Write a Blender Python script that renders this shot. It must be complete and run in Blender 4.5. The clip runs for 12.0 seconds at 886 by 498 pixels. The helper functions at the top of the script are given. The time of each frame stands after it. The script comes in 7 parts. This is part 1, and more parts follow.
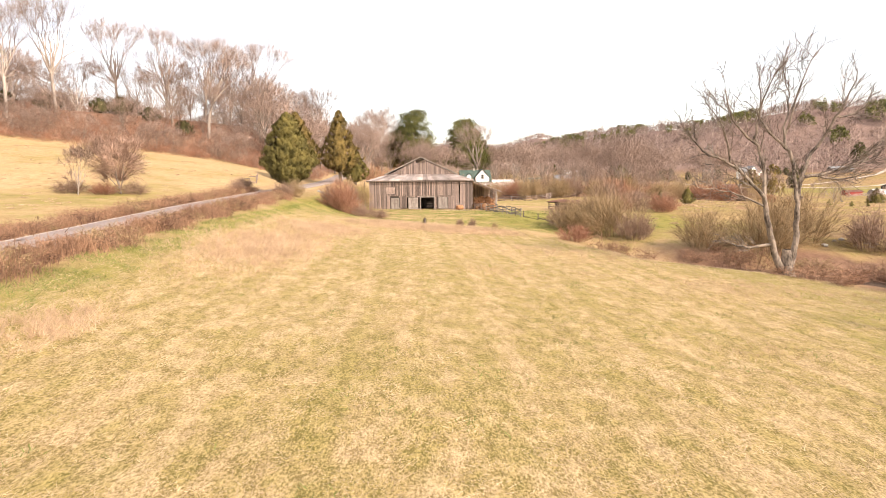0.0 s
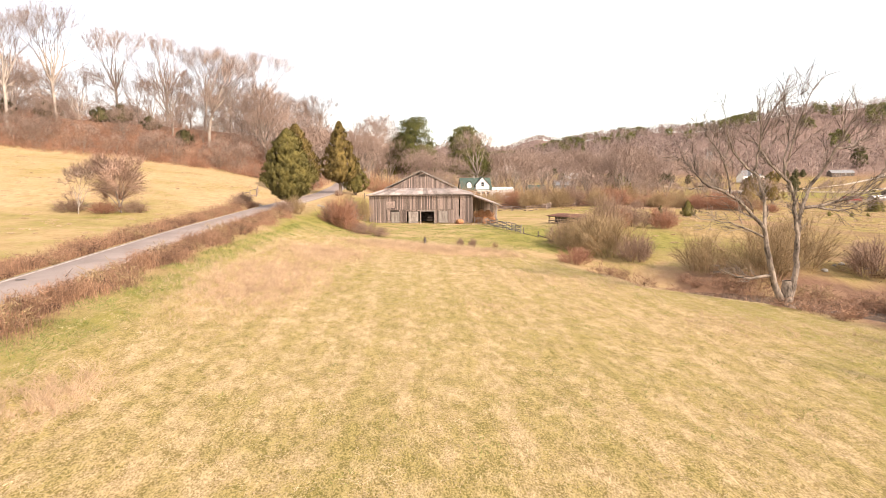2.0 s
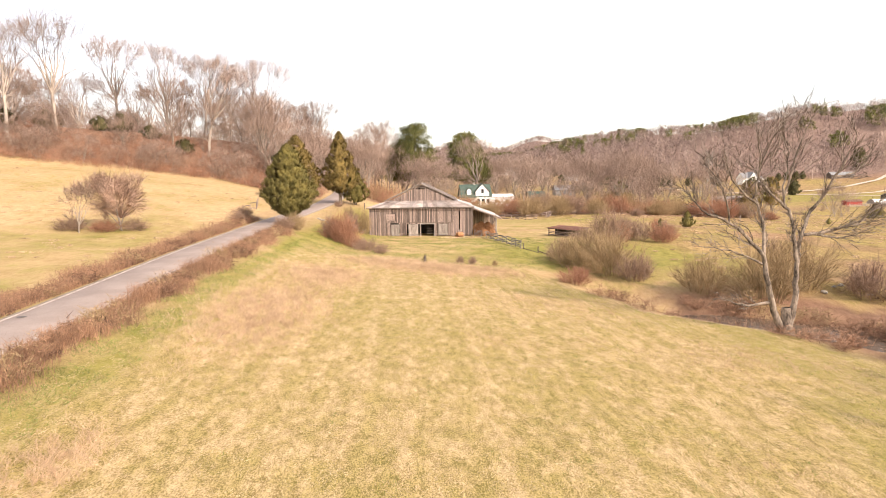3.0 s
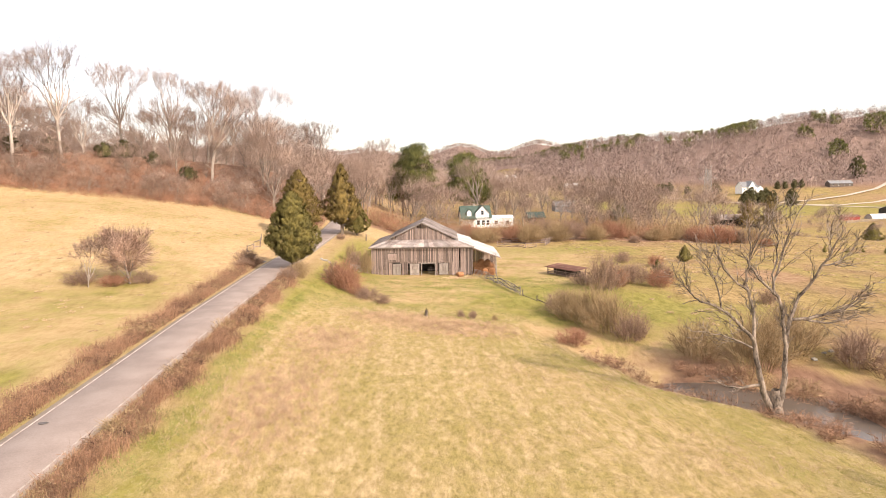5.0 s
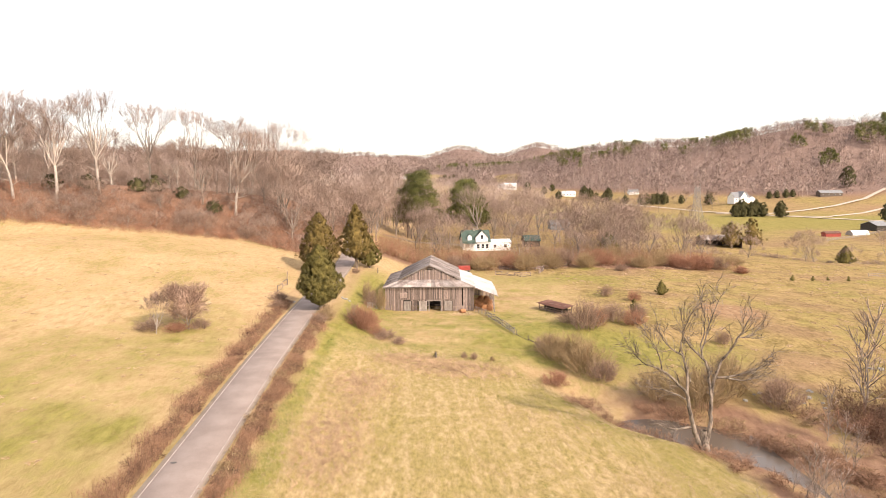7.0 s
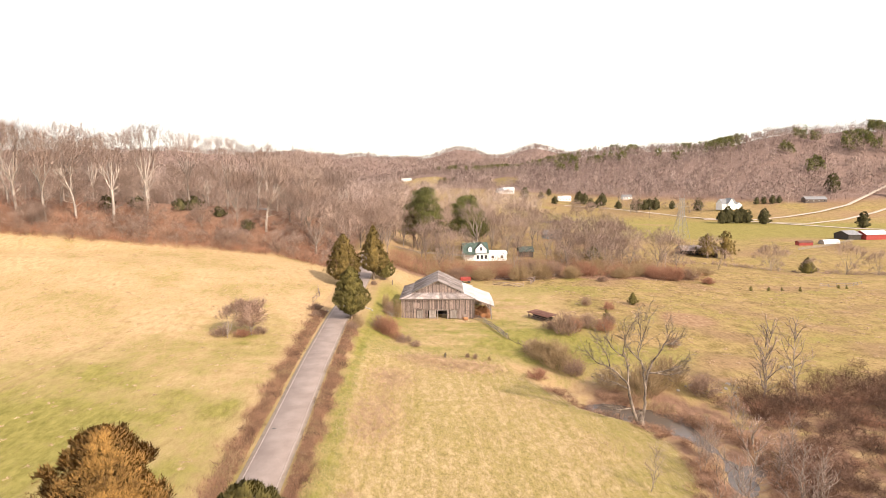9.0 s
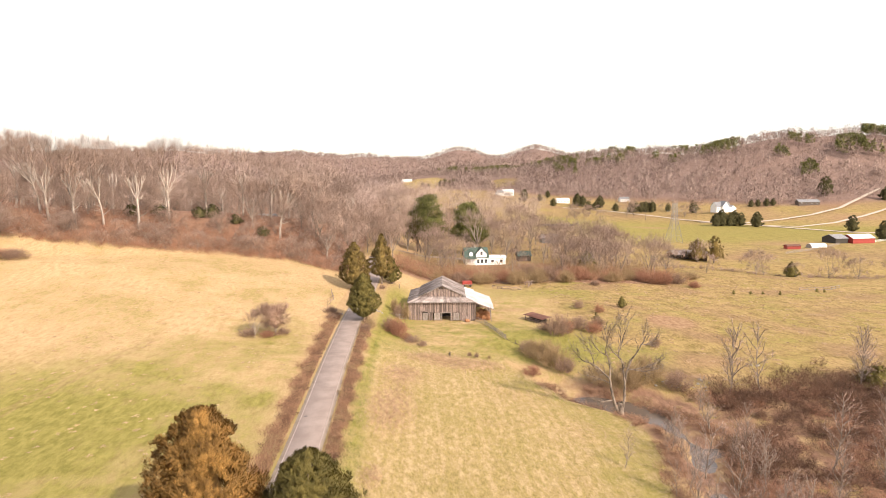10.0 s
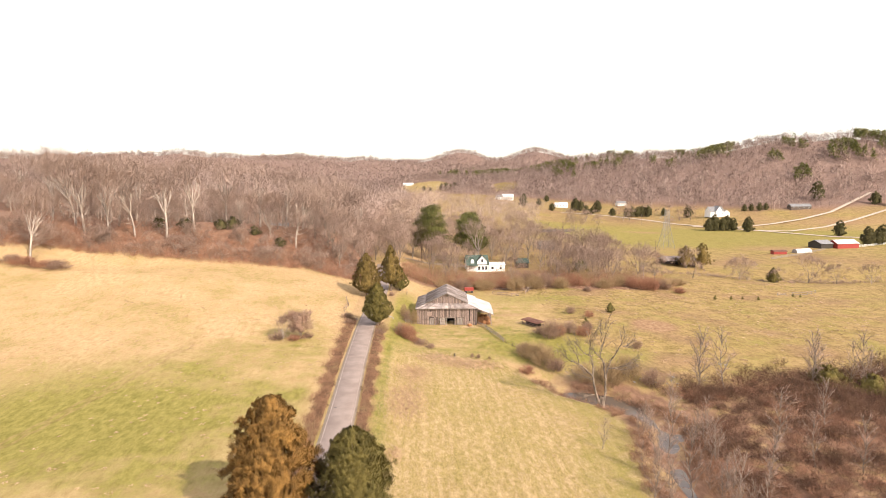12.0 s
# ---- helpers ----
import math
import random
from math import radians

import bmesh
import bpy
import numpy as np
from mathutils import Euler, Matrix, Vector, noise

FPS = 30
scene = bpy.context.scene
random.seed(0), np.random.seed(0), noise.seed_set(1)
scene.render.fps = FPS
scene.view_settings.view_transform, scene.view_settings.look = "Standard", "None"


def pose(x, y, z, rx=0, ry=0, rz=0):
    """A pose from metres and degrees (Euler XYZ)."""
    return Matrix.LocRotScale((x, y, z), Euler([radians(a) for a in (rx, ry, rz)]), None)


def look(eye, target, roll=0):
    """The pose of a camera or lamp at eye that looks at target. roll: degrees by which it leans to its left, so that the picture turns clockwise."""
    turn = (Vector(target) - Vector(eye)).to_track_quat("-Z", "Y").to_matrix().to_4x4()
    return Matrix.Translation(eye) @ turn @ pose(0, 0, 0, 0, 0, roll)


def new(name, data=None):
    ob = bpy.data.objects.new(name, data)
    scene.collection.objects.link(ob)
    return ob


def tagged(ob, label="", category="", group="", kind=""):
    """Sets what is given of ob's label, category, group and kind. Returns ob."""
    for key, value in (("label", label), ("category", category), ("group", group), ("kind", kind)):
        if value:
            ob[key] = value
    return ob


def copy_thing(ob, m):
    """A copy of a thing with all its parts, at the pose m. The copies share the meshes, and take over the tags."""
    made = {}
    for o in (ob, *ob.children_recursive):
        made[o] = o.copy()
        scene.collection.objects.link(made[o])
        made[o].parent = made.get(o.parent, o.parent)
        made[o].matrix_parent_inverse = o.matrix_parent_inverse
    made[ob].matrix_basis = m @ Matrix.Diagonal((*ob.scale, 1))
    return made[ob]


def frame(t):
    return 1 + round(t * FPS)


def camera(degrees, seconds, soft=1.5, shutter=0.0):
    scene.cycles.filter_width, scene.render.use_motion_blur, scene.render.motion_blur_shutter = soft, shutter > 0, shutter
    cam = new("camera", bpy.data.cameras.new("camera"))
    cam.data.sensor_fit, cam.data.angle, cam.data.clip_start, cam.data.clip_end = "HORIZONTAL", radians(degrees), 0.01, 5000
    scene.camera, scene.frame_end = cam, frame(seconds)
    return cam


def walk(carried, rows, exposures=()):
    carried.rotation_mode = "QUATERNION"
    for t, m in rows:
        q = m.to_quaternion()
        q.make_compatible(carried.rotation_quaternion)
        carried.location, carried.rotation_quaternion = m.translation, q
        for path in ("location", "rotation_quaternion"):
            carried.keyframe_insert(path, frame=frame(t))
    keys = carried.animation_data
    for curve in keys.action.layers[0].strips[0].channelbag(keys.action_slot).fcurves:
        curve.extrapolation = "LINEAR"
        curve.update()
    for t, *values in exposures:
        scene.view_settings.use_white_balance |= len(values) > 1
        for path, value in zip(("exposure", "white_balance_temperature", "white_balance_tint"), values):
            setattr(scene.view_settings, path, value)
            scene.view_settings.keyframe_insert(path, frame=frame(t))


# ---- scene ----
cam = camera(70.0, 12.0, 0.8)
PATH = [
    (0, (14.405, -116.631, 5.374), (14.389, -114.643, 5.155), -0.7),
    (0.5, (14.392, -116.596, 5.65), (14.376, -114.608, 5.431), -0.6),
    (1, (14.406, -116.563, 6.121), (14.39, -114.575, 5.904), -0.7),
    (1.5, (14.408, -116.475, 6.871), (14.392, -114.487, 6.653), -0.7),
    (2, (14.416, -116.381, 7.825), (14.4, -114.393, 7.608), -0.6),
    (2.5, (14.427, -116.263, 8.876), (14.411, -114.275, 8.66), -0.6),
    (3, (14.443, -116.241, 10.095), (14.427, -114.252, 9.879), -0.7),
    (5, (14.349, -117.409, 17.388), (14.334, -115.42, 17.175), -0.6),
    (5.5, (14.255, -119.291, 20.173), (14.24, -117.303, 19.962), -0.6),
    (6, (13.888, -122.407, 23.062), (13.875, -120.418, 22.85), -0.5),
    (6.5, (13.71, -127.445, 25.546), (13.696, -125.456, 25.334), -0.4),
    (7, (13.398, -133.919, 27.816), (13.385, -131.931, 27.601), -0.5),
    (9, (11.661, -161.733, 36.141), (11.652, -159.745, 35.92), -0.3),
    (9.5, (11.147, -169.057, 38.4), (11.137, -167.069, 38.176), -0.2),
    (10, (10.537, -176.464, 40.284), (10.529, -174.477, 40.06), -0.2),
    (10.5, (10.015, -183.272, 42.116), (10.008, -181.285, 41.892), -0.2),
    (11, (9.902, -187.461, 43.146), (9.894, -185.473, 42.924), -0.3),
    (11.5, (9.565, -191.371, 44.426), (9.557, -189.384, 44.204), -0.3),
    (12, (9.263, -195.455, 45.726), (9.254, -193.468, 45.505), -0.3),
]
walk(cam, [(t, look(eye, target, roll)) for t, eye, target, roll in PATH], [(0.0, 0.22, 7000, 14), (5.0, 0.14, 7000, 14), (12.0, 0.07, 7000, 14)])

# ---- sky and sun ----
SUN = Vector((0.56, -0.60, 0.57)).normalized()
world = bpy.data.worlds.new("sky")
scene.world = world
world.use_nodes = True
wn = world.node_tree
sky = wn.nodes.new("ShaderNodeTexSky")
sky.sky_type = "NISHITA"
sky.sun_disc = False
sky.sun_elevation = math.asin(SUN.z)
sky.sun_rotation = math.atan2(SUN.x, SUN.y)
sky.altitude = 300
sky.air_density = 1.0
sky.dust_density = 2.0
sky.ozone_density = 1.0
wn.nodes["Background"].inputs["Strength"].default_value = 0.1
wn.links.new(sky.outputs[0], wn.nodes["Background"].inputs["Color"])
# a thin bright cloud veil over the whole sky
veil = wn.nodes.new("ShaderNodeBackground")
veil.inputs["Color"].default_value, veil.inputs["Strength"].default_value = (1.0, 0.972, 0.95, 1.0), 0.80
both = wn.nodes.new("ShaderNodeAddShader")
wn.links.new(wn.nodes["Background"].outputs[0], both.inputs[0])
wn.links.new(veil.outputs[0], both.inputs[1])
wn.links.new(both.outputs[0], wn.nodes["World Output"].inputs["Surface"])
lamp = bpy.data.lights.new("sun", "SUN")
lamp.energy, lamp.angle, lamp.color = 5.0, radians(1.2), (1.0, 0.90, 0.78)
sun = new("sun", lamp)
sun.matrix_world = look(SUN * 300, (0, 0, 0))


# ---- materials ----
def rgb(c):
    return (c[0], c[1], c[2], 1.0)


def surface(name, dark, light, scale=2.0, rough=0.9, bump=0.3, stretch=(1, 1, 1), metallic=0.0, vary=0.25, island=False, fine=9.0, world_space=False):
    """Two-tone grain at two scales, a bump, and a brightness that differs from piece to piece."""
    m = bpy.data.materials.new(name)
    m.use_nodes = True
    nt = m.node_tree
    n, l = nt.nodes, nt.links
    b = n["Principled BSDF"]
    b.inputs["Roughness"].default_value = rough
    b.inputs["Metallic"].default_value = metallic
    src = n.new("ShaderNodeNewGeometry").outputs["Position"] if world_space else n.new("ShaderNodeTexCoord").outputs["Object"]
    mp = n.new("ShaderNodeMapping")
    mp.inputs["Scale"].default_value = stretch
    l.new(src, mp.inputs["Vector"])
    a = n.new("ShaderNodeTexNoise")
    a.inputs["Scale"].default_value, a.inputs["Detail"].default_value = scale, 5
    f = n.new("ShaderNodeTexNoise")
    f.inputs["Scale"].default_value, f.inputs["Detail"].default_value = scale * fine, 3
    l.new(mp.outputs[0], a.inputs["Vector"])
    l.new(mp.outputs[0], f.inputs["Vector"])
    mixv = n.new("ShaderNodeMath")
    mixv.operation = "MULTIPLY_ADD"
    l.new(f.outputs[0], mixv.inputs[0])
    mixv.inputs[1].default_value = 0.6
    sub = n.new("ShaderNodeMath")
    sub.operation = "SUBTRACT"
    l.new(a.outputs[0], sub.inputs[0])
    sub.inputs[1].default_value = 0.3
    l.new(sub.outputs[0], mixv.inputs[2])
    ramp = n.new("ShaderNodeValToRGB")
    ramp.color_ramp.elements[0].position, ramp.color_ramp.elements[0].color = 0.3, rgb(dark)
    ramp.color_ramp.elements[1].position, ramp.color_ramp.elements[1].color = 0.7, rgb(light)
    l.new(mixv.outputs[0], ramp.inputs[0])
    hsv = n.new("ShaderNodeHueSaturation")
    l.new(ramp.outputs[0], hsv.inputs["Color"])
    mr = n.new("ShaderNodeMapRange")
    mr.inputs["To Min"].default_value, mr.inputs["To Max"].default_value = 1 - vary, 1 + vary
    if island:
        l.new(n.new("ShaderNodeNewGeometry").outputs["Random Per Island"], mr.inputs["Value"])
    else:
        l.new(n.new("ShaderNodeObjectInfo").outputs["Random"], mr.inputs["Value"])
    l.new(mr.outputs[0], hsv.inputs["Value"])
    l.new(hsv.outputs[0], b.inputs["Base Color"])
    if bump:
        bp = n.new("ShaderNodeBump")
        bp.inputs["Strength"].default_value, bp.inputs["Distance"].default_value = bump, 0.05
        l.new(f.outputs[0], bp.inputs["Height"])
        l.new(bp.outputs[0], b.inputs["Normal"])
    return m


BARK = surface("bare_bark", (0.19, 0.15, 0.122), (0.43, 0.352, 0.292), 1.5, stretch=(1, 1, 0.3), vary=0.25)
BARK_PALE = surface("pale_bark", (0.23, 0.188, 0.158), (0.54, 0.455, 0.39), 0.8, stretch=(1, 1, 0.4), vary=0.15)
BARK_DARK = surface("brown_grey_bark", (0.12, 0.088, 0.062), (0.31, 0.24, 0.18), 1.2, stretch=(1, 1, 0.3), vary=0.2)
BARK_GREY = surface("grey_branch_bark", (0.15, 0.115, 0.09), (0.40, 0.315, 0.255), 1.5, stretch=(1, 1, 0.3), vary=0.2)
TWIG = surface("bare_twigs", (0.28, 0.195, 0.152), (0.48, 0.345, 0.28), 0.3, bump=0, vary=0.35, island=True)
# far woods' twigs greyer than near ones: distance haze put into the colour
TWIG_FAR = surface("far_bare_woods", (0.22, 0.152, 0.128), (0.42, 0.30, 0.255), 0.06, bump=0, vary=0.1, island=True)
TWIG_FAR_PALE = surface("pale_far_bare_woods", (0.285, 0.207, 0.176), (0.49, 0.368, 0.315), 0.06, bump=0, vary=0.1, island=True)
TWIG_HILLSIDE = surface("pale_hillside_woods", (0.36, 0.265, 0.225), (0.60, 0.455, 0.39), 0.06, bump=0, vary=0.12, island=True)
TWIG_FAR_DARK = surface("dark_far_bare_woods", (0.18, 0.125, 0.105), (0.34, 0.24, 0.205), 0.06, bump=0, vary=0.1, island=True)
TWIG_RED = surface("russet_twigs", (0.26, 0.125, 0.078), (0.46, 0.24, 0.15), 0.3, bump=0, vary=0.3, island=True)
TWIG_BROWN = surface("brown_brush_twigs", (0.215, 0.137, 0.095), (0.40, 0.268, 0.195), 0.3, bump=0, vary=0.3, island=True)
TWIG_RUST = surface("rusty_twigs", (0.42, 0.275, 0.205), (0.66, 0.455, 0.35), 0.3, bump=0, vary=0.25, island=True)
TWIG_TAN = surface("tan_twigs", (0.26, 0.178, 0.092), (0.44, 0.312, 0.175), 0.3, bump=0, vary=0.3, island=True)
# darker than bare stems: the shade inside dense brush is in the colour
BRAMBLE = surface("dark_brambles", (0.075, 0.039, 0.025), (0.21, 0.112, 0.068), 0.4, bump=0, vary=0.45, island=True)
WEED = surface("dead_weeds", (0.20, 0.107, 0.066), (0.42, 0.245, 0.152), 0.5, bump=0, vary=0.4, island=True)
STRAW = surface("dry_straw", (0.42, 0.306, 0.175), (0.74, 0.56, 0.372), 0.4, bump=0, vary=0.3, island=True)
STRAW_PINK = surface("tall_dry_grass", (0.42, 0.288, 0.18), (0.64, 0.46, 0.305), 0.5, bump=0, vary=0.25, island=True)
TWIG_PALE = surface("pale_twigs", (0.31, 0.222, 0.178), (0.54, 0.40, 0.33), 0.3, bump=0, vary=0.3, island=True)
CEDAR = surface("cedar_foliage", (0.092, 0.078, 0.02), (0.24, 0.192, 0.052), 0.7, bump=0, vary=0.25, island=True)
CEDAR_RUST = surface("bronzed_cedar_foliage", (0.17, 0.092, 0.025), (0.43, 0.235, 0.062), 0.6, bump=0, vary=0.3, island=True)
CEDAR_BRONZE = surface("olive_bronze_cedar_foliage", (0.11, 0.076, 0.021), (0.28, 0.192, 0.056), 0.6, bump=0, vary=0.3, island=True)
BARK_MOTTLED = surface("mottled_old_bark", (0.05, 0.036, 0.027), (0.36, 0.285, 0.225), 1.6, stretch=(1, 1, 0.5), bump=0.8, vary=0.1, fine=5.0)
GRASS = surface("fresh_green_grass", (0.12, 0.15, 0.032), (0.29, 0.31, 0.085), 0.5, bump=0, vary=0.35, island=True)
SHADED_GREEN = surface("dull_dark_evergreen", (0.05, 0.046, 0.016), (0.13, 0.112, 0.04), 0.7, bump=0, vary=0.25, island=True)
PINE = surface("pine_needles", (0.085, 0.095, 0.026), (0.235, 0.225, 0.066), 0.7, bump=0, vary=0.45, island=True)
BOARD = surface("weathered_boards", (0.08, 0.052, 0.043), (0.45, 0.345, 0.30), 2.2, stretch=(9, 9, 0.3), bump=0.8, vary=0.55)
BOARD_DARK = surface("old_and_shaded_timber", (0.10, 0.075, 0.06), (0.24, 0.19, 0.16), 2.0, bump=0.5, vary=0.3)
BOARD_PALE = surface("faded_whitewashed_boards", (0.19, 0.155, 0.132), (0.43, 0.38, 0.34), 1.5, stretch=(2, 2, 0.4), bump=0.4, vary=0.15)
ROOF_OLD = surface("rusting_galvanised_roof", (0.17, 0.12, 0.10), (0.42, 0.365, 0.34), 0.5, rough=0.6, metallic=0.2, bump=0.2, vary=0.32, world_space=True)
ROOF_NEW = surface("bright_galvanised_roof", (0.48, 0.45, 0.43), (0.74, 0.72, 0.70), 0.4, rough=0.5, metallic=0.2, bump=0.15, vary=0.08, world_space=True)
RUST = surface("rusted_roof", (0.12, 0.05, 0.035), (0.26, 0.12, 0.085), 0.6, rough=0.8, bump=0.2, vary=0.15)
HAY = surface("old_hay", (0.25, 0.115, 0.055), (0.45, 0.225, 0.105), 3.0, bump=0.6, vary=0.15)
WHITE = surface("white_siding", (0.78, 0.78, 0.77), (0.88, 0.88, 0.87), 1.0, rough=0.6, bump=0.05, vary=0.03)
GREEN_ROOF = surface("green_roof", (0.045, 0.075, 0.06), (0.09, 0.13, 0.105), 1.0, rough=0.6, bump=0.1, vary=0.05)
GREY_ROOF = surface("grey_roof", (0.16, 0.16, 0.165), (0.30, 0.30, 0.31), 1.0, rough=0.7, bump=0.1, vary=0.1)
RED_PAINT = surface("red_paint", (0.26, 0.034, 0.028), (0.40, 0.062, 0.046), 1.0, rough=0.6, bump=0.1, vary=0.08)
# near-black: interior shade put into the timber's colour; serves the wagon wheels too
DARK = surface("shadowed_interior_timber", (0.035, 0.03, 0.027), (0.07, 0.06, 0.05), 2.0, bump=0.2, vary=0.1)
METAL = surface("galvanised_steel", (0.30, 0.29, 0.28), (0.46, 0.45, 0.44), 3.0, rough=0.45, metallic=0.6, bump=0.05, vary=0.1)
STONE = surface("pale_rubble", (0.27, 0.24, 0.205), (0.46, 0.42, 0.37), 2.0, bump=0.5, vary=0.2)
ASPHALT = surface("worn_asphalt", (0.25, 0.193, 0.169), (0.35, 0.279, 0.246), 0.35, rough=0.9, bump=0.25, fine=30.0, vary=0.0, world_space=True)
PALE_ROAD = surface("sunlit_pale_gravel", (0.40, 0.32, 0.25), (0.62, 0.52, 0.43), 0.8, bump=0.2, vary=0.0, world_space=True)
GRAVEL = surface("pale_gravel", (0.22, 0.172, 0.128), (0.34, 0.272, 0.21), 0.8, bump=0.4, vary=0.0, world_space=True)
EDGE_PAINT = surface("worn_white_paint", (0.27, 0.215, 0.185), (0.47, 0.40, 0.355), 2.0, rough=0.8, bump=0.1, vary=0.0, world_space=True)
PATCH = surface("dark_asphalt_patch", (0.10, 0.085, 0.08), (0.16, 0.14, 0.13), 3.0, bump=0.2, vary=0.0)


def glass_material(name, tint, rough):
    m = bpy.data.materials.new(name)
    m.use_nodes = True
    b = m.node_tree.nodes["Principled BSDF"]
    b.inputs["Base Color"].default_value = rgb(tint)
    b.inputs["Roughness"].default_value = rough
    b.inputs["Specular IOR Level"].default_value = 0.6
    return m


GLASS = glass_material("window_glass", (0.03, 0.035, 0.04), 0.08)


def water_material():
    m = glass_material("muddy_water", (0.13, 0.102, 0.083), 0.1)
    nt = m.node_tree
    w = nt.nodes.new("ShaderNodeTexNoise")
    w.inputs["Scale"].default_value = 1.3
    bp = nt.nodes.new("ShaderNodeBump")
    bp.inputs["Strength"].default_value, bp.inputs["Distance"].default_value = 0.12, 0.05
    nt.links.new(nt.nodes.new("ShaderNodeNewGeometry").outputs["Position"], w.inputs["Vector"])
    nt.links.new(w.outputs[0], bp.inputs["Height"])
    nt.links.new(bp.outputs[0], nt.nodes["Principled BSDF"].inputs["Normal"])
    return m


WATER = water_material()


# mown rows: pitch, start, sway along the row, its size, weight
ROW_LEAN = 0.052
ROWS = ((2.75, 0.4, 0.11, 0.8, 1.0), (1.63, 2.0, 0.07, 0.9, 0.7), (4.9, 1.1, 0.19, 0.6, 0.45))


def swaths(x, y):
    """How thick the cut straw lies, about -2 to 2."""
    return sum(w * np.sin((x + ROW_LEAN * y) * p + b * np.sin(y * q + a)) for p, a, q, b, w in ROWS)


def ground_material():
    """Dry winter grass, with green turf, leaf litter and bare earth where the cover says so."""
    m = bpy.data.materials.new("winter_pasture")
    m.use_nodes = True
    nt = m.node_tree
    n, l = nt.nodes, nt.links
    b = n["Principled BSDF"]
    b.inputs["Roughness"].default_value = 0.95
    b.inputs["Specular IOR Level"].default_value = 0.1
    pos = n.new("ShaderNodeNewGeometry").outputs["Position"]

    def noise_at(scale, detail=4, turn=0.0, stretch=(1, 1, 1)):
        spin = n.new("ShaderNodeMapping")
        spin.inputs["Rotation"].default_value = (0, 0, turn)
        mp = n.new("ShaderNodeMapping")
        mp.inputs["Scale"].default_value = stretch
        t = n.new("ShaderNodeTexNoise")
        t.inputs["Roughness"].default_value = 0.62
        t.inputs["Scale"].default_value, t.inputs["Detail"].default_value = scale, detail
        l.new(pos, spin.inputs["Vector"])
        l.new(spin.outputs[0], mp.inputs["Vector"])
        l.new(mp.outputs[0], t.inputs["Vector"])
        return t.outputs[0]

    def ramp(src, p0, c0, p1, c1):
        r = n.new("ShaderNodeValToRGB")
        r.color_ramp.elements[0].position, r.color_ramp.elements[0].color = p0, rgb(c0)
        r.color_ramp.elements[1].position, r.color_ramp.elements[1].color = p1, rgb(c1)
        l.new(src, r.inputs[0])
        return r.outputs[0]

    def plain(op, a, c=0.0):
        x = n.new("ShaderNodeMath")
        x.operation = op
        for k, v in enumerate((a, c)):
            if isinstance(v, float):
                x.inputs[k].default_value = v
            else:
                l.new(v, x.inputs[k])
        return x.outputs[0]

    def blend(fac, a, c):
        x = n.new("ShaderNodeMix")
        x.data_type = "RGBA"
        l.new(fac, x.inputs["Factor"])
        l.new(a, x.inputs["A"])
        l.new(c, x.inputs["B"])
        return x.outputs["Result"]

    def calc(op, a, c):
        x = n.new("ShaderNodeMath")
        x.operation = op
        x.use_clamp = op != "ADD"
        for k, v in enumerate((a, c)):
            if isinstance(v, float):
                x.inputs[k].default_value = v
            else:
                l.new(v, x.inputs[k])
        return x.outputs[0]

    cover = n.new("ShaderNodeVertexColor")
    cover.layer_name = "cover"
    sep = n.new("ShaderNodeSeparateColor")
    l.new(cover.outputs["Color"], sep.inputs[0])
    fine, mid, big = noise_at(17.0, 4, -0.05, (1.0, 0.5, 1.0)), noise_at(0.9, 6, -0.05, (1.0, 0.5, 1.0)), noise_at(0.06, 5)
    clump = noise_at(2.8, 8, -0.05, (1.0, 0.45, 1.0))
    patch = noise_at(1.3, 6, -0.05, (1.0, 0.45, 1.0))
    tuft = plain("ADD", plain("MULTIPLY", clump, 0.32), plain("MULTIPLY", fine, 0.68))
    straw = ramp(tuft, 0.42, (0.215, 0.16, 0.056), 0.575, (0.53, 0.392, 0.19))
    pale = ramp(tuft, 0.41, (0.32, 0.222, 0.10), 0.57, (0.67, 0.50, 0.305))
    olive = ramp(tuft, 0.42, (0.155, 0.135, 0.034), 0.59, (0.43, 0.33, 0.115))
    # the mower's swaths: the same wavering rows that the loose straw follows
    place_xyz = n.new("ShaderNodeSeparateXYZ")
    l.new(pos, place_xyz.inputs[0])

    across = plain("ADD", place_xyz.outputs[0], plain("MULTIPLY", place_xyz.outputs[1], ROW_LEAN))
    swath = 0.0
    for pitch, start, sway, size, weight in ROWS:
        bend = plain("MULTIPLY", plain("SINE", plain("ADD", plain("MULTIPLY", place_xyz.outputs[1], sway), start)), size)
        wave = plain("MULTIPLY", plain("SINE", plain("ADD", plain("MULTIPLY", across, pitch), bend)), weight)
        swath = plain("ADD", wave, swath)
    swath = plain("ADD", plain("MULTIPLY", swath, 0.032), patch)
    mown = calc("MULTIPLY", ramp(swath, 0.50, (0, 0, 0), 0.61, (0.62, 0.62, 0.62)), cover.outputs["Alpha"])
    worn = calc("MULTIPLY", ramp(swath, 0.39, (0.5, 0.5, 0.5), 0.49, (0, 0, 0)), cover.outputs["Alpha"])
    smooth = ramp(calc("MULTIPLY", calc("ADD", mid, tuft), 0.5), 0.40, (0.40, 0.262, 0.128), 0.585, (0.60, 0.42, 0.243))
    straw = blend(cover.outputs["Alpha"], smooth, straw)
    straw = blend(mown, straw, pale)
    straw = blend(worn, straw, olive)
    east = n.new("ShaderNodeVertexColor")
    east.layer_name = "east"
    apart = n.new("ShaderNodeSeparateColor")
    l.new(east.outputs["Color"], apart.inputs[0])
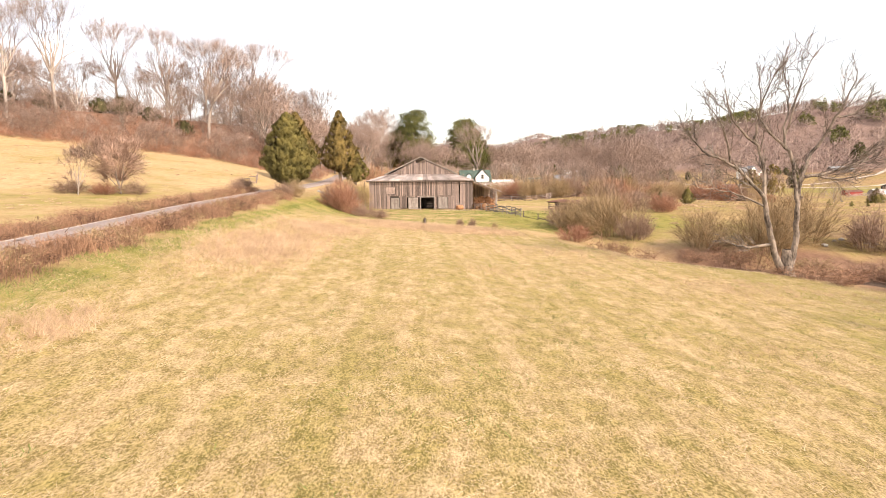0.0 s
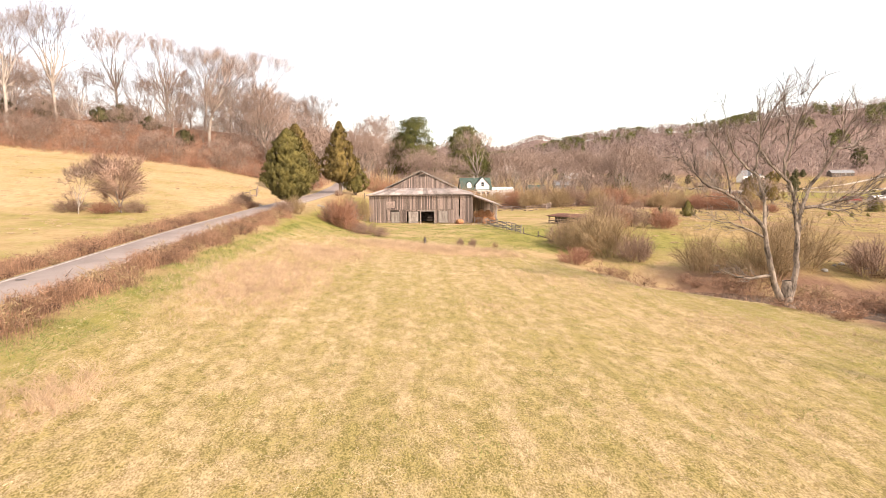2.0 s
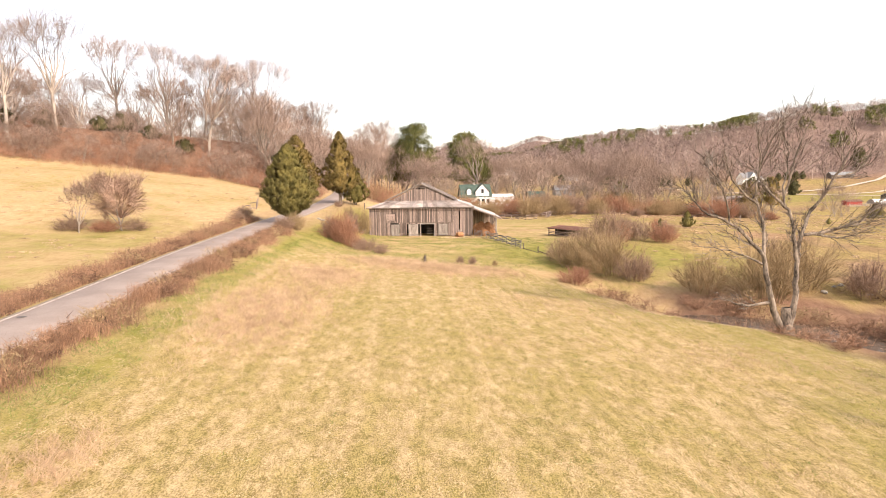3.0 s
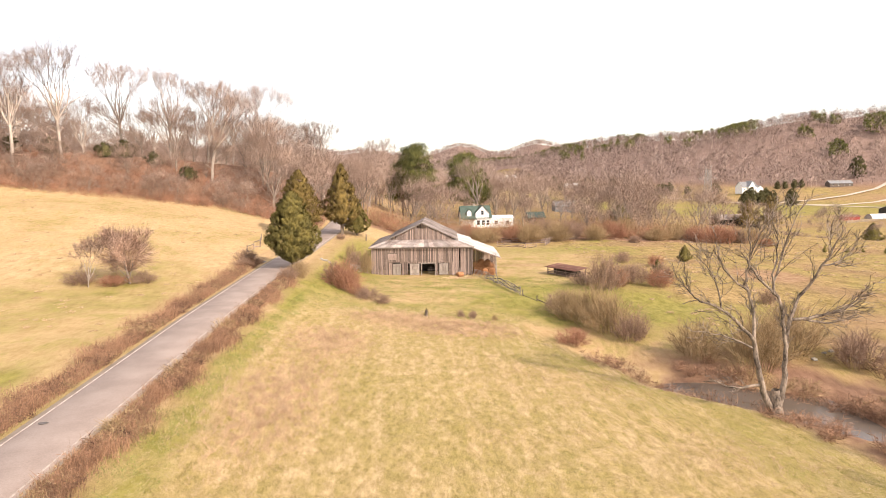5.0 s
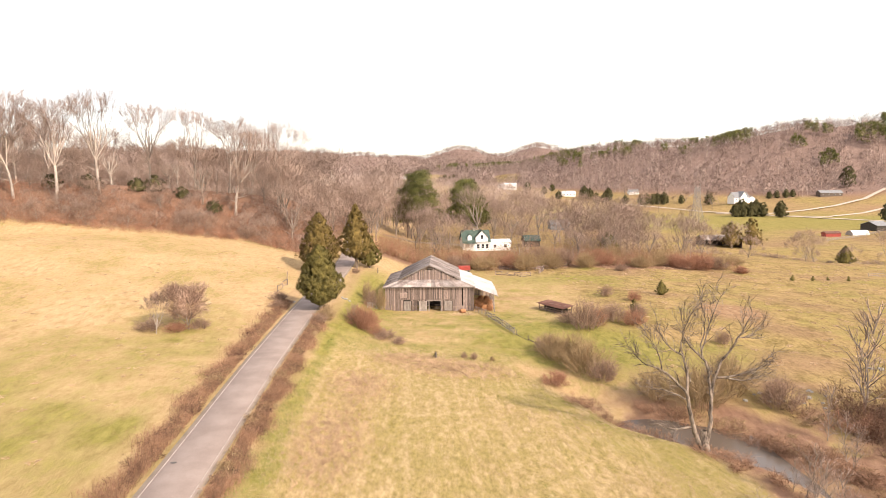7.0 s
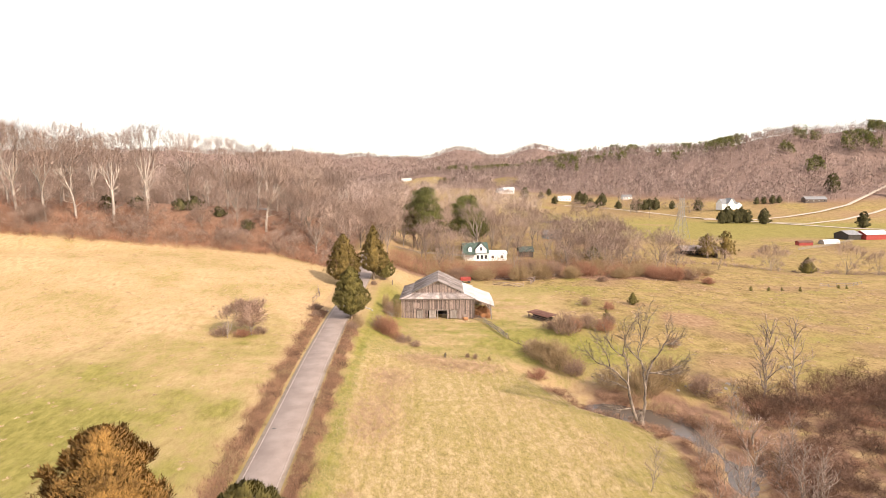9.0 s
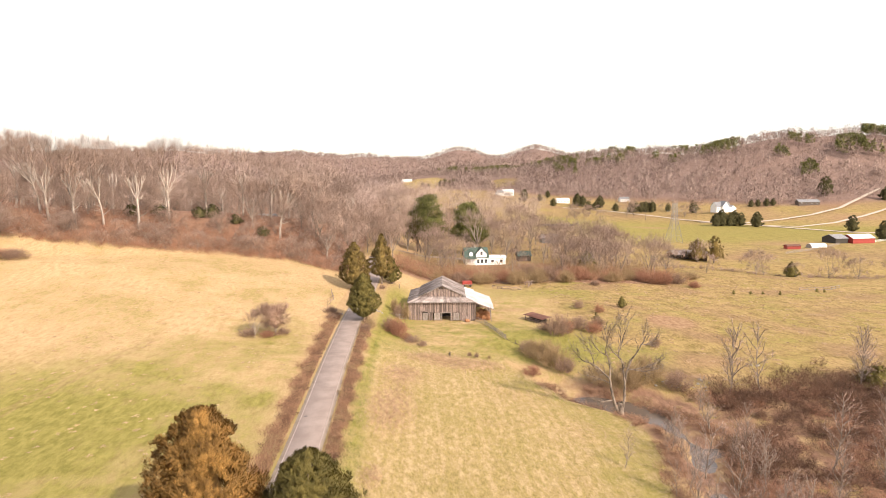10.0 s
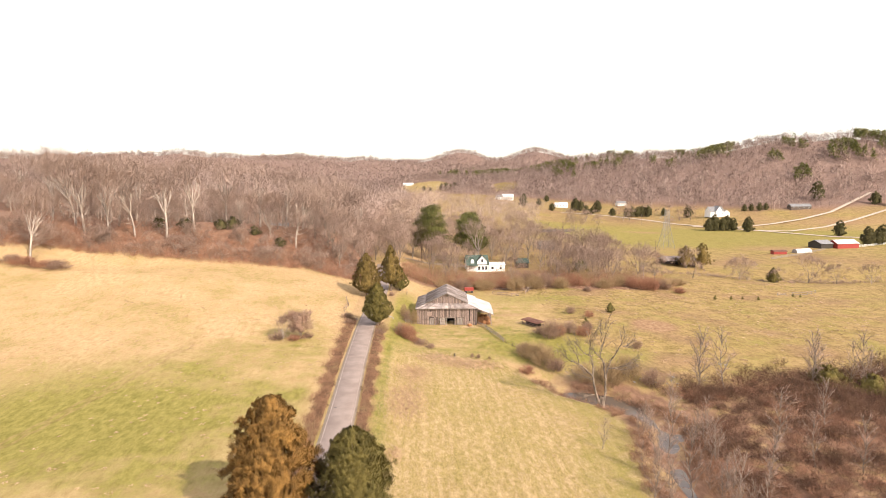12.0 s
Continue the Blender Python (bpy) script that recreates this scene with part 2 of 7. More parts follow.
    patchy = calc("MULTIPLY", calc("ADD", calc("MULTIPLY", calc("ADD", mid, tuft), 0.5), calc("MULTIPLY", calc("ADD", noise_at(0.22, 6), noise_at(2.0, 5)), 0.5)), 0.5)
    rank = ramp(patchy, 0.43, (0.185, 0.125, 0.048), 0.565, (0.47, 0.322, 0.158))
    sward = ramp(patchy, 0.43, (0.17, 0.135, 0.036), 0.57, (0.40, 0.305, 0.115))
    understory = ramp(patchy, 0.42, (0.17, 0.11, 0.088), 0.58, (0.33, 0.232, 0.195))
    straw = blend(apart.outputs[0], straw, rank)
    straw = blend(apart.outputs[1], straw, sward)
    straw = blend(ramp(calc("MULTIPLY", calc("ADD", mid, big), 0.5), 0.50, (0, 0, 0), 0.60, (0.7, 0.7, 0.7)), straw, olive)
    turf = ramp(calc("MULTIPLY", calc("ADD", mid, tuft), 0.5), 0.38, (0.17, 0.155, 0.036), 0.62, (0.36, 0.302, 0.095))
    litter = ramp(calc("MULTIPLY", calc("ADD", mid, fine), 0.5), 0.36, (0.17, 0.09, 0.058), 0.64, (0.345, 0.208, 0.142))
    earth = ramp(mid, 0.35, (0.26, 0.15, 0.085), 0.65, (0.42, 0.27, 0.16))

    def cover_mask(channel):
        wob = plain("MULTIPLY", plain("SUBTRACT", plain("MULTIPLY", plain("ADD", mid, patch), 0.5), 0.30), 1.9)
        return calc("MULTIPLY", ramp(calc("MULTIPLY", calc("ADD", sep.outputs[channel], calc("MULTIPLY", sep.outputs[channel], wob)), 0.62), 0.15, (0, 0, 0), 0.75, (1, 1, 1)), 1.0)

    col = blend(cover_mask(0), straw, turf)
    col = blend(cover_mask(1), col, litter)
    col = blend(cover_mask(2), col, earth)
    col = blend(apart.outputs[2], col, understory)
    l.new(col, b.inputs["Base Color"])
    bp = n.new("ShaderNodeBump")
    bp.inputs["Strength"].default_value, bp.inputs["Distance"].default_value = 0.8, 0.22
    l.new(plain("ADD", clump, plain("MULTIPLY", fine, 0.45)), bp.inputs["Height"])
    l.new(bp.outputs[0], b.inputs["Normal"])
    return m


PASTURE = ground_material()


# ---- mesh helpers ----
def tri_mesh(name, verts, tris, material, smooth=False):
    verts, tris = np.asarray(verts, np.float32), np.asarray(tris, np.int32)
    me = bpy.data.meshes.new(name)
    me.vertices.add(len(verts))
    me.vertices.foreach_set("co", verts.ravel())
    me.loops.add(tris.size)
    me.loops.foreach_set("vertex_index", tris.ravel())
    me.polygons.add(len(tris))
    me.polygons.foreach_set("loop_start", np.arange(0, tris.size, tris.shape[1], dtype=np.int32))
    me.polygons.foreach_set("loop_total", np.full(len(tris), tris.shape[1], np.int32))
    if smooth:
        me.polygons.foreach_set("use_smooth", np.ones(len(tris), bool))
    me.update(calc_edges=True)
    me.materials.append(material)
    return me


def soft_mesh(name, verts, tris, material, normals):
    """Twigs or needles that take the light as the rounded mass that they belong to."""
    verts, tris, normals = np.asarray(verts, np.float32), np.asarray(tris, np.int32).copy(), np.asarray(normals, np.float32)
    normals = normals / (np.linalg.norm(normals, axis=1)[:, None] + 1e-6)
    p = verts[tris]
    away = (np.cross(p[:, 1] - p[:, 0], p[:, 2] - p[:, 0]) * normals[tris[:, 0]]).sum(1) < 0
    tris[away] = tris[away][:, ::-1]
    me = tri_mesh(name, verts, tris, material, True)
    me.normals_split_custom_set_from_vertices(normals)
    return me


def crown_normals(verts, rng, rough=0.55, rise=0.25):
    """Outward from the middle of a crown, roughened."""
    v = np.asarray(verts, float)
    lo, hi = v.min(0), v.max(0)
    out = (v - (lo * 0.6 + hi * 0.4)) / (hi - lo + 1e-6) * 2
    return out + np.repeat(rng.normal(0, rough, (len(v) // 3 + 1, 3)), 3, 0)[: len(v)] + [0, 0, rise]


def bm_mesh(name, bm, material):
    me = bpy.data.meshes.new(name)
    bm.to_mesh(me)
    bm.free()
    me.materials.append(material)
    return me


def part(name, data, material, parent, label="", m=None):
    """One mesh object under a thing or a part."""
    if isinstance(data, bmesh.types.BMesh):
        data = bm_mesh(name, data, material)
    ob = new(name, data)
    ob.parent = parent
    if m is not None:
        ob.matrix_basis = m
    return tagged(ob, label)


def thing(name, m, label, category, group="", kind=""):
    ob = new(name)
    ob.empty_display_size = 0.3
    ob.matrix_basis = m
    return tagged(ob, label, category, group, kind)


def box_bm(size, centre=(0, 0, 0), bevel=0.0):
    bm = bmesh.new()
    bmesh.ops.create_cube(bm, size=1.0)
    bmesh.ops.scale(bm, vec=size, verts=bm.verts)
    bmesh.ops.translate(bm, vec=centre, verts=bm.verts)
    if bevel:
        bmesh.ops.bevel(bm, geom=bm.edges, offset=bevel, segments=1, affect="EDGES")
    return bm


def add_box(bm, size, m):
    made = bmesh.ops.create_cube(bm, size=1.0, matrix=m @ Matrix.Diagonal((*size, 1)))
    return made


def beam(a, b, w, h=None):
    """The pose and scale that lay a unit cube from a to b with that section."""
    a, b = Vector(a), Vector(b)
    d = b - a
    return Matrix.Translation((a + b) / 2) @ d.to_track_quat("X", "Z").to_matrix().to_4x4() @ Matrix.Diagonal((d.length, w, h or w, 1))


UNIT = {}


def unit_box(material):
    """A bevelled unit block that many alike pieces share."""
    if material.name not in UNIT:
        UNIT[material.name] = bm_mesh("piece", box_bm((1, 1, 1), (0, 0, 0), 0.03), material)
    return UNIT[material.name]


def piece(name, material, parent, a, b, w, h=None, label=""):
    return part(name, unit_box(material), material, parent, label, beam(a, b, w, h))


# ---- the lie of the land ----
ROAD_Y = [-320, -200, -118, -78, -50, -17, 10, 40, 75, 130, 400]
ROAD_X = [4.0, -4.2, -8.6, -10.7, -12.4, -13.9, -14.3, -15.0, -17.5, -24.0, -40.0]
ROAD_Z = [0.0, 0.2, 0.6, 1.75, 2.7, 3.5, 4.1, 4.8, 6.2, 8.5, 14.0]
CREEK_Y = [-330, -130, -100, -88, -80, -72, -66, -62, -58, -54, -50, -42, -30]
CREEK_X = [60, 46, 47.5, 48.5, 52, 51, 49, 46.5, 42.5, 38.5, 35, 31, 28]
SLOPE_X = [-400, -200, -140, -116, -86, -58, -45, -32, -22, -6, 20]
SLOPE_Y = [-20, 0, 8, 16, 27, 39, 47, 43, 46, 75, 260]
EDGE_X = [-400, -200, -140, -116, -99, -86, -58, -45, -32, -22, -6, 20]
EDGE_Y = [16, 26, 29, 31, 33, 36, 43, 48, 44, 46, 75, 260]
WATER_Z = -3.75


def soft_step(a, b, v):
    t = np.clip((v - a) / (b - a), 0, 1)
    return t * t * (3 - 2 * t)


def smooth_line(v, at, values):
    """A line through the values, rounded at the corners."""
    return sum(np.interp(v + s, at, values) for s in (-6, -3, 0, 3, 6)) / 5


def waves(x, y, size, seed):
    """Smooth unevenness between about -1 and 1."""
    rng = np.random.RandomState(seed)
    out = 0
    for k in range(6):
        a, f, p = rng.uniform(0, 6.28), rng.uniform(0.6, 1.8) / size, rng.uniform(0, 6.28, 2)
        out = out + np.sin((x * np.cos(a) + y * np.sin(a)) * f * 6.28 + p[0]) * np.sin((y * np.cos(a) - x * np.sin(a)) * f * 4.1 + p[1])
    return out / 3.0


def bump_at(x, y, cx, cy, sx, sy, h, turn=0.0):
    c, s = math.cos(turn), math.sin(turn)
    u, v = (x - cx) * c + (y - cy) * s, (y - cy) * c - (x - cx) * s
    return h * np.exp(-((u / sx) ** 2) - (v / sy) ** 2)


def beyond_edge(x, y):
    return y - np.interp(x, EDGE_X, EDGE_Y)


def up_slope(x, y):
    return y - np.interp(x, SLOPE_X, SLOPE_Y)


def creek_off(x, y):
    return (x - smooth_line(y, CREEK_Y, CREEK_X)) * 0.85


def hills(x, y):
    z = bump_at(x, y, 578, 800, 270, 170, 88, -0.2) + bump_at(x, y, 900, 760, 260, 220, 28)
    z = z + bump_at(x, y, 310, 1040, 170, 170, 60) + bump_at(x, y, 110, 1350, 240, 260, 44)
    far = soft_step(1150, 1900, np.hypot(x, y)) * soft_step(-300, 500, y)
    z = np.maximum(z, far * (74 + 22 * waves(x, y, 900, 3))) + bump_at(x, y, 318, 2050, 110, 200, 40) + bump_at(x, y, 75, 2250, 100, 200, 52) + bump_at(x, y, -480, 1990, 120, 200, 26) + bump_at(x, y, -900, 1750, 260, 260, 24)
    z = z + bump_at(x, y, -420, 620, 330, 330, 22) + bump_at(x, y, -240, 150, 75, 80, 16) + bump_at(x, y, 312, 505, 26, 26, 6)
    return z + soft_step(20, 60, z) * 7 * waves(x, y, 150, 5)


def land(x, y):
    x, y = np.asarray(x, float), np.asarray(y, float)
    rx, rz = smooth_line(y, ROAD_Y, ROAD_X), smooth_line(y, ROAD_Y, ROAD_Z)
    d = x - rx
    # the hillside left of the road
    rise = np.interp(y, [-200, -110, -68, -35, 0, 14, 60, 200], [0.5, 1.2, 1.4, 4.2, 10.0, 13.0, 14.0, 12.0])
    left = rz - 0.25 * soft_step(2.6, 4, -d) + rise * (1 - np.exp(-np.maximum(-d - 3, 0) / 50))
    left = left + (9.5 * soft_step(0, 42, up_slope(x, y)) - 15.0 * soft_step(52, 150, up_slope(x, y)) * soft_step(-20, -60, x)) * soft_step(-6, -30, d)
    # the field, the yard and the valley right of it
    field = 0.25 - 0.072 * np.clip(x, -10, 50)
    yard = np.interp(x, [-5, 0, 19, 26, 60, 100, 156, 210, 300], [0.5, -0.1, -0.35, -0.75, -0.4, -2.3, -4.6, -6.0, -5.6])
    k = soft_step(-34, -16, y + 0.0 * x)
    side = soft_step(0, 12, creek_off(x, y)) * soft_step(-58, -48, y) + soft_step(3, 40, creek_off(x, y)) * soft_step(-48, -58, y)
    east = yard - 1.0 * soft_step(-10, -60, y) * soft_step(30, 50, x)
    right = np.where(y > -34, field * (1 - k) + yard * k, field)
    right = right * (1 - side * (1 - k)) + east * side * (1 - k)
    right = right - 3.0 * np.exp(-(((y - 0.02 * x - 122) / 14) ** 2)) * soft_step(130, 190, x)
    right = right + 0.022 * np.maximum(y - 60, 0) * soft_step(170, 20, x) * soft_step(900, 300, y) + 0.05 * np.clip(y - 440, 0, 260)
    right = right + (rz - right) * np.exp(-((np.maximum(d - 2.6, 0) / (7 + 6 * soft_step(10, 40, y))) ** 2))
    z = np.where(d < 0, left, right)
    pools = np.maximum(np.maximum(np.exp(-(((y + 60) / 7.0) ** 4)), np.exp(-(((y + 80) / 4.0) ** 4))), 0.9 * np.exp(-(((y + 98) / 6.0) ** 4)))
    bed = (0.5 + 0.1 * np.sin(y * 0.5) + 0.4 * pools) * np.exp(-((creek_off(x, y) / (3.2 + 0.8 * np.sin(y * 0.21 + 1.0) - 1.6 * soft_step(-68, -76, y) + 2.2 * np.exp(-(((y + 58) / 5) ** 2)))) ** 4)) * soft_step(-38, -52, y)
    bed = np.maximum(bed, np.exp(-((((x - 54.5) / 6.0) ** 2 + ((y + 79.3) / 2.2) ** 2) ** 2)))
    z = z + (WATER_Z - 0.75 - z) * bed
    z = z + hills(x, y)
    far_from_road = soft_step(3.2, 7, np.abs(d))
    flat_yard = 1 - np.exp(-(((x - 10) / 26) ** 2) - ((y - 4) / 30) ** 2)
    return z + far_from_road * (0.08 * waves(x, y, 16, 1) + 0.3 * waves(x, y, 70, 2)) * flat_yard


def land_z(x, y):
    return float(land(x, y))


def clearing(x, y):
    """Grass clearings high in the far woods, 1 inside."""
    a = 1 - soft_step(0.8, 1.1, np.hypot((x + 35) / 58, (y - 1090) / 150))
    return np.maximum(a, 1 - soft_step(0.8, 1.1, np.hypot((x - 112) / 34, (y - 960) / 70)))


def axis(lo, hi, step, low, high, fine_low, fine_high, cap=22.0):
    """Grid lines: even between lo and hi, wider outwards, no wider than cap inside the fine range."""
    up, down, s = [hi], [lo], step
    while up[-1] < high:
        s = min(s * 1.09, cap) if up[-1] < fine_high else s * 1.15
        up.append(up[-1] + s)
    s = step
    while down[-1] > low:
        s = min(s * 1.09, cap) if down[-1] > fine_low else s * 1.15
        down.append(down[-1] - s)
    return np.array(down[:0:-1] + list(np.arange(lo, hi + 0.1, step)) + up[1:])


GX, GY = axis(-90, 90, 1.0, -3600, 3600, -1300, 1300, 30.0), axis(-125, 60, 1.0, -1500, 4200, -200, 2500, 26.0)
X, Y = np.meshgrid(GX, GY)
Z = land(X, Y)
rows_n, cols_n = X.shape
first = (np.arange(rows_n - 1)[:, None] * cols_n + np.arange(cols_n - 1)).ravel()
quads = np.stack([first, first + 1, first + cols_n + 1, first + cols_n], 1)
ground_mesh = tri_mesh("ground", np.stack([X, Y, Z], -1).reshape(-1, 3), quads, PASTURE, True)
D = X - smooth_line(Y, ROAD_Y, ROAD_X)
grove = 0.3 * soft_step(104, 116, Y) * soft_step(470, 380, Y) * soft_step(118, 100, X) * soft_step(-140, -100, X) * (np.hypot(X - 27, Y - 106) > 13)
woods = np.clip(grove + soft_step(5, 10, hills(X, Y)) * soft_step(540, 580, Y) + soft_step(-1, 6, beyond_edge(X, Y)) * soft_step(-4, -9, D) + soft_step(16, 34, hills(X, Y)), 0, 1) * (1 - clearing(X, Y))
thicket = soft_step(58, 66, Y - 0.08 * X) * soft_step(118, 100, Y) * soft_step(-14, -6, X) * soft_step(112, 96, X)
marsh = 1.2 * soft_step(-6.5, -4.0, creek_off(X, Y)) * soft_step(16, 7, creek_off(X, Y)) * soft_step(-42, -54, Y) + soft_step(-50, -58, Y) * soft_step(4, 10, creek_off(X, Y)) * soft_step(170, 130, X)
valley = 0.4 * (soft_step(150, 180, Y) * soft_step(250, 220, Y) + soft_step(430, 460, Y)) * soft_step(30, 70, X) * (0.8 + 0.8 * waves(X, Y, 70, 14))
paddock = soft_step(225, 255, Y - 0.1 * X) * soft_step(470, 430, Y + 0.25 * (X - 200)) * soft_step(60, 90, X)
meadow = 0.5 * np.clip(waves(X, Y, 34, 15) + 0.25, 0, 1) * soft_step(4, 12, creek_off(X, Y)) * soft_step(140, 110, Y) * soft_step(44, 56, X)
litter_mask = np.clip(woods + meadow + valley + 0.85 * thicket + marsh * (0.65 + 0.6 * waves(X, Y, 14, 45) + 0.4 * waves(X, Y, 5, 46)) + 0.35 * soft_step(3.2, 3.8, np.abs(D)) * soft_step(7.0, 5.8, np.abs(D)), 0, 1)
green = 0.5 * soft_step(34, 8, np.abs(X - 20)) * soft_step(-40, -33, Y) * soft_step(44, 24, Y) * (0.75 + 0.6 * waves(X, Y, 12, 18) + 0.5 * waves(X, Y, 4, 19))
green = green + 0.9 * np.exp(-(((X + 5) / 6) ** 2) - ((Y - 2) / 34) ** 4) * soft_step(3.2, 4.5, D)
green = green + 1.2 * np.exp(-(((X - 40) / 17) ** 2) - ((Y + 26 + 0.4 * (X - 38)) / 14) ** 2) + 0.7 * np.exp(-(((X - 40) / 26) ** 2) - ((Y - 44) / 11) ** 2)
green = green + 1.1 * soft_step(4.6, 5.4, D) * soft_step(9.6, 7.0, D) * soft_step(-20, -30, Y) * (0.6 + 0.5 * waves(X, Y, 9, 4)) + 0.25 * soft_step(2.4, 2.9, np.abs(D)) * soft_step(3.8, 3.3, np.abs(D))
green = green + 0.35 * np.clip(marsh, 0, 1) * (0.5 + waves(X, Y, 11, 47)) + 0.7 * soft_step(-17, -11, creek_off(X, Y)) * soft_step(-4.5, -6.5, creek_off(X, Y)) * soft_step(-40, -52, Y) * (0.7 + 0.5 * waves(X, Y, 8, 33))
green = green + np.clip(0.16 + 0.26 * waves(X, Y, 22, 31) + 0.2 * waves(X, Y, 7, 32), 0, 1) * soft_step(-6, -10, D) * soft_step(24, -30, Y) * soft_step(-90, -40, X)
green = green + 1.0 * np.exp(-(((X + 60) / 42) ** 2) - ((Y + 84) / 30) ** 2) + 0.35 * np.exp(-(((X + 30) / 14) ** 2) - ((Y + 36) / 14) ** 2) + 0.6 * paddock * (0.9 + 0.3 * waves(X, Y, 60, 41))
green = green + soft_step(0, 8, creek_off(X, Y)) * soft_step(140, 90, Y) * (0.12 + 0.4 * waves(X, Y, 46, 8) + 0.3 * waves(X, Y, 13, 44)) * soft_step(40, 56, X)
dirt = 2.2 * np.exp(-(((X - 75) / 6) ** 2) - ((Y - 2) / 7) ** 2) + 0.8 * np.exp(-(((X - 62) / 8) ** 2) - ((Y + 47) / 3) ** 2)
dirt = dirt + 0.45 * soft_step(0.9, 0.3, np.minimum(np.abs(X + 61 - (Y + 68) * 0.205), np.abs(X + 59.2 - (Y + 68) * 0.205))) * soft_step(-112, -104, Y) * soft_step(-30, -44, Y)
dirt = dirt + 0.8 * np.exp(-(((X - 245) / 30) ** 2) - ((Y - 262) / 16) ** 2) + 0.5 * np.exp(-(((X - 31) / 9) ** 2) - ((Y - 17) / 4) ** 2)
dirt = dirt + 0.7 * np.exp(-(((X - 195) / 25) ** 2) - ((Y - 395) / 12) ** 2) + 0.7 * np.exp(-(((X - 440) / 70) ** 2) - ((Y - 480) / 24) ** 2)
dirt = dirt + 0.35 * np.clip(marsh, 0, 1) * soft_step(-86, -70, Y) * (0.8 + 0.4 * waves(X, Y, 6, 34))
cover = ground_mesh.color_attributes.new("cover", "FLOAT_COLOR", "POINT")
cover.data.foreach_set("color", np.stack([np.clip(green, 0, 1) * (1 - litter_mask), litter_mask, np.clip(dirt, 0, 1), soft_step(4, 8, D) * soft_step(-4, -6, creek_off(X, Y)) * soft_step(-24, -32, Y) * 0.9 + 0.1], -1).astype(np.float32).ravel())
far_side = np.clip(soft_step(2, 10, creek_off(X, Y)) * soft_step(36, 52, X) * soft_step(-66, -40, Y) + soft_step(40, 70, Y) * soft_step(-6, 6, X), 0, 1)
sward = np.clip(0.9 * paddock + 0.35 * soft_step(130, 190, Y) * soft_step(40, 70, X) * (0.5 + 0.7 * waves(X, Y, 80, 21)) + 0.6 * clearing(X, Y) + 0.35 * far_side * np.clip(waves(X, Y, 40, 22) + 0.4, 0, 1), 0, 1)
east_cover = ground_mesh.color_attributes.new("east", "FLOAT_COLOR", "POINT")
east_cover.data.foreach_set("color", np.stack([far_side, sward, soft_step(430, 560, Y) * woods, 0 * sward + 1], -1).astype(np.float32).ravel())
ground = tagged(new("ground", ground_mesh), "rolling winter pasture of dry straw-coloured grass", "ground", kind="structure")


def ribbon(name, xs, ys, half, lift, material, label, category, kind="structure"):
    """A strip laid on the land along a line."""
    p = np.stack([xs, ys], 1)
    t = np.gradient(p, axis=0)
    t /= np.linalg.norm(t, axis=1)[:, None]
    side = np.stack([t[:, 1], -t[:, 0]], 1)
    v = []
    for off, dz in ((-half - 0.25, -0.25), (-half, 0.0), (0, 0.05), (half, 0.0), (half + 0.25, -0.25)):
        q = p + side * off
        v.append(np.stack([q[:, 0], q[:, 1], land(p[:, 0], p[:, 1]) + lift + dz], 1))
    v = np.stack(v, 1).reshape(-1, 3)
    n, w = len(p), 5
    a = (np.arange(n - 1)[:, None] * w + np.arange(w - 1)).ravel()
    return tagged(new(name, tri_mesh(name, v, np.stack([a, a + 1, a + w + 1, a + w], 1), material)), label, category, kind=kind)


ry = np.arange(-300, 92, 2.0)
rx = smooth_line(ry, ROAD_Y, ROAD_X)
ribbon("road_verge", rx, ry, 2.75, 0.03, GRAVEL, "pale gravel and dead grass verge under a country road", "verge")
ribbon("road", rx, ry, 2.4, 0.075, ASPHALT, "narrow worn grey asphalt country road", "road")
for off in (-2.2, 2.2):
    ribbon("road_edge_line", rx + off, ry, 0.05, 0.092, EDGE_PAINT, "worn white line along the edge of the asphalt", "road marking")
cy = np.arange(-300, -44, 2.0)
cxs = smooth_line(cy, CREEK_Y, CREEK_X)
wv = np.concatenate([np.stack([cxs + s * 9, cy, np.full_like(cy, WATER_Z)], 1) for s in (-1, 1)])
wa = np.arange(len(cy) - 1)
tagged(new("water", tri_mesh("water", wv, np.stack([wa, wa + len(cy), wa + len(cy) + 1, wa + 1], 1), WATER)), "still muddy creek water reflecting the sky", "water", kind="structure")


# ---- plants ----
def perp(rng, d):
    v = Vector(rng.normal(0, 1, 3))
    v -= v.dot(d) * d
    return v.normalized()


def tubes(segs, sides):
    """Tapered tubes for segments."""
    a = np.array([s[0][:] for s in segs])
    b = np.array([s[1][:] for s in segs])
    r0, r1 = np.array([s[2] for s in segs]), np.array([s[3] for s in segs])
    d = b - a
    d /= np.linalg.norm(d, axis=1)[:, None] + 1e-9
    up = np.where(np.abs(d[:, 2:]) > 0.9, [[1.0, 0, 0]], [[0, 0, 1.0]])
    u = np.cross(d, up)
    u /= np.linalg.norm(u, axis=1)[:, None]
    w = np.cross(d, u)
    b = b + d * (r1 * 0.5)[:, None]
    ang = np.arange(sides) * 2 * np.pi / sides
    ring = u[:, None] * np.cos(ang)[None, :, None] + w[:, None] * np.sin(ang)[None, :, None]
    v = np.stack([a[:, None] + ring * r0[:, None, None], b[:, None] + ring * r1[:, None, None]], 1)
    n = len(segs)
    base = np.arange(n)[:, None] * 2 * sides
    i = np.arange(sides)[None]
    j = (np.arange(sides)[None] + 1) % sides
    t1 = np.stack([base + i, base + j, base + sides + j], -1)
    t2 = np.stack([base + i, base + sides + j, base + sides + i], -1)
    return v.reshape(-1, 3), np.concatenate([t1.reshape(-1, 3), t2.reshape(-1, 3)])


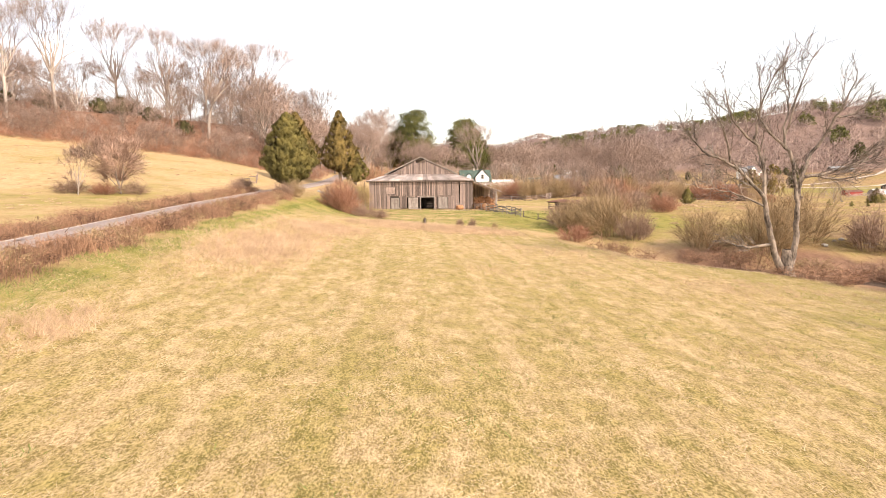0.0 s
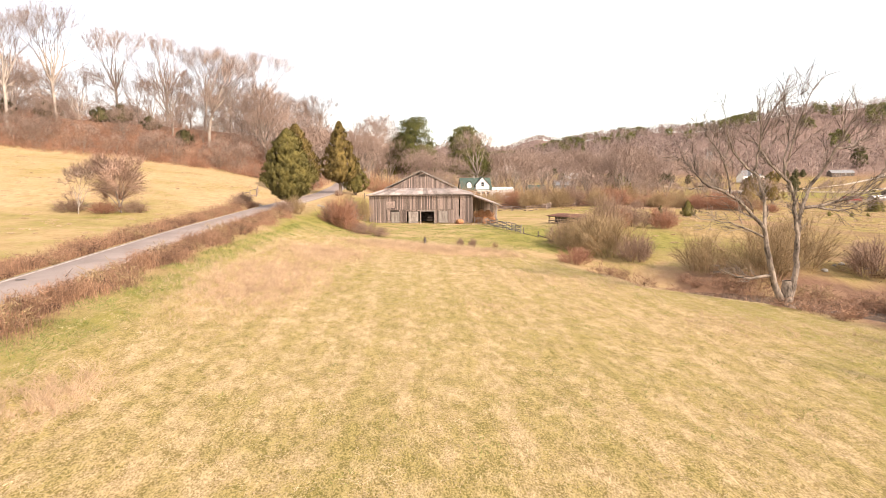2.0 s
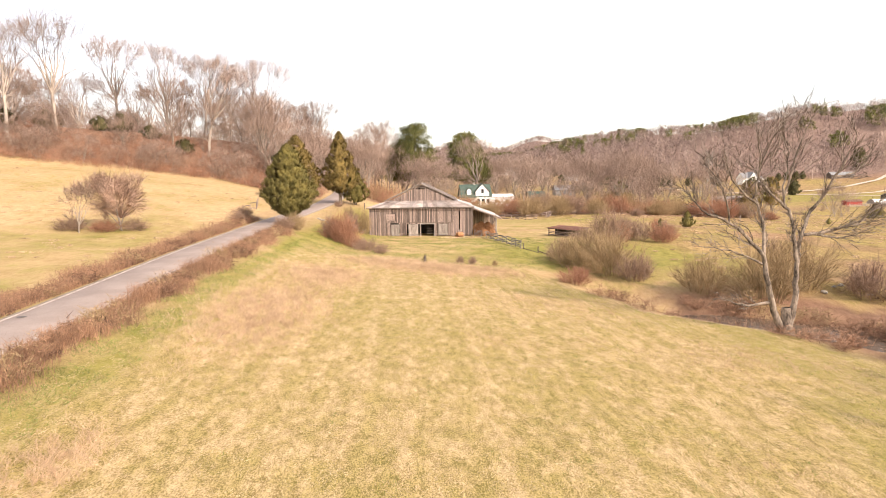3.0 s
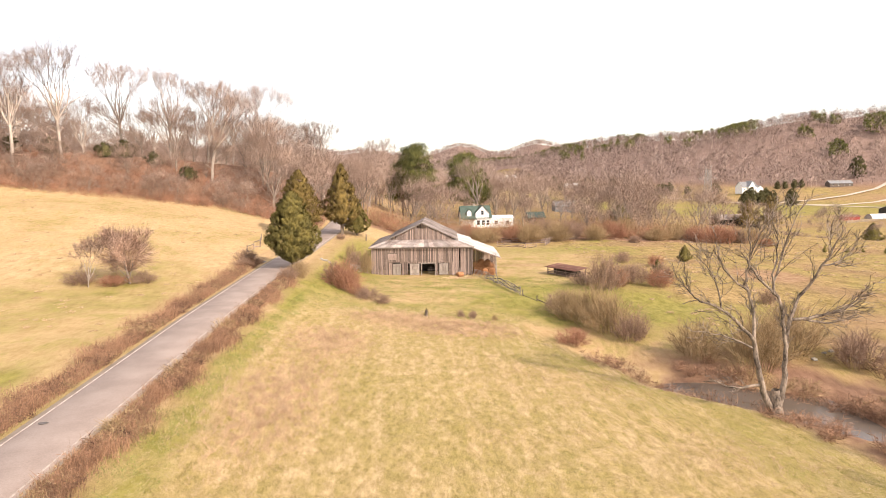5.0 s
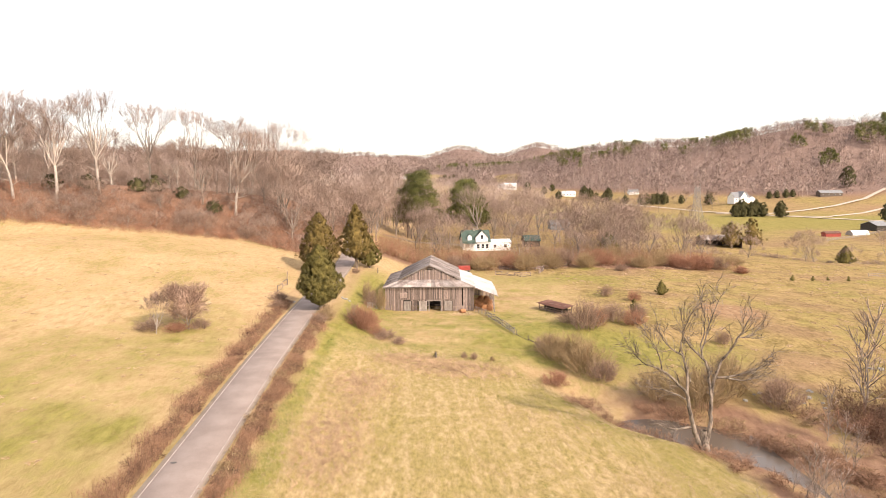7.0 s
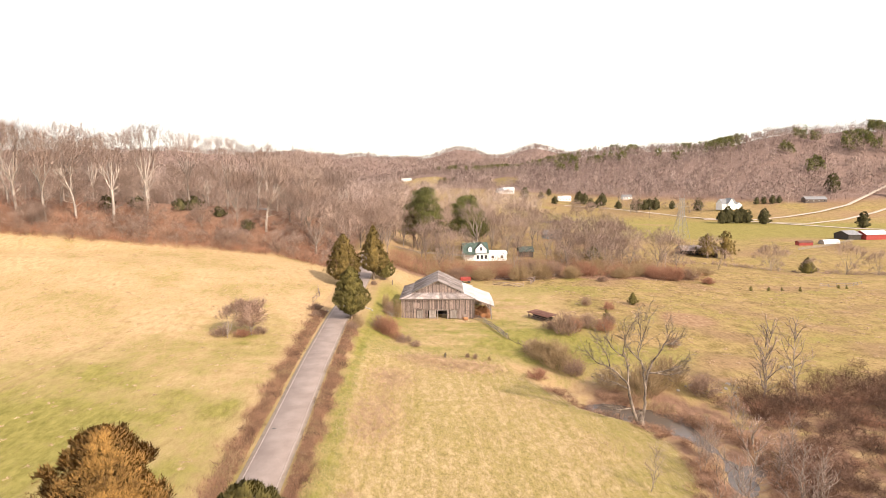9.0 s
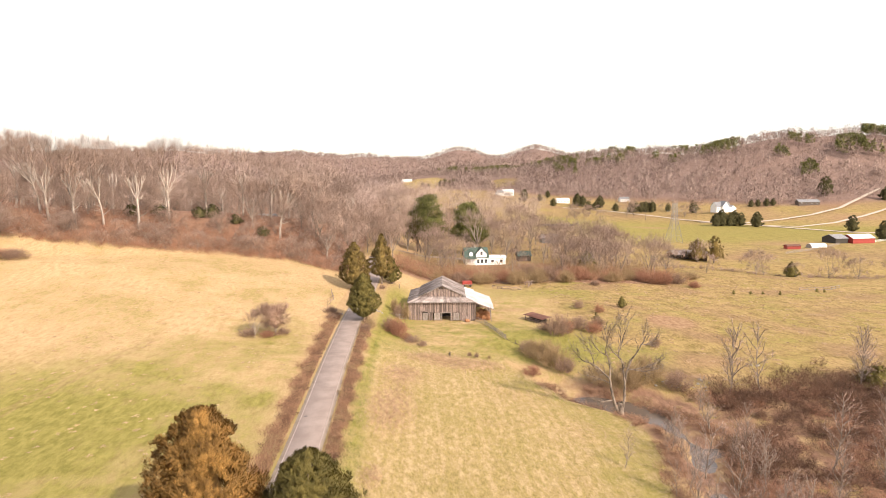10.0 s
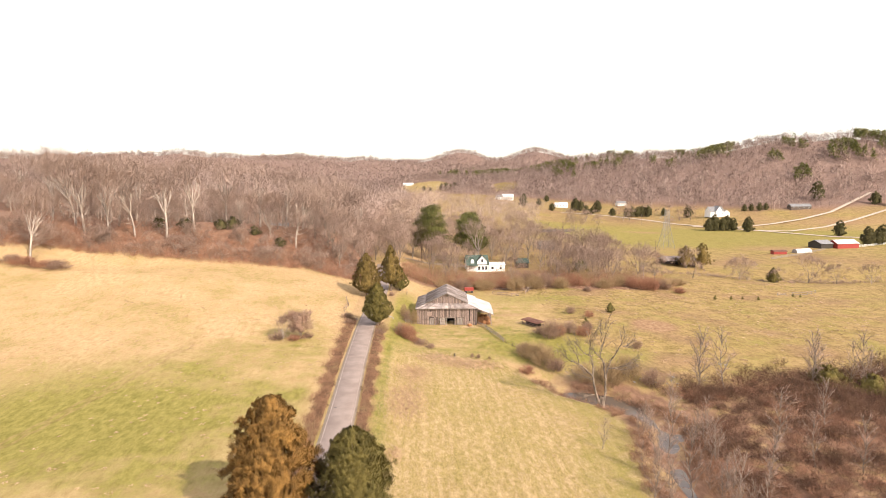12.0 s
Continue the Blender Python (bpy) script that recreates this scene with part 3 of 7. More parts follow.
def slivers(a, b, width, rng):
    """Thin triangles from a to b."""
    a, b = np.asarray(a, float), np.asarray(b, float)
    d = b - a
    s = np.cross(d, rng.normal(0, 1, d.shape))
    s /= np.linalg.norm(s, axis=1)[:, None] + 1e-9
    s *= np.asarray(width)[:, None] / 2 if np.ndim(width) else width / 2
    v = np.stack([a - s, a + s, b], 1).reshape(-1, 3)
    return v, np.arange(len(v)).reshape(-1, 3)


def join(*pieces):
    vs, ts, n = [], [], 0
    for v, t in pieces:
        vs.append(np.asarray(v))
        ts.append(np.asarray(t) + n)
        n += len(v)
    return np.concatenate(vs), np.concatenate(ts)


def fork_tree(rng, height, radius, bole=0.35, limbs=4, gens=6, angle=(0.22, 0.5), open_angle=(0.35, 0.75), lift=0.05, axis=(0, 0, 1), base=(0, 0, -0.3), wander=0.12, side=3):
    """Segments of a hardwood: a bole, then limbs that fork again and again."""
    segs = []
    d = Vector(axis).normalized()
    p, r = Vector(base), radius
    steps = 5
    starts = []
    for k in range(steps):
        d = (d + perp(rng, d) * wander * 0.5).normalized()
        q = p + d * (height * bole / steps)
        r1 = r * 0.93
        segs.append((p, q, r, r1, 0))
        if k >= 2 and side:
            for _ in range(max(0, side - 2 + (k > 2))):
                if rng.uniform() < 0.6:
                    starts.append((p.lerp(q, rng.uniform()), d, 0.6, rng.uniform(0.7, 1.1), gens - 1))
        p, r = q, r1
    for k in range(limbs):
        starts.append((p, d, 1.0, None, gens))
    first = (1 - bole) * height / (1 - 0.8**gens) * 0.2 / 0.9
    turn0 = rng.uniform(0, 6.28)

    def grow(p, d, length, r, gen):
        for k in range(2):
            d = (d + perp(rng, d) * wander + Vector((0, 0, lift))).normalized()
            q = p + d * length / 2
            segs.append((p, q, r, r * 0.86, gens - gen + 1))
            p, r = q, r * 0.86
        if gen <= 1:
            return
        n = 3 if rng.uniform() < 0.18 else 2
        s = perp(rng, d)
        for k in range(n):
            a = rng.uniform(*angle) * (0.7 if k == 0 else 1.1)
            t = Matrix.Rotation(k * 2 * math.pi / n + rng.normal(0, 0.3), 3, d) @ s
            grow(p, (d * math.cos(a) + t * math.sin(a)).normalized(), length * rng.uniform(0.7, 0.9), r * (0.82 if k == 0 else 0.66), gen - 1)

    n_main = 0
    for p, d, size, wide, g in starts:
        a = rng.uniform(*open_angle) if wide is None else rng.uniform(0.8, 1.2)
        n_main += 1
        az = turn0 + n_main * 2.4
        s = perp(rng, d) if wide is not None else (Matrix.Rotation(az, 3, d) @ d.orthogonal().normalized())
        if wide is None and n_main == len(starts):
            a *= 0.3
        grow(p, (d * math.cos(a) + s * math.sin(a)).normalized(), first * size * rng.uniform(0.85, 1.1), radius * (0.5 if wide is None else 0.26), g)
    return segs


def crown_tree(rng, height, radius, bole=0.3, limbs=18, reach=0.3, tilt=(1.0, 0.45), curl=0.10, wander=0.16, sub=1.35, fork=0.0, low=0.55):
    """Segments of an open-grown hardwood: long curving limbs that carry side branches along their whole length."""
    segs = []

    def branch(p, d, length, r, level, steps, up):
        nodes = []
        for k in range(steps):
            d = (d + perp(rng, d) * wander + Vector((0, 0, up))).normalized()
            q = p + d * length / steps
            r1 = max(r * (0.82 if level == 0 else 0.84), 0.012)
            segs.append((p, q, r, r1, level))
            nodes.append((p, q, d, r1, (k + 1) / steps))
            p, r = q, r1
        return nodes

    def fill(nodes, length, level, start):
        for p, q, d, r, f in nodes:
            if f < start:
                continue
            for _ in range(int(min(sub, length * 0.22) + rng.uniform())):
                a = rng.uniform(0.45, 0.95)
                s = (d * math.cos(a) + perp(rng, d) * math.sin(a)).normalized()
                ln = length * rng.uniform(0.4, 0.75) * (1.1 - 0.5 * f)
                kids = branch(p.lerp(q, rng.uniform()), s, ln, max(r * 0.62, 0.04), level, 3 if level == 2 else 1, curl * 0.6)
                if level == 2:
                    fill(kids, ln * 1.1, 3, 0.2)

    stems = [(Vector((0, 0, -0.4)), (Vector((0, 0, 1)) + perp(rng, Vector((0, 0, 1))) * 0.05).normalized(), height * 0.93, radius)]
    trunk = branch(*stems[0], 0, 10, 0.03)
    trunks = [trunk]
    if fork:
        p, q, d, r, f = trunk[int(fork * 10)]
        s = perp(rng, Vector((0, 0, 1)))
        trunks.append(branch(q, (d * math.cos(0.36) + s * math.sin(0.36)).normalized(), height * (0.9 - fork), r * 0.8, 0, 8, 0.09))
    for k in range(limbs):
        u = ((k + rng.uniform(0.1, 0.9)) / limbs) ** 1.25
        line = trunks[k % len(trunks)]
        f = bole + (1 - bole) * u
        if len(trunks) > 1 and k % 2:
            f = min(0.999, max(0.0, (f - fork) / (1 - fork)))
        p, q, d, r, _ = line[min(len(line) - 1, int(f * len(line)))]
        t = (tilt[0] + (tilt[1] - tilt[0]) * u) * rng.uniform(0.85, 1.15)
        az = k * 2.4 + rng.normal(0, 0.3)
        way = Vector((math.sin(t) * math.cos(az), math.sin(t) * math.sin(az), math.cos(t)))
        ln = height * reach * max(0.25, math.sin(math.pi * (low * 0.5 + (1.0 - low * 0.5) * u)) ** 0.6) * rng.uniform(0.75, 1.15)
        nodes = branch(p.lerp(q, rng.uniform()), way, ln, max(r * rng.uniform(0.45, 0.65), 0.07), 1, 6, curl)
        fill(nodes, ln, 2, 0.22)
    for line in trunks:
        fill(line[-4:], height * 0.14, 2, 0)
    return segs


def wood_and_twigs(segs, last, twigs, twig_len, twig_w, rng, sides=6, thick=2, thin=9):
    """Meshes of trunk with limbs, and of the thin branches and twigs of the crown."""
    big = [q for q in segs if q[4] <= thick]
    small = [q for q in segs if thick < q[4] < thin]
    fine = [q for q in segs if q[4] >= thin]
    ends = [q for q in segs if q[4] >= last]
    a = np.repeat(np.array([q[1][:] for q in ends]), twigs, 0)
    d = np.repeat(np.array([(q[1] - q[0]).normalized()[:] for q in ends]), twigs, 0)
    a = a - d * rng.uniform(0, 0.8, (len(a), 1)) * twig_len
    tip = a + (d + rng.normal(0, 0.5, a.shape) + [0, 0, 0.1]) * (twig_len * rng.uniform(0.5, 1.15, (len(a), 1)))
    b = a + (tip - a) * rng.uniform(0.3, 0.9, (len(a), 1))
    c = b + ((tip - a) * 0.45 + rng.normal(0, 0.3, a.shape) * twig_len) * rng.uniform(0.5, 1, (len(a), 1))
    return tubes(big, sides), join(tubes(small, 3), *([slivers([q[0][:] for q in fine], [(q[1] + (q[1] - q[0]) * 0.2)[:] for q in fine], twig_w * 1.3, rng)] if fine else []), slivers(a, tip, twig_w, rng), slivers(b, c, twig_w * 0.8, rng))


def bare_tree_parts(seed, height, radius, twigs=4, twig_len=1.0, twig_w=0.03, gens=6, leader=False, **more):
    rng = np.random.RandomState(seed)
    if leader:
        return wood_and_twigs(crown_tree(rng, height, radius, **more), 3, twigs, twig_len, twig_w, rng, 5, 1, 3)
    return wood_and_twigs(fork_tree(rng, height, radius, gens=gens, **more), gens - 1, twigs, twig_len, twig_w, rng, 5, 2, gens - 1)


def make_tree(name, label, category, wood, crown, bark, twig, group=""):
    t = thing(name, Matrix(), label, category, group)
    part("trunk", tri_mesh("trunk", *wood, bark, True), bark, t)
    part("crown", soft_mesh("crown", *crown, twig, crown_normals(crown[0], np.random.RandomState(len(crown[0])))), twig, t, "bare leafless winter twigs")
    return t


def at_land(x, y, turn=0.0, scale=1.0, sink=0.1):
    return Matrix.Translation((x, y, land_z(x, y) - sink)) @ Matrix.Rotation(turn, 4, "Z") @ Matrix.Scale(scale, 4)


def place(t, m):
    """Put the first of a kind itself, or a copy, at a pose of any scale."""
    c = copy_thing(t, Matrix())
    c.matrix_basis = m
    return c


def remove_thing(t):
    for o in [*t.children_recursive, t]:
        bpy.data.objects.remove(o)


def sprays(rng, centres, outward, size, per=4, flat=0.35):
    """Foliage: fans of small leaves about each centre."""
    c = np.repeat(centres, per, 0)
    o = np.repeat(outward, per, 0)
    n = len(c)
    d = o + rng.normal(0, 0.6, (n, 3)) + [0, 0, 0.25]
    d /= np.linalg.norm(d, axis=1)[:, None]
    ln = size * rng.uniform(0.5, 1.2, (n, 1))
    a = c + rng.normal(0, size * 0.25, (n, 3))
    return slivers(a, a + d * ln, size * flat * rng.uniform(0.6, 1.3, n), rng)


def conifer_parts(seed, height, radius, count, size, low=0.06, belly=0.28, ragged=0.22, top=0.9, per=4, plume=0.115):
    """A trunk and a dense pointed crown of sprays with an uneven outline."""
    rng = np.random.RandomState(seed)
    h = low + (1 - low) * rng.beta(1.1, 1.35 if top > 0.5 else 1.12, count)
    ang = rng.uniform(0, 2 * np.pi, count)
    rise = np.clip((h - low) / (belly - low + 1e-6), 0, 1) ** 0.6
    fall = np.clip((1 - h) / (1 - belly), 0, 1) ** top
    prof = np.minimum(rise, 1) * fall
    lobes = rng.choice([1.0, 1.0, 1.12], count) + ragged * (np.sin(ang * 3 + 9 * h + seed) * 0.5 + np.sin(ang * 7 - 23 * h) * 0.35 + np.sin(41 * h + ang * 2) * 0.35)
    # plumes: each a tuft of fine sprays that is lit as one, with dark gaps between
    n = max(60, int(count / 17))
    edge = radius * prof[:n] * lobes[:n] * np.where(rng.uniform(0, 1, n) < 0.75, rng.uniform(0.84, 1.06, n), rng.uniform(0.5, 0.84, n))
    seat = np.stack([edge * np.cos(ang[:n]), edge * np.sin(ang[:n]), h[:n] * height], 1)
    seat[0] = (0, 0, height * 0.985)
    girth = plume * max(1.0, 300 / n) ** 0.5 * radius * (0.55 + 0.45 * prof[:n]) * rng.uniform(0.7, 1.25, n)
    pick = np.repeat(rng.randint(0, n, count), per)
    off = rng.normal(0, 1, (len(pick), 3))
    off /= np.linalg.norm(off, axis=1)[:, None]
    away = np.stack([np.cos(ang[:n]), np.sin(ang[:n]), np.full(n, 0.5)], 1)
    a = seat[pick] + off * rng.uniform(0.15, 0.85, (len(pick), 1)) * girth[pick][:, None] * [0.85, 0.85, 1.2]
    d = off * 0.7 + away[pick] * 0.5 + [0, 0, 0.75] + rng.normal(0, 0.25, off.shape)
    leaves = slivers(a, a + d / np.linalg.norm(d, axis=1)[:, None] * size * rng.uniform(0.6, 1.25, (len(pick), 1)), size * 0.25 * rng.uniform(0.7, 1.3, len(pick)), rng)
    normals = off * 0.6 + away[pick] * 0.85 + [0, 0, 0.3]
    # the shaded inner mass of twigs
    ch, ca = np.meshgrid(np.linspace(low + 0.02, 0.82, 16), np.arange(22) * 2 * np.pi / 22, indexing="ij")
    cr = np.clip((ch - low) / (belly - low + 1e-6), 0.05, 1) ** 0.6 * np.clip((1 - ch) / (1 - belly), 0, 1) ** max(top, 0.7) * radius * (0.42 if n > 250 else 0.66) * rng.uniform(0.85, 1.1, ch.shape)
    mass = np.stack([cr * np.cos(ca), cr * np.sin(ca), ch * height], -1).reshape(-1, 3)
    i, j = [v.ravel() for v in np.meshgrid(np.arange(15), np.arange(22), indexing="ij")]
    p0, p1, p2, p3 = i * 22 + j, i * 22 + (j + 1) % 22, (i + 1) * 22 + (j + 1) % 22, (i + 1) * 22 + j
    inner = (mass, np.concatenate([np.stack([p0, p1, p2], 1), np.stack([p0, p2, p3], 1)]))
    crown = (*join(leaves, inner), np.concatenate([np.repeat(normals, 3, 0), mass * [1, 1, 0] + [0, 0, 0.2]]))
    trunk = tubes([(Vector((0, 0, -0.3)), Vector((0.05, 0, height * 0.45)), radius * 0.09 + 0.05, radius * 0.05 + 0.02, 0), (Vector((0.05, 0, height * 0.45)), Vector((0, 0, height * 0.93)), radius * 0.05 + 0.02, 0.02, 0)], 7)
    return trunk, crown


def make_conifer(name, label, category, trunk, crown, leaf, group=""):
    t = thing(name, Matrix(), label, category, group)
    part("trunk", tri_mesh("trunk", *trunk, BARK_DARK, True), BARK_DARK, t)
    normals = crown[2] if len(crown) > 2 else crown_normals(crown[0], np.random.RandomState(len(crown[0])), 0.28, 0.2)
    part("crown", soft_mesh("crown", *crown[:2], leaf, normals), leaf, t)
    return t


def bush_mesh(seed, w, h, stems, twigs, width, material):
    """Many thin stems from a small root that fan out to a dome, each with twigs."""
    rng = np.random.RandomState(seed)
    ang, u = rng.uniform(0, 2 * np.pi, stems), np.sqrt(rng.uniform(0, 1, stems))
    root = np.stack([np.cos(ang) * u * w * 0.28, np.sin(ang) * u * w * 0.28, np.full(stems, -0.1)], 1)
    lob = 1 + 0.25 * np.sin(ang * 3 + seed) + 0.15 * np.sin(ang * 5)
    tip = np.stack([np.cos(ang) * u * w * 0.5 * lob, np.sin(ang) * u * w * 0.5 * lob, h * np.sqrt(np.clip(1 - 0.75 * u**2, 0, 1)) * rng.uniform(0.6, 1.1, stems)], 1)
    k = np.repeat(np.arange(stems), twigs)
    f = rng.uniform(0.25, 1, (len(k), 1))
    p = root[k] + (tip - root)[k] * f
    d = (tip - root)[k] * 0.35 + rng.normal(0, 0.22, (len(k), 3)) * [w * 0.55, w * 0.55, h * 0.55]
    return tri_mesh("twigs", *join(slivers(root, tip, width * 1.6, rng), slivers(p, p + d * rng.uniform(0.5, 1, (len(k), 1)), width, rng)), material)


# bare hardwoods: a few forms, repeated with other turns and sizes
KINDS = []
FORMS = (
    (28.0, 0.55, 0.36, 7, 6, (0.19, 0.43), (0.20, 0.60), 5),
    (27.0, 0.52, 0.40, 7, 6, (0.19, 0.43), (0.20, 0.55), 5),
    (20.0, 0.36, 0.22, 7, 6, (0.20, 0.46), (0.25, 0.75), 4),
    (17.0, 0.30, 0.20, 6, 6, (0.20, 0.48), (0.25, 0.80), 3),
    (12.5, 0.20, 0.12, 6, 6, (0.22, 0.50), (0.30, 0.85), 3),
)
for k, (hgt, rad, bole, lim, gens, fork, spread, side) in enumerate(FORMS):
    wood, crown = bare_tree_parts(100 + k, hgt, rad, twigs=2, twig_len=0.07 * hgt, twig_w=0.046, gens=gens, bole=bole, limbs=lim, angle=fork, open_angle=spread, lift=0.055, wander=0.14, side=side)
    KINDS.append(make_tree("bare_tree", "tall leafless hardwood with grey-brown bark at the wood's edge", "tree", wood, crown, BARK_PALE if k in (0, 1) else BARK, TWIG_PALE if k in (0, 1) else TWIG, "hardwoods of the hillside wood"))

# the tall pale-trunked row on the hillside
for x, y, s, k, a in [(-117, 41, 1.12, 0, 0.3), (-110, 46, 1.0, 1, 2.0), (-98.5, 47.5, 1.14, 1, 1.1), (-92.2, 58.5, 1.15, 0, 2.2), (-87, 82, 1.06, 1, 4.0), (-80, 80, 0.85, 2, 1.0), (-72.5, 82.6, 1.04, 0, 5.1), (-128, 44, 1.1, 0, 1.0), (-136, 52, 1.1, 1, 2.5), (-150, 60, 1.1, 0, 4.0), (-122, 58, 1.1, 1, 5.5), (-62, 86, 1.0, 1, 0.4), (-56, 92, 0.85, 0, 3.4), (-38.5, 70, 1.0, 2, 2.6), (-47, 76, 1.1, 2, 1.4)]:
    place(KINDS[k], at_land(x, y, a, s * 0.89))

rng = np.random.RandomState(7)
spots = []
while len(spots) < 85:
    x, y = rng.uniform(-230, -14), rng.uniform(20, 210)
    b = float(beyond_edge(x, y))
    if b < 6 or b > 125 or (y < 88 and x > float(np.interp(y, ROAD_Y, ROAD_X)) - 8):
        continue
    crest = x < -66
    if crest and b < 78 and rng.uniform() < 0.93:
        continue
    if all((x - p) ** 2 + (y - q) ** 2 > 36 for p, q in spots):
        spots.append((x, y))
        k = rng.choice(5, p=[0.12, 0.13, 0.25, 0.3, 0.2] if b > 18 else [0.02, 0.03, 0.15, 0.4, 0.4])
        if crest and b < 75:
            k = rng.choice([3, 4, 4])
        place(KINDS[k], at_land(x, y, rng.uniform(0, 6.3), rng.uniform(0.55, 0.8) if crest and b < 75 else rng.uniform(0.75, 1.05)))

srng = np.random.RandomState(78)
stand = 0
while stand < 46:
    x, b = srng.uniform(-190, -34), srng.uniform(36, 150)
    if x < -62 and b < 80:
        continue
    y = float(np.interp(x, EDGE_X, EDGE_Y)) + b
    if x < float(np.interp(y, ROAD_Y, ROAD_X)) - 10:
        stand += 1
        place(KINDS[int(srng.choice([0, 1, 2]))], at_land(x, y, x, srng.uniform(0.62, 0.9)))
for _ in range(70):
    x = srng.uniform(-170, -20)
    y = float(np.interp(x, EDGE_X, EDGE_Y)) + srng.gamma(1.5, 7.0) + 1.0
    if x < float(np.interp(y, ROAD_Y, ROAD_X)) - 6:
        tagged(place(KINDS[4], at_land(x, y, x, srng.uniform(0.32, 0.62))), "young leafless tree at the foot of the wood", "tree", "young trees at the wood's edge").name = "young_tree"

# trees about the farmhouse and along the thicket
HOUSE_TREES = [(14, 88, 0.85, 3), (17, 72, 0.95, 2), (38, 78, 0.72, 3), (44, 88, 0.8, 3), (9, 80, 0.8, 3), (52, 82, 0.7, 4), (60, 90, 0.85, 3), (67, 95, 0.8, 2), (73, 100, 0.85, 3), (-3, 96, 0.9, 3), (3, 105, 0.85, 2), (56, 112, 0.8, 3), (85, 100, 0.75, 3), (80, 125, 0.8, 3), (46, 140, 0.8, 2), (66, 150, 0.7, 3), (96, 118, 0.65, 4), (18, 150, 0.85, 2), (-8, 130, 0.95, 2), (36, 165, 0.8, 3), (104, 165, 0.7, 3)]
THICKET_TREES = [(6, 175, 0.85, 2), (54, 185, 0.7, 3), (80, 200, 0.7, 3), (30, 205, 0.8, 2), (-6, 200, 0.8, 2), (-14, 160, 0.9, 2), (110, 210, 0.6, 3), (90, 88, 0.85, 3), (98, 95, 0.9, 3), (78, 110, 0.95, 2), (63, 104, 0.95, 3), (50, 98, 0.9, 2), (88, 140, 0.9, 2), (70, 135, 0.9, 2), (-12, 92, 0.9, 3), (-20, 98, 0.95, 2), (-16, 112, 0.95, 2), (86, 120, 1.0, 2), (93, 128, 0.95, 3), (-24, 122, 0.9, 3), (40, 128, 0.9, 2), (55, 155, 0.9, 2)]
for x, y, s, k in HOUSE_TREES[::2] + THICKET_TREES[::2] + THICKET_TREES[1::4]:
    tagged(place(KINDS[k], at_land(x, y, x * 1.7, s)), "leafless grey-brown hardwood standing in the brown thicket", "tree", "hardwoods of the thicket").name = "thicket_tree"
trng = np.random.RandomState(77)
near_house = 0
while near_house < 12:
    x, y = trng.uniform(42, 122), trng.uniform(78, 132)
    if math.hypot(x - 47, y - 122) > 7:
        near_house += 1
        tagged(place(KINDS[int(trng.choice([2, 3, 3, 4]))], at_land(x, y, x, trng.uniform(0.7, 0.95))), "leafless grey-brown hardwood standing in the brown thicket", "tree", "hardwoods of the thicket").name = "thicket_tree"
for _ in range(12):
    x, y = trng.uniform(-34, 42), trng.uniform(72, 165)
    if not (12 < x < 38 and y < 116) and x > float(np.interp(y, ROAD_Y, ROAD_X)) + 4:
        tagged(place(KINDS[int(trng.choice([1, 2, 2, 3]))], at_land(x, y, x * 3, trng.uniform(0.7, 0.95))), "leafless hardwood with pale limbs behind the barn", "tree", "hardwoods of the thicket")
# field and stream-side trees
for x, y, s, k in [(154, 113, 0.95, 4), (160, 118, 0.8, 4), (194, 124, 1.15, 4), (206, 120, 0.85, 4), (222, 118, 0.8, 4), (141, 148, 0.9, 4), (238, 116, 0.9, 4), (250, 122, 0.8, 4), (128, 106, 0.7, 4), (176, 120, 0.6, 4), (262, 118, 0.7, 4)]:
    tagged(place(KINDS[k], at_land(x, y, x * 2.3, s)), "small leafless tree on a field boundary", "tree", "field boundary trees")

# creek trees: slender, pale
wood, crown = bare_tree_parts(210, 11.5, 0.13, twigs=3, twig_len=0.8, twig_w=0.024, leader=True, bole=0.14, limbs=17, reach=0.34, tilt=(0.9, 0.4), sub=1.2)
creek_tree = make_tree("creek_tree", "slender leafless tree in the brushy creek bottom", "tree", wood, crown, BARK_GREY, TWIG, "creek bottom trees")
for x, y, s, a in [(66.5, -55.5, 1.3, 0), (67.6, -54, 1.1, 1), (72.5, -55.5, 1.3, 2), (95.5, -51, 1.2, 3), (97, -50, 1.1, 1), (94, -52, 1.0, 5), (107, -52, 1.25, 2.0), (104.5, -50, 1.0, 4.0), (48.5, -88, 1.0, 4), (67, -88, 1.05, 5), (47.5, -102, 1.0, 1.4), (106, -56, 1.0, 2.2), (82, -78, 0.9, 0.7), (77, -97, 0.95, 3.3), (55, -93, 0.8, 2.7), (60, -100, 0.8, 5.5), (71, -94, 0.85, 1.9), (112, -70, 0.9, 4.4), (92, -84, 0.85, 3.8), (58, -62, 0.6, 0.2), (56, -69, 0.55, 1.2), (44, -97, 0.7, 3.0), (52, -108, 0.85, 0.5)]:
    place(creek_tree, at_land(x, y, a, s))
for _ in range(30):
    y = trng.uniform(-114, -74)
    x = float(np.interp(y, CREEK_Y, CREEK_X)) + trng.choice([-1, 1]) * trng.uniform(2.6, 6.5)
    place(creek_tree, at_land(x, y, x * 5, trng.uniform(0.32, 0.62)))
for _ in range(10):
    y = trng.uniform(-112, -66)
    x = float(np.interp(y, CREEK_Y, CREEK_X)) + trng.choice([-1, 1, 1]) * trng.uniform(3.6, 12)
    place(creek_tree, at_land(x, y, x, trng.uniform(0.4, 0.8)))
remove_thing(creek_tree)

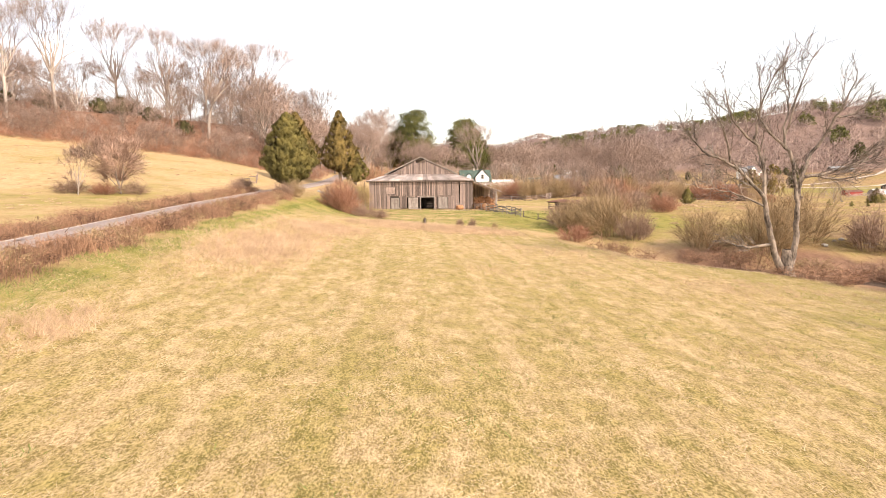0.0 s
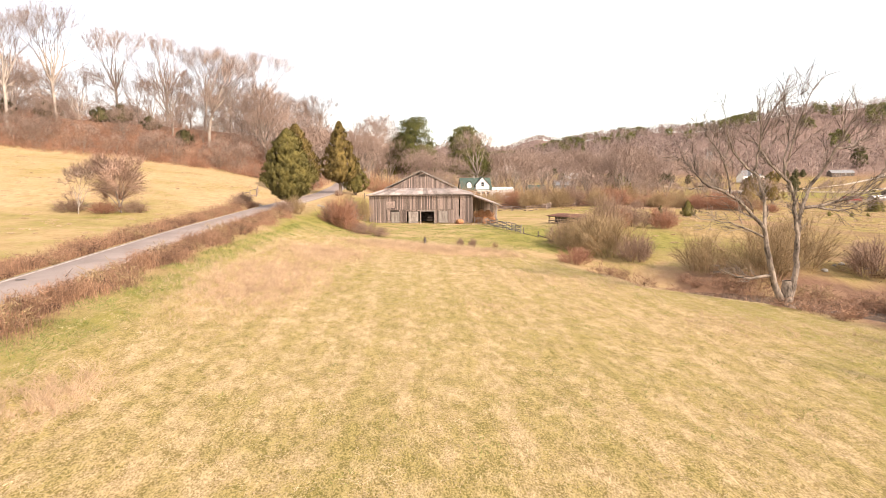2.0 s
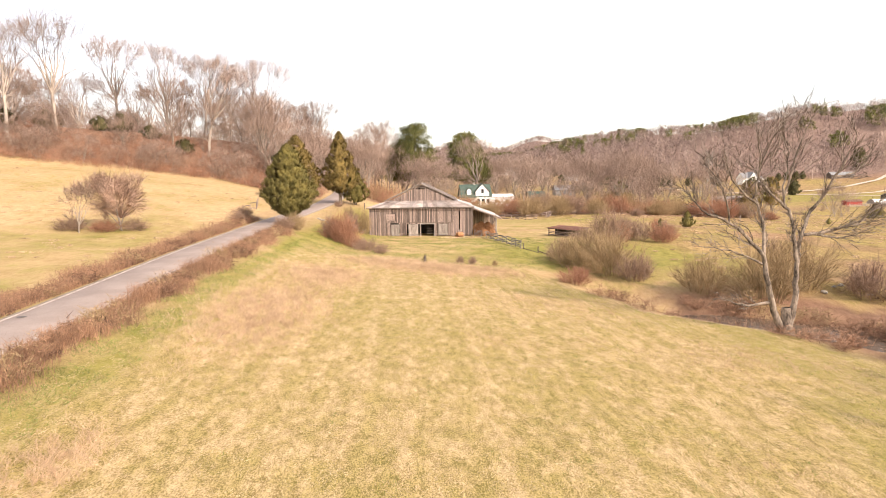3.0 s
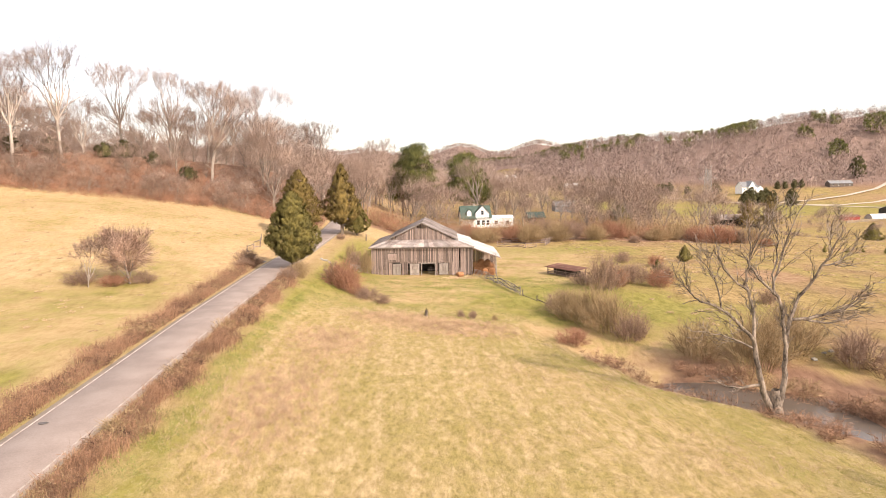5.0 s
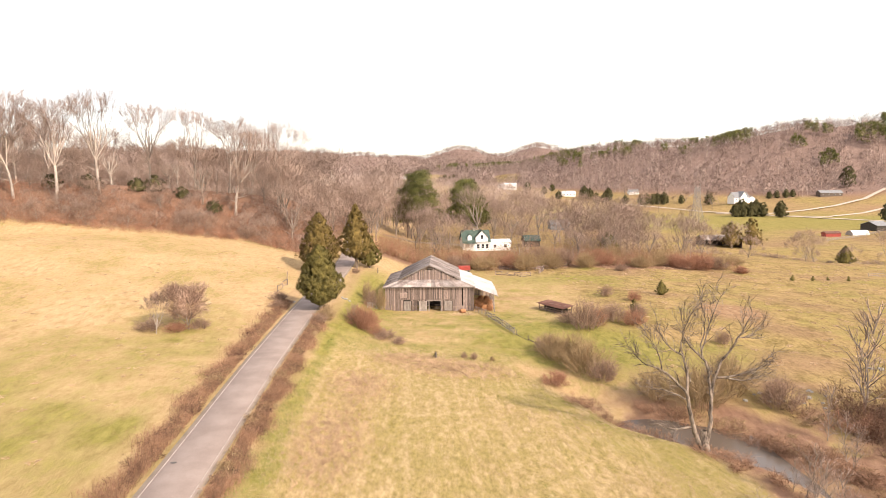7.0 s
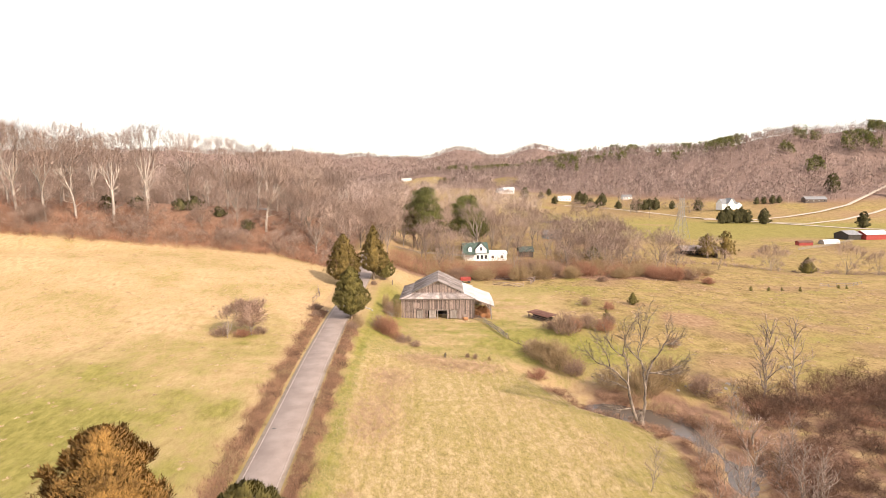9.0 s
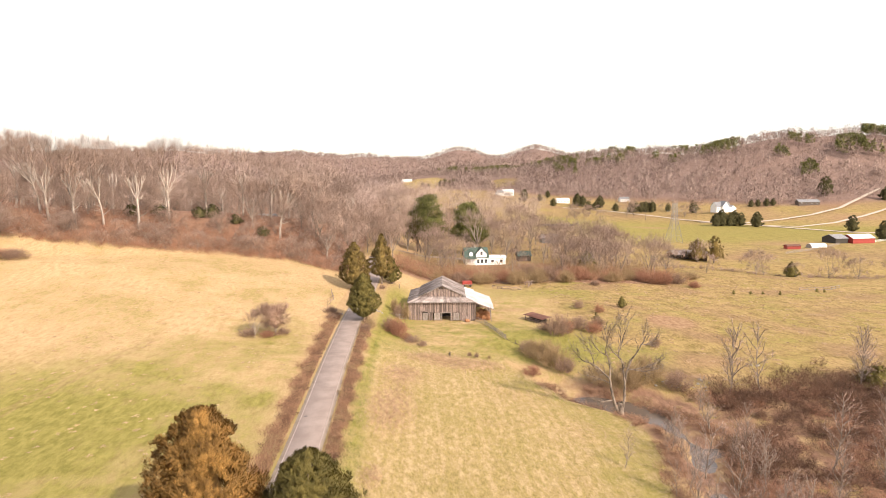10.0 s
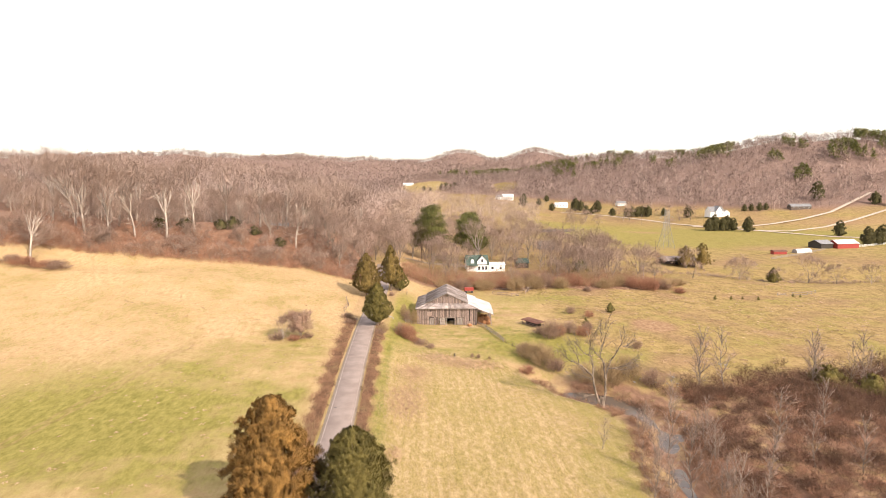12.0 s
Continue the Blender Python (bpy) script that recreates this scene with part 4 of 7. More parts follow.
# the big spreading tree on the creek bank: three leaning stems
def bank_tree():
    rng = np.random.RandomState(31)
    segs = []

    def limb(a, b, r0, r1, bow, level, steps=8):
        """A crooked limb from a to b that sags or arches by bow; gives its nodes."""
        a, b = Vector(a), Vector(b)
        side = (b - a).cross(Vector((0, 1, 0))).normalized()
        p, out, r = a, [], r0
        for k in range(1, steps + 1):
            f = k / steps
            q = a.lerp(b, f) + side * bow * math.sin(math.pi * f) + (Vector(rng.normal(0, (0.008 if r0 > 0.25 else 0.009) * (b - a).length, 3)) if k < steps else Vector())
            r2 = r0 + (r1 - r0) * f
            segs.append((p, q, r, r2, level))
            out.append((p, q, r2, f))
            p, r = q, r2
        if level == 1:
            segs.append((p, p + (p - out[-1][0]).normalized() * r1 * 1.6, r1, 0.015, level))
        return out

    def dress(nodes, length, level, start, per):
        for p, q, r, f in nodes:
            if f < start:
                continue
            d = (q - p).normalized()
            for _ in range(int(per + rng.uniform())):
                a = rng.uniform(0.3, 0.75)
                w = (d * math.cos(a) + perp(rng, d) * math.sin(a) + Vector((0, 0, 0.15))).normalized()
                ln = length * rng.uniform(0.6, 1.35) * (1.25 - 0.6 * f)
                o = p.lerp(q, rng.uniform())
                kids = limb(o, o + w * ln, max(r * 0.42, 0.022), 0.012, rng.normal(0, 0.1) * ln, level, 5 if level < 4 else 2)
                if level < 4:
                    dress(kids, ln * 0.6, level + 1, 0.2, per * 0.7)

    # each limb: where it leaves and ends across the leaning fan (x, z), its thickness at both ends, its bow, how long its side branches are
    west_limbs = (
        (-0.1, -0.3, -2.3, 7.0, 0.34, 0.20, 0.30, 0.0), (-2.3, 6.9, -2.8, 12.0, 0.18, 0.11, -0.3, 1.6), (-2.8, 11.9, -6.6, 16.2, 0.12, 0.03, 0.7, 3.0),
        (-2.3, 6.9, -7.4, 10.7, 0.17, 0.09, -0.5, 2.2), (-7.4, 10.6, -9.2, 12.8, 0.08, 0.02, 0.2, 2.4), (-5.6, 9.8, -8.4, 15.0, 0.10, 0.025, -0.5, 2.8),
        (-1.3, 3.1, -6.2, 3.5, 0.16, 0.03, 0.5, 1.5), (-2.0, 6.0, -8.0, 7.9, 0.10, 0.02, -0.4, 1.8), (-2.8, 11.9, -4.2, 17.8, 0.10, 0.025, -0.5, 2.8),
    )
    east_limbs = (
        (0.1, -0.3, 0.6, 5.8, 0.31, 0.21, -0.25, 0.0), (0.6, 5.7, 2.2, 10.8, 0.20, 0.13, 0.25, 1.4), (2.2, 10.7, 4.4, 17.6, 0.15, 0.03, -0.4, 2.8),
        (0.6, 5.7, -0.2, 11.0, 0.20, 0.13, -0.2, 1.4), (-0.2, 10.9, -2.9, 14.4, 0.12, 0.08, 0.3, 1.8), (-2.8, 14.3, -1.5, 18.6, 0.08, 0.025, 0.3, 2.6),
        (-0.1, 11.6, 1.9, 19.4, 0.12, 0.025, 0.6, 3.0), (-1.0, 12.6, -0.7, 18.8, 0.09, 0.025, -0.4, 2.6), (1.7, 8.6, 7.6, 12.0, 0.15, 0.025, -0.9, 2.6),
        (1.9, 8.2, 6.9, 9.2, 0.12, 0.02, -0.5, 2.2), (3.2, 13.8, 6.8, 15.6, 0.09, 0.02, -0.6, 2.4), (3.6, 10.4, 7.9, 11.0, 0.08, 0.02, -0.4, 2.0),
    )
    joints = []
    for n, (x0, z0, x1, z1, r0, r1, bow, ln) in enumerate(west_limbs + east_limbs):
        deep = (0.0, 0.0) if ln == 0 else (0.12 * x0, 0.25 * (z1 - z0) * math.sin(n * 2.1))
        foot = Vector((x0, deep[0], z0))
        if ln:
            foot = min(joints, key=lambda p: (p - foot).length)
        nodes = limb(foot, (x1, deep[0] + deep[1], z1), r0, r1, bow, 1, 9)
        joints += [q for _, q, _, _ in nodes]
        if ln:
            dress(nodes, ln, 3, 0.12, 1.2)
    segs = [(a, b, max(r0, 0.024), max(r1, 0.018), lv) for a, b, r0, r1, lv in segs]
    wood, crown = wood_and_twigs(segs, 4, 2, 0.9, 0.017, rng, 8)
    flare = tubes([(Vector((0, 0, -0.8)), Vector((0, 0, 0.3)), 0.85, 0.58, 0), (Vector((0, 0, 0.3)), Vector((-0.12, 0, 2.2)), 0.58, 0.36, 0)], 10)
    t = make_tree("bank_tree", "old forked leafless tree leaning from the creek bank", "tree", wood, crown, BARK_MOTTLED, BARK_GREY)
    part("root_flare", tri_mesh("root_flare", *flare, BARK_MOTTLED, True), BARK_MOTTLED, t)
    t.matrix_basis = Matrix.Translation((42.6, -64.3, -3.0)) @ Matrix.Scale(0.94, 4)


bank_tree()

# the pair of small trees with brush in the left field
wood, crown = bare_tree_parts(220, 6.6, 0.10, twigs=5, twig_len=0.5, twig_w=0.022, gens=5, bole=0.2, limbs=5, angle=(0.22, 0.45), open_angle=(0.3, 0.7))
pale_sapling = make_tree("bare_sapling", "small pale leafless tree standing in the pasture", "tree", wood, crown, BARK_PALE, TWIG, "small trees in the pasture")
pale_sapling.matrix_basis = at_land(-33, -35.4, 0.5, 0.95)
wood, crown = bare_tree_parts(221, 6.0, 0.12, twigs=6, twig_len=0.6, twig_w=0.028, gens=6, bole=0.15, limbs=7, angle=(0.22, 0.4), open_angle=(0.3, 0.8))
brng = np.random.RandomState(222)
core = brng.normal(0, 1, (3200, 3))
core[:, 2] = np.abs(core[:, 2]) - 0.25
core /= np.linalg.norm(core, axis=1)[:, None]
dome = [3.3, 3.3, 3.7]
inner = core * dome * brng.uniform(0.25, 0.8, (3200, 1)) + [0, 0, 2.8]
outer = inner + (core * dome * 0.3 + brng.normal(0, 0.3, (3200, 3)))
outer[:, 2] = np.maximum(outer[:, 2], 0.3)
spoke = core[:90] * dome * brng.uniform(0.6, 0.95, (90, 1)) + [0, 0, 2.8]
crown = join(crown, slivers(inner, outer, 0.03, brng), slivers(np.tile([[0, 0, 1.5]], (90, 1)), spoke, 0.07, brng))
brown_sapling = make_tree("bare_sapling", "small round-crowned brown leafless tree in the pasture", "tree", wood, crown, BARK_PALE, TWIG_RUST, "small trees in the pasture")
brown_sapling.matrix_basis = at_land(-29.0, -32.5, 1.5, 1.18)
left_tree = place(KINDS[1], at_land(-134, 20, 0.4, 0.86))
tagged(left_tree, "bare spreading tree in a brushy clump on the hilltop pasture", "tree", "small trees in the pasture")

# ---- evergreens ----
def cedar(x, y, height, radius, count, size, seed, leaf=CEDAR, label="dense dark green cedar tree", group="cedars", **more):
    t = make_conifer("cedar_tree", label, "tree", *conifer_parts(seed, height, radius, int(count * (4.8 if y < -100 else 2.7)), size * (0.52 if y < -100 else 0.56), **more), leaf, group)
    t.matrix_basis = at_land(x, y, seed)
    return t


cedar(-10.6, -16.2, 12.3, 3.9, 7500, 0.55, 1, low=0.1, belly=0.36, top=0.6, label="broad dark green cedar beside the road bend")
cedar(-18.5, 22.5, 15.5, 4.6, 5200, 0.62, 2, low=0.12, belly=0.34, top=0.62, label="tall olive-brown cedar across the road from a pointed one", leaf=CEDAR_BRONZE)
cedar(-11.0, 34.4, 17.0, 4.6, 4400, 0.65, 3, low=0.16, belly=0.3, top=0.85, label="pointed bronze-green cedar with a visible trunk", leaf=CEDAR_BRONZE)
cedar(-7.8, 37.0, 9.0, 3.2, 2600, 0.55, 4, low=0.08, label="smaller round cedar beside a pointed one")
cedar(-13.0, -118.5, 18.0, 5.2, 9000, 0.56, 5, CEDAR_RUST, "large bronze-tinged cedar at the road's edge", low=0.05, belly=0.36, ragged=0.36, top=0.46, plume=0.12)
cedar(-2.6, -119.2, 14.0, 4.5, 7000, 0.52, 6, CEDAR, "large green cedar at the road's edge", low=0.05, belly=0.4, ragged=0.34, top=0.45, plume=0.12)
cedar(66, 20, 3.6, 1.5, 900, 0.35, 7, label="small bushy cedar in the open pasture", low=0.02)
cedar(52.5, -3, 3.2, 1.1, 700, 0.32, 8, label="small cedar among creek brush", low=0.02)
cedar(105, -57, 5.0, 3.6, 900, 0.55, 14, label="low dark evergreen bush on the creek bank", low=0.0, top=0.5)
cedar(98, -52, 5.0, 4.2, 1000, 0.55, 13, label="low dark evergreen bush on the creek bank", low=0.0, top=0.5)
cedar(175, 122, 7.5, 3.6, 1200, 0.7, 9, label="round cedar on a field boundary", low=0.02)
cedar(70, 88, 9.5, 4.0, 1800, 0.7, 10, label="dark olive cedar rising out of the thicket", low=0.02, top=0.7)
cedar(141, 150, 11.5, 4.6, 1000, 0.9, 11, CEDAR_BRONZE, label="ragged olive cedar beside an open pole shed", low=0.12, top=0.55, ragged=0.6)
cedar(150, 150, 14.0, 4.2, 1000, 0.9, 12, CEDAR_BRONZE, label="ragged olive cedar beside an open pole shed", low=0.15, top=0.5, ragged=0.6)
for k, (x, y, s) in enumerate([(117, 54.5, 1.7), (124, 56, 1.5), (129, 57, 1.2), (136, 58, 1.6), (155, 67, 1.6), (158, 67, 1.3)]):
    cedar(x, y, s, s * 0.38, 160, 0.3, 20 + k, label="knee-high cedar seedling in the pasture", group="cedar seedlings", low=0.0)
for k, (x, y, h, w) in enumerate([(-97, 62, 4.5, 3.2), (-84, 66, 4.0, 3.4), (-80, 69, 5.0, 3.6), (-70, 66, 3.6, 2.6), (-58, 60, 4.2, 2.4), (-106, 58, 4.5, 2.6)]):
    cedar(x, y, h, w, 500, 0.6, 70 + k, label="low dark evergreen shrub under the hillside trees", group="evergreen shrubs", leaf=SHADED_GREEN, low=0.0, top=0.5, ragged=0.4)
vrng = np.random.RandomState(91)
for _ in range(30):
    x, y = vrng.uniform(60, 330), vrng.uniform(440, 640)
    if abs(x - 304) > 25 and 90 + 0.1 * y < x < 0.62 * (y + 195):
        tagged(place(KINDS[int(vrng.choice([2, 3, 4]))], at_land(x, y, x, vrng.uniform(0.6, 1.0))), "leafless tree by the valley houses", "tree", "trees of the valley floor").name = "valley_tree"
far_cedar = make_conifer("far_cedar", "dark rounded cedar by the valley farms", "tree", *conifer_parts(30, 12, 4.6, 1500, 0.9, low=0.02, top=0.6), SHADED_GREEN, "valley cedars")
for x, y, s in [(293, 398, 1.15), (262, 412, 1.0), (268, 414, 1.25), (275, 412, 1.05), (281, 416, 1.2), (286, 414, 1.0), (349, 350, 1.1), (326, 278, 1.15), (334, 280, 1.0), (342, 286, 1.2), (220, 540, 0.95), (226, 542, 1.0), (232, 541, 0.9), (238, 543, 1.0), (244, 541, 1.1), (206, 552, 0.8), (184, 560, 0.8), (176, 556, 0.9), (264, 545, 0.75), (283, 520, 1.1), (468, 590, 1.9), (520, 560, 1.3), (536, 548, 1.4), (132, 640, 0.8), (120, 700, 0.8), (150, 690, 0.8), (172, 600, 1.3), (178, 598, 1.1), (196, 585, 1.2), (108, 612, 1.2), (140, 585, 0.8), (2, 1010, 1.1), (10, 1015, 1.2), (18, 1012, 1.0), (26, 1018, 1.1), (-20, 1000, 0.7), (-32, 1020, 0.8), (-90, 960, 1.1), (365, 560, 0.7), (374, 562, 0.7), (383, 560, 0.8), (392, 563, 0.7), (240, 560, 0.8)]:
    place(far_cedar, at_land(x, y, x, s))
remove_thing(far_cedar)


def pine(x, y, height, seed):
    """A tall pine: bare trunk below, clumped crown above."""
    rng = np.random.RandomState(seed)
    cl = []
    for _ in range(120):
        h = rng.uniform(0.34, 1.0)
        a, r = rng.uniform(0, 6.28), rng.uniform(0.1, 1) * height * 0.27 * (1.15 - h) ** 0.5 * 1.4
        n = 80
        c = rng.normal(0, 1, (n, 3)) * [1.15, 1.15, 0.6] + [r * math.cos(a), r * math.sin(a), h * height]
        cl.append(sprays(rng, c, rng.normal(0, 0.4, (n, 3)) + [0, 0, 0.4], 0.6, 4, 0.3))
    t = make_conifer("pine_tree", "tall green pine with a clumped crown and bare lower trunk", "tree", tubes([(Vector((0, 0, -0.3)), Vector((0.2, 0, height * 0.5)), 0.36, 0.24, 0), (Vector((0.2, 0, height * 0.5)), Vector((0, 0, height * 0.97)), 0.24, 0.03, 0)], 7), join(*cl), PINE, "pines behind the barn")
    t.matrix_basis = at_land(x, y, seed)


pine(2.0, 132, 29, 41)
pine(-3.5, 138, 21, 42)
pine(21.0, 132, 26, 43)
pine(24.0, 136, 22, 44)

# ---- brush and weeds ----
BUSH = {}
for k, mat in (("russet", TWIG_RED), ("tan", TWIG_TAN), ("brown", TWIG_BROWN)):
    BUSH[k] = [bush_mesh(300 + i, 4.0, 2.6, 105, 30, 0.022, mat) for i in range(3)]


def bush(x, y, w, h, tone, label, group, seed):
    ob = new("bush", BUSH[tone][seed % 3])
    ob.matrix_basis = Matrix.Translation((x, y, land_z(x, y))) @ Matrix.Rotation(seed * 1.3, 4, "Z") @ Matrix.Diagonal((w / 4.0, w / 4.0, h / 2.6, 1))
    tagged(ob, label, "bush", group)


BARN_BUSHES = [(-1.8, -20, 5.4, 4.2, "russet"), (-1.4, -19.6, 4.6, 3.6, "russet"), (-4.0, -17.0, 3.8, 3.2, "brown"), (0.6, -22.5, 3.0, 1.7, "russet"), (2.4, -24.5, 4.0, 1.7, "brown"), (5.0, -27.5, 2.6, 1.3, "brown"), (-0.9, -0.9, 2.4, 4.4, "tan"), (16, -34, 1.1, 1.0, "brown"), (17.6, -34.6, 1.2, 1.1, "brown"), (20.5, -35, 0.9, 0.8, "tan"), (-3.0, -1, 3.0, 3.4, "brown"), (-4.2, 4, 3.4, 3.8, "tan"), (30, -29, 5.0, 3.0, "brown"), (31.5, -32, 6.0, 4.2, "tan"), (33.5, -35, 7.0, 4.8, "tan"), (35, -38.5, 7.0, 4.6, "tan")]
CREEK_BUSHES = [(36.5, -42, 5.0, 3.0, "brown"), (47, -52, 8.0, 5.6, "tan"), (52, -49, 8.0, 5.0, "tan"), (42, -49, 6.0, 4.0, "tan"), (57, -53, 6.0, 3.6, "brown"), (29, -44, 4.6, 1.8, "russet"), (39.5, -16.4, 6.5, 5.6, "brown"), (42, -13, 6.0, 3.0, "russet"), (46.5, -9, 6.5, 3.2, "brown"), (49.5, -13, 5.0, 2.8, "russet"), (52, -7, 4.0, 3.0, "brown"), (37, -11, 4.0, 2.2, "brown"), (57, 12, 3.5, 2.4, "russet"), (52, 18, 4.0, 2.4, "brown"), (62, -24, 3.0, 2.2, "brown"), (-35, -34, 4.5, 1.7, "brown")]
PASTURE_BUSHES = [(-30.5, -34, 4.0, 1.5, "russet"), (-27.5, -31.5, 3.5, 1.6, "brown"), (-128, 17, 9, 2.4, "russet"), (-122, 16, 9, 2.2, "brown"), (-135, 18, 10, 2.6, "russet"), (-125, 19, 8, 2.0, "brown"), (-140, 19, 9, 2.4, "brown"), (-8.2, -22, 3.0, 2.4, "tan"), (-9.2, -26, 3.2, 2.0, "brown"), (-20.5, -9, 4.0, 1.8, "brown"), (-19.2, -15, 3.0, 1.5, "brown"), (-10, 26, 2.2, 1.4, "brown")]
for k, (x, y, w, h, tone) in enumerate(BARN_BUSHES + CREEK_BUSHES + PASTURE_BUSHES):
    bush(x, y, w, h, tone, "leafless %s brush thicket of thin stems" % {"russet": "reddish", "tan": "tan", "brown": "dull brown"}[tone], "brush clumps", k)

drng = np.random.RandomState(79)
for k, (x, y, w, h, tone) in enumerate([(27, 64, 7, 4.6, "tan"), (33, 66, 8, 5.0, "russet"), (39, 65, 9, 5.4, "tan"), (46, 67, 8.5, 5.0, "tan"), (52, 70, 9, 5.6, "brown"), (58, 66, 8, 4.4, "tan"), (64, 72, 9, 5.2, "russet"), (76, 70, 7, 4.2, "tan"), (96, 70, 8.5, 6.2, "russet"), (91, 74, 7, 4.4, "russet"), (102, 76, 7, 4.0, "brown"), (84, 78, 8, 5.2, "tan"), (15, 62, 7, 4.4, "brown"), (8, 60, 6, 3.6, "tan"), (20, 68, 8, 5.0, "russet"), (44, 74, 9, 6.0, "brown"), (70, 80, 9, 6.0, "tan"), (112, 84, 6, 3.4, "tan"), (106, 66, 5, 2.6, "russet"), (68, 60, 4, 2.2, "brown")]):
    for j in range(2):
        bush(x + drng.normal(0, 1.2), y + drng.normal(0, 1.5), w * drng.uniform(0.75, 1), h * drng.uniform(0.8, 1), tone, "round hazy %s clump of leafless thicket" % {"russet": "reddish", "tan": "tan", "brown": "dull brown"}[tone], "thicket clumps", k * 2 + j)


def brush_belt(name, points, w, h, stems, tone, label, seed):
    """Dense brush that nobody could count, as one mass of stems."""
    rng = np.random.RandomState(seed)
    p = np.array(points)
    n = len(p)
    zs = land(p[:, 0], p[:, 1])
    k = np.repeat(np.arange(n), stems)
    size = rng.uniform(0.45, 1.35, n)[k]
    ang, u = rng.uniform(0, 6.28, len(k)), np.sqrt(rng.uniform(0, 1, len(k)))
    out = np.stack([np.cos(ang) * u, np.sin(ang) * u], 1) * (w / 2 * size)[:, None]
    root = np.column_stack([p[k] + out * 0.5, zs[k] - 0.1])
    tip = np.column_stack([p[k] + out * 1.15, zs[k] + h * size * np.sqrt(np.clip(1 - 0.7 * u**2, 0.05, 1)) * rng.uniform(0.55, 1.1, len(k))])
    bend = (root + tip) / 2 + rng.normal(0, 0.07, root.shape) * [w, w, 0.3 * h]
    twigs = [slivers(root, bend, 0.05, rng), slivers(bend, tip, 0.045, rng)]
    for _ in range(4):
        a = bend + (tip - bend) * rng.uniform(-0.4, 1, (len(k), 1))
        twigs.append(slivers(a, a + ((tip - root) * 0.16 + rng.normal(0, 0.17, a.shape) * [w, w, 0.7 * h]) * rng.uniform(0.5, 1.1, (len(k), 1)), 0.045, rng))
    ob = new(name, tri_mesh(name, *join(*twigs), tone))
    return tagged(ob, label, "brush", kind="stuff")


rng = np.random.RandomState(11)
xs = rng.uniform(-200, -16, 1900)
off = rng.gamma(1.35, 9.0, 1900) - 0.5
edge_points = np.stack([xs, np.interp(xs, EDGE_X, EDGE_Y) + off], 1)
edge_points = edge_points[edge_points[:, 0] < np.interp(edge_points[:, 1], ROAD_Y, ROAD_X) - 4]
brush_belt("wood_edge_brush", edge_points[::2], 4.4, 2.5, 20, TWIG_RED, "russet leafless undergrowth along the foot of the wood", 12)
brush_belt("wood_edge_saplings", edge_points[1::2], 3.6, 3.9, 13, TWIG_BROWN, "grey-brown saplings along the foot of the wood", 13)
xs = rng.uniform(-10, 108, 760)
thick = np.stack([xs, 63 + 0.08 * xs + 5 * waves(xs, xs * 0, 34, 6) + rng.gamma(1.5, 11.0, 760)], 1)
thick = thick[(np.hypot(thick[:, 0] - 27, thick[:, 1] - 104) > 13) & (rng.uniform(0, 1, 760) < soft_step(116, 90, xs) + 0.1)]
thick = thick[(waves(thick[:, 0], thick[:, 1], 17, 61) > -0.1) & (thick[:, 1] > 68 + 0.05 * thick[:, 0])]
thick = thick[(thick[:, 1] < 110) & (np.hypot(thick[:, 0] - 35, thick[:, 1] - 104) > 9)]
brush_belt("thicket_brush", thick[::2], 6.2, 5.2, 34, TWIG_RED, "tall reddish-brown thicket between barn and farmhouse", 14)
brush_belt("thicket_saplings", thick[1::2], 6.4, 6.2, 34, TWIG_TAN, "tall tan thicket between barn and farmhouse", 15)
cx_, cy_ = rng.uniform(40, 130, 1300), rng.uniform(-125, -56, 1300)
keep = creek_off(cx_, cy_) > 4.5 - 1.5 * soft_step(-66, -80, cy_) + 9.0 * soft_step(-80, -70, cy_) + 2.5 * rng.uniform(0, 1, 1300)
brush_belt("creek_brush", np.stack([cx_, cy_], 1)[keep][np.arange(keep.sum()) % 3 > 0], 4.6, 2.8, 44, BRAMBLE, "tangled dark brown brush in the creek bottom", 16)
brush_belt("creek_brush", np.stack([cx_, cy_], 1)[keep][::3], 4.4, 2.5, 36, TWIG_RED, "tangled russet brush in the creek bottom", 36)
dx_, dy_ = rng.uniform(46, 66, 60), rng.uniform(-76, -50, 60)
dry = creek_off(dx_, dy_) > 4.5
brush_belt("flat_weeds", np.stack([dx_, dy_], 1)[dry], 2.4, 0.9, 26, TWIG_TAN, "tan dead weeds on the creek flat", 37)
by = rng.uniform(-120, -50, 460)
side = rng.choice([-1, 1, 1], 460)
bank = np.stack([np.interp(by, CREEK_Y, CREEK_X) + side * rng.uniform(3.2, 7.2, 460), by], 1)
brush_belt("bank_weeds", bank, 2.2, 1.3, 22, WEED, "dead brown weeds along the creek bank", 17)
bx = rng.uniform(62, 150, 260)
bank_line = np.stack([bx, -57 + 0.33 * (bx - 62) + rng.normal(0, 3.5, 260) - rng.gamma(1.0, 5.0, 260)], 1)
brush_belt("far_bank_brush", bank_line, 4.2, 3.0, 44, BRAMBLE, "brown brush along the far bank of the creek", 18)
dark = np.stack([rng.uniform(84, 128, 150), rng.uniform(-74, -50, 150)], 1)
brush_belt("dark_bank_brush", dark, 4.4, 3.2, 46, BRAMBLE, "dark tangled brush behind the creek bottom trees", 38)
fx = rng.uniform(110, 300, 160)
brush_belt("field_line_brush", np.stack([fx, 121 + 0.02 * fx + rng.normal(0, 1.5, 160)], 1), 3.4, 2.0, 24, TWIG, "low brush along a field ditch", 19)


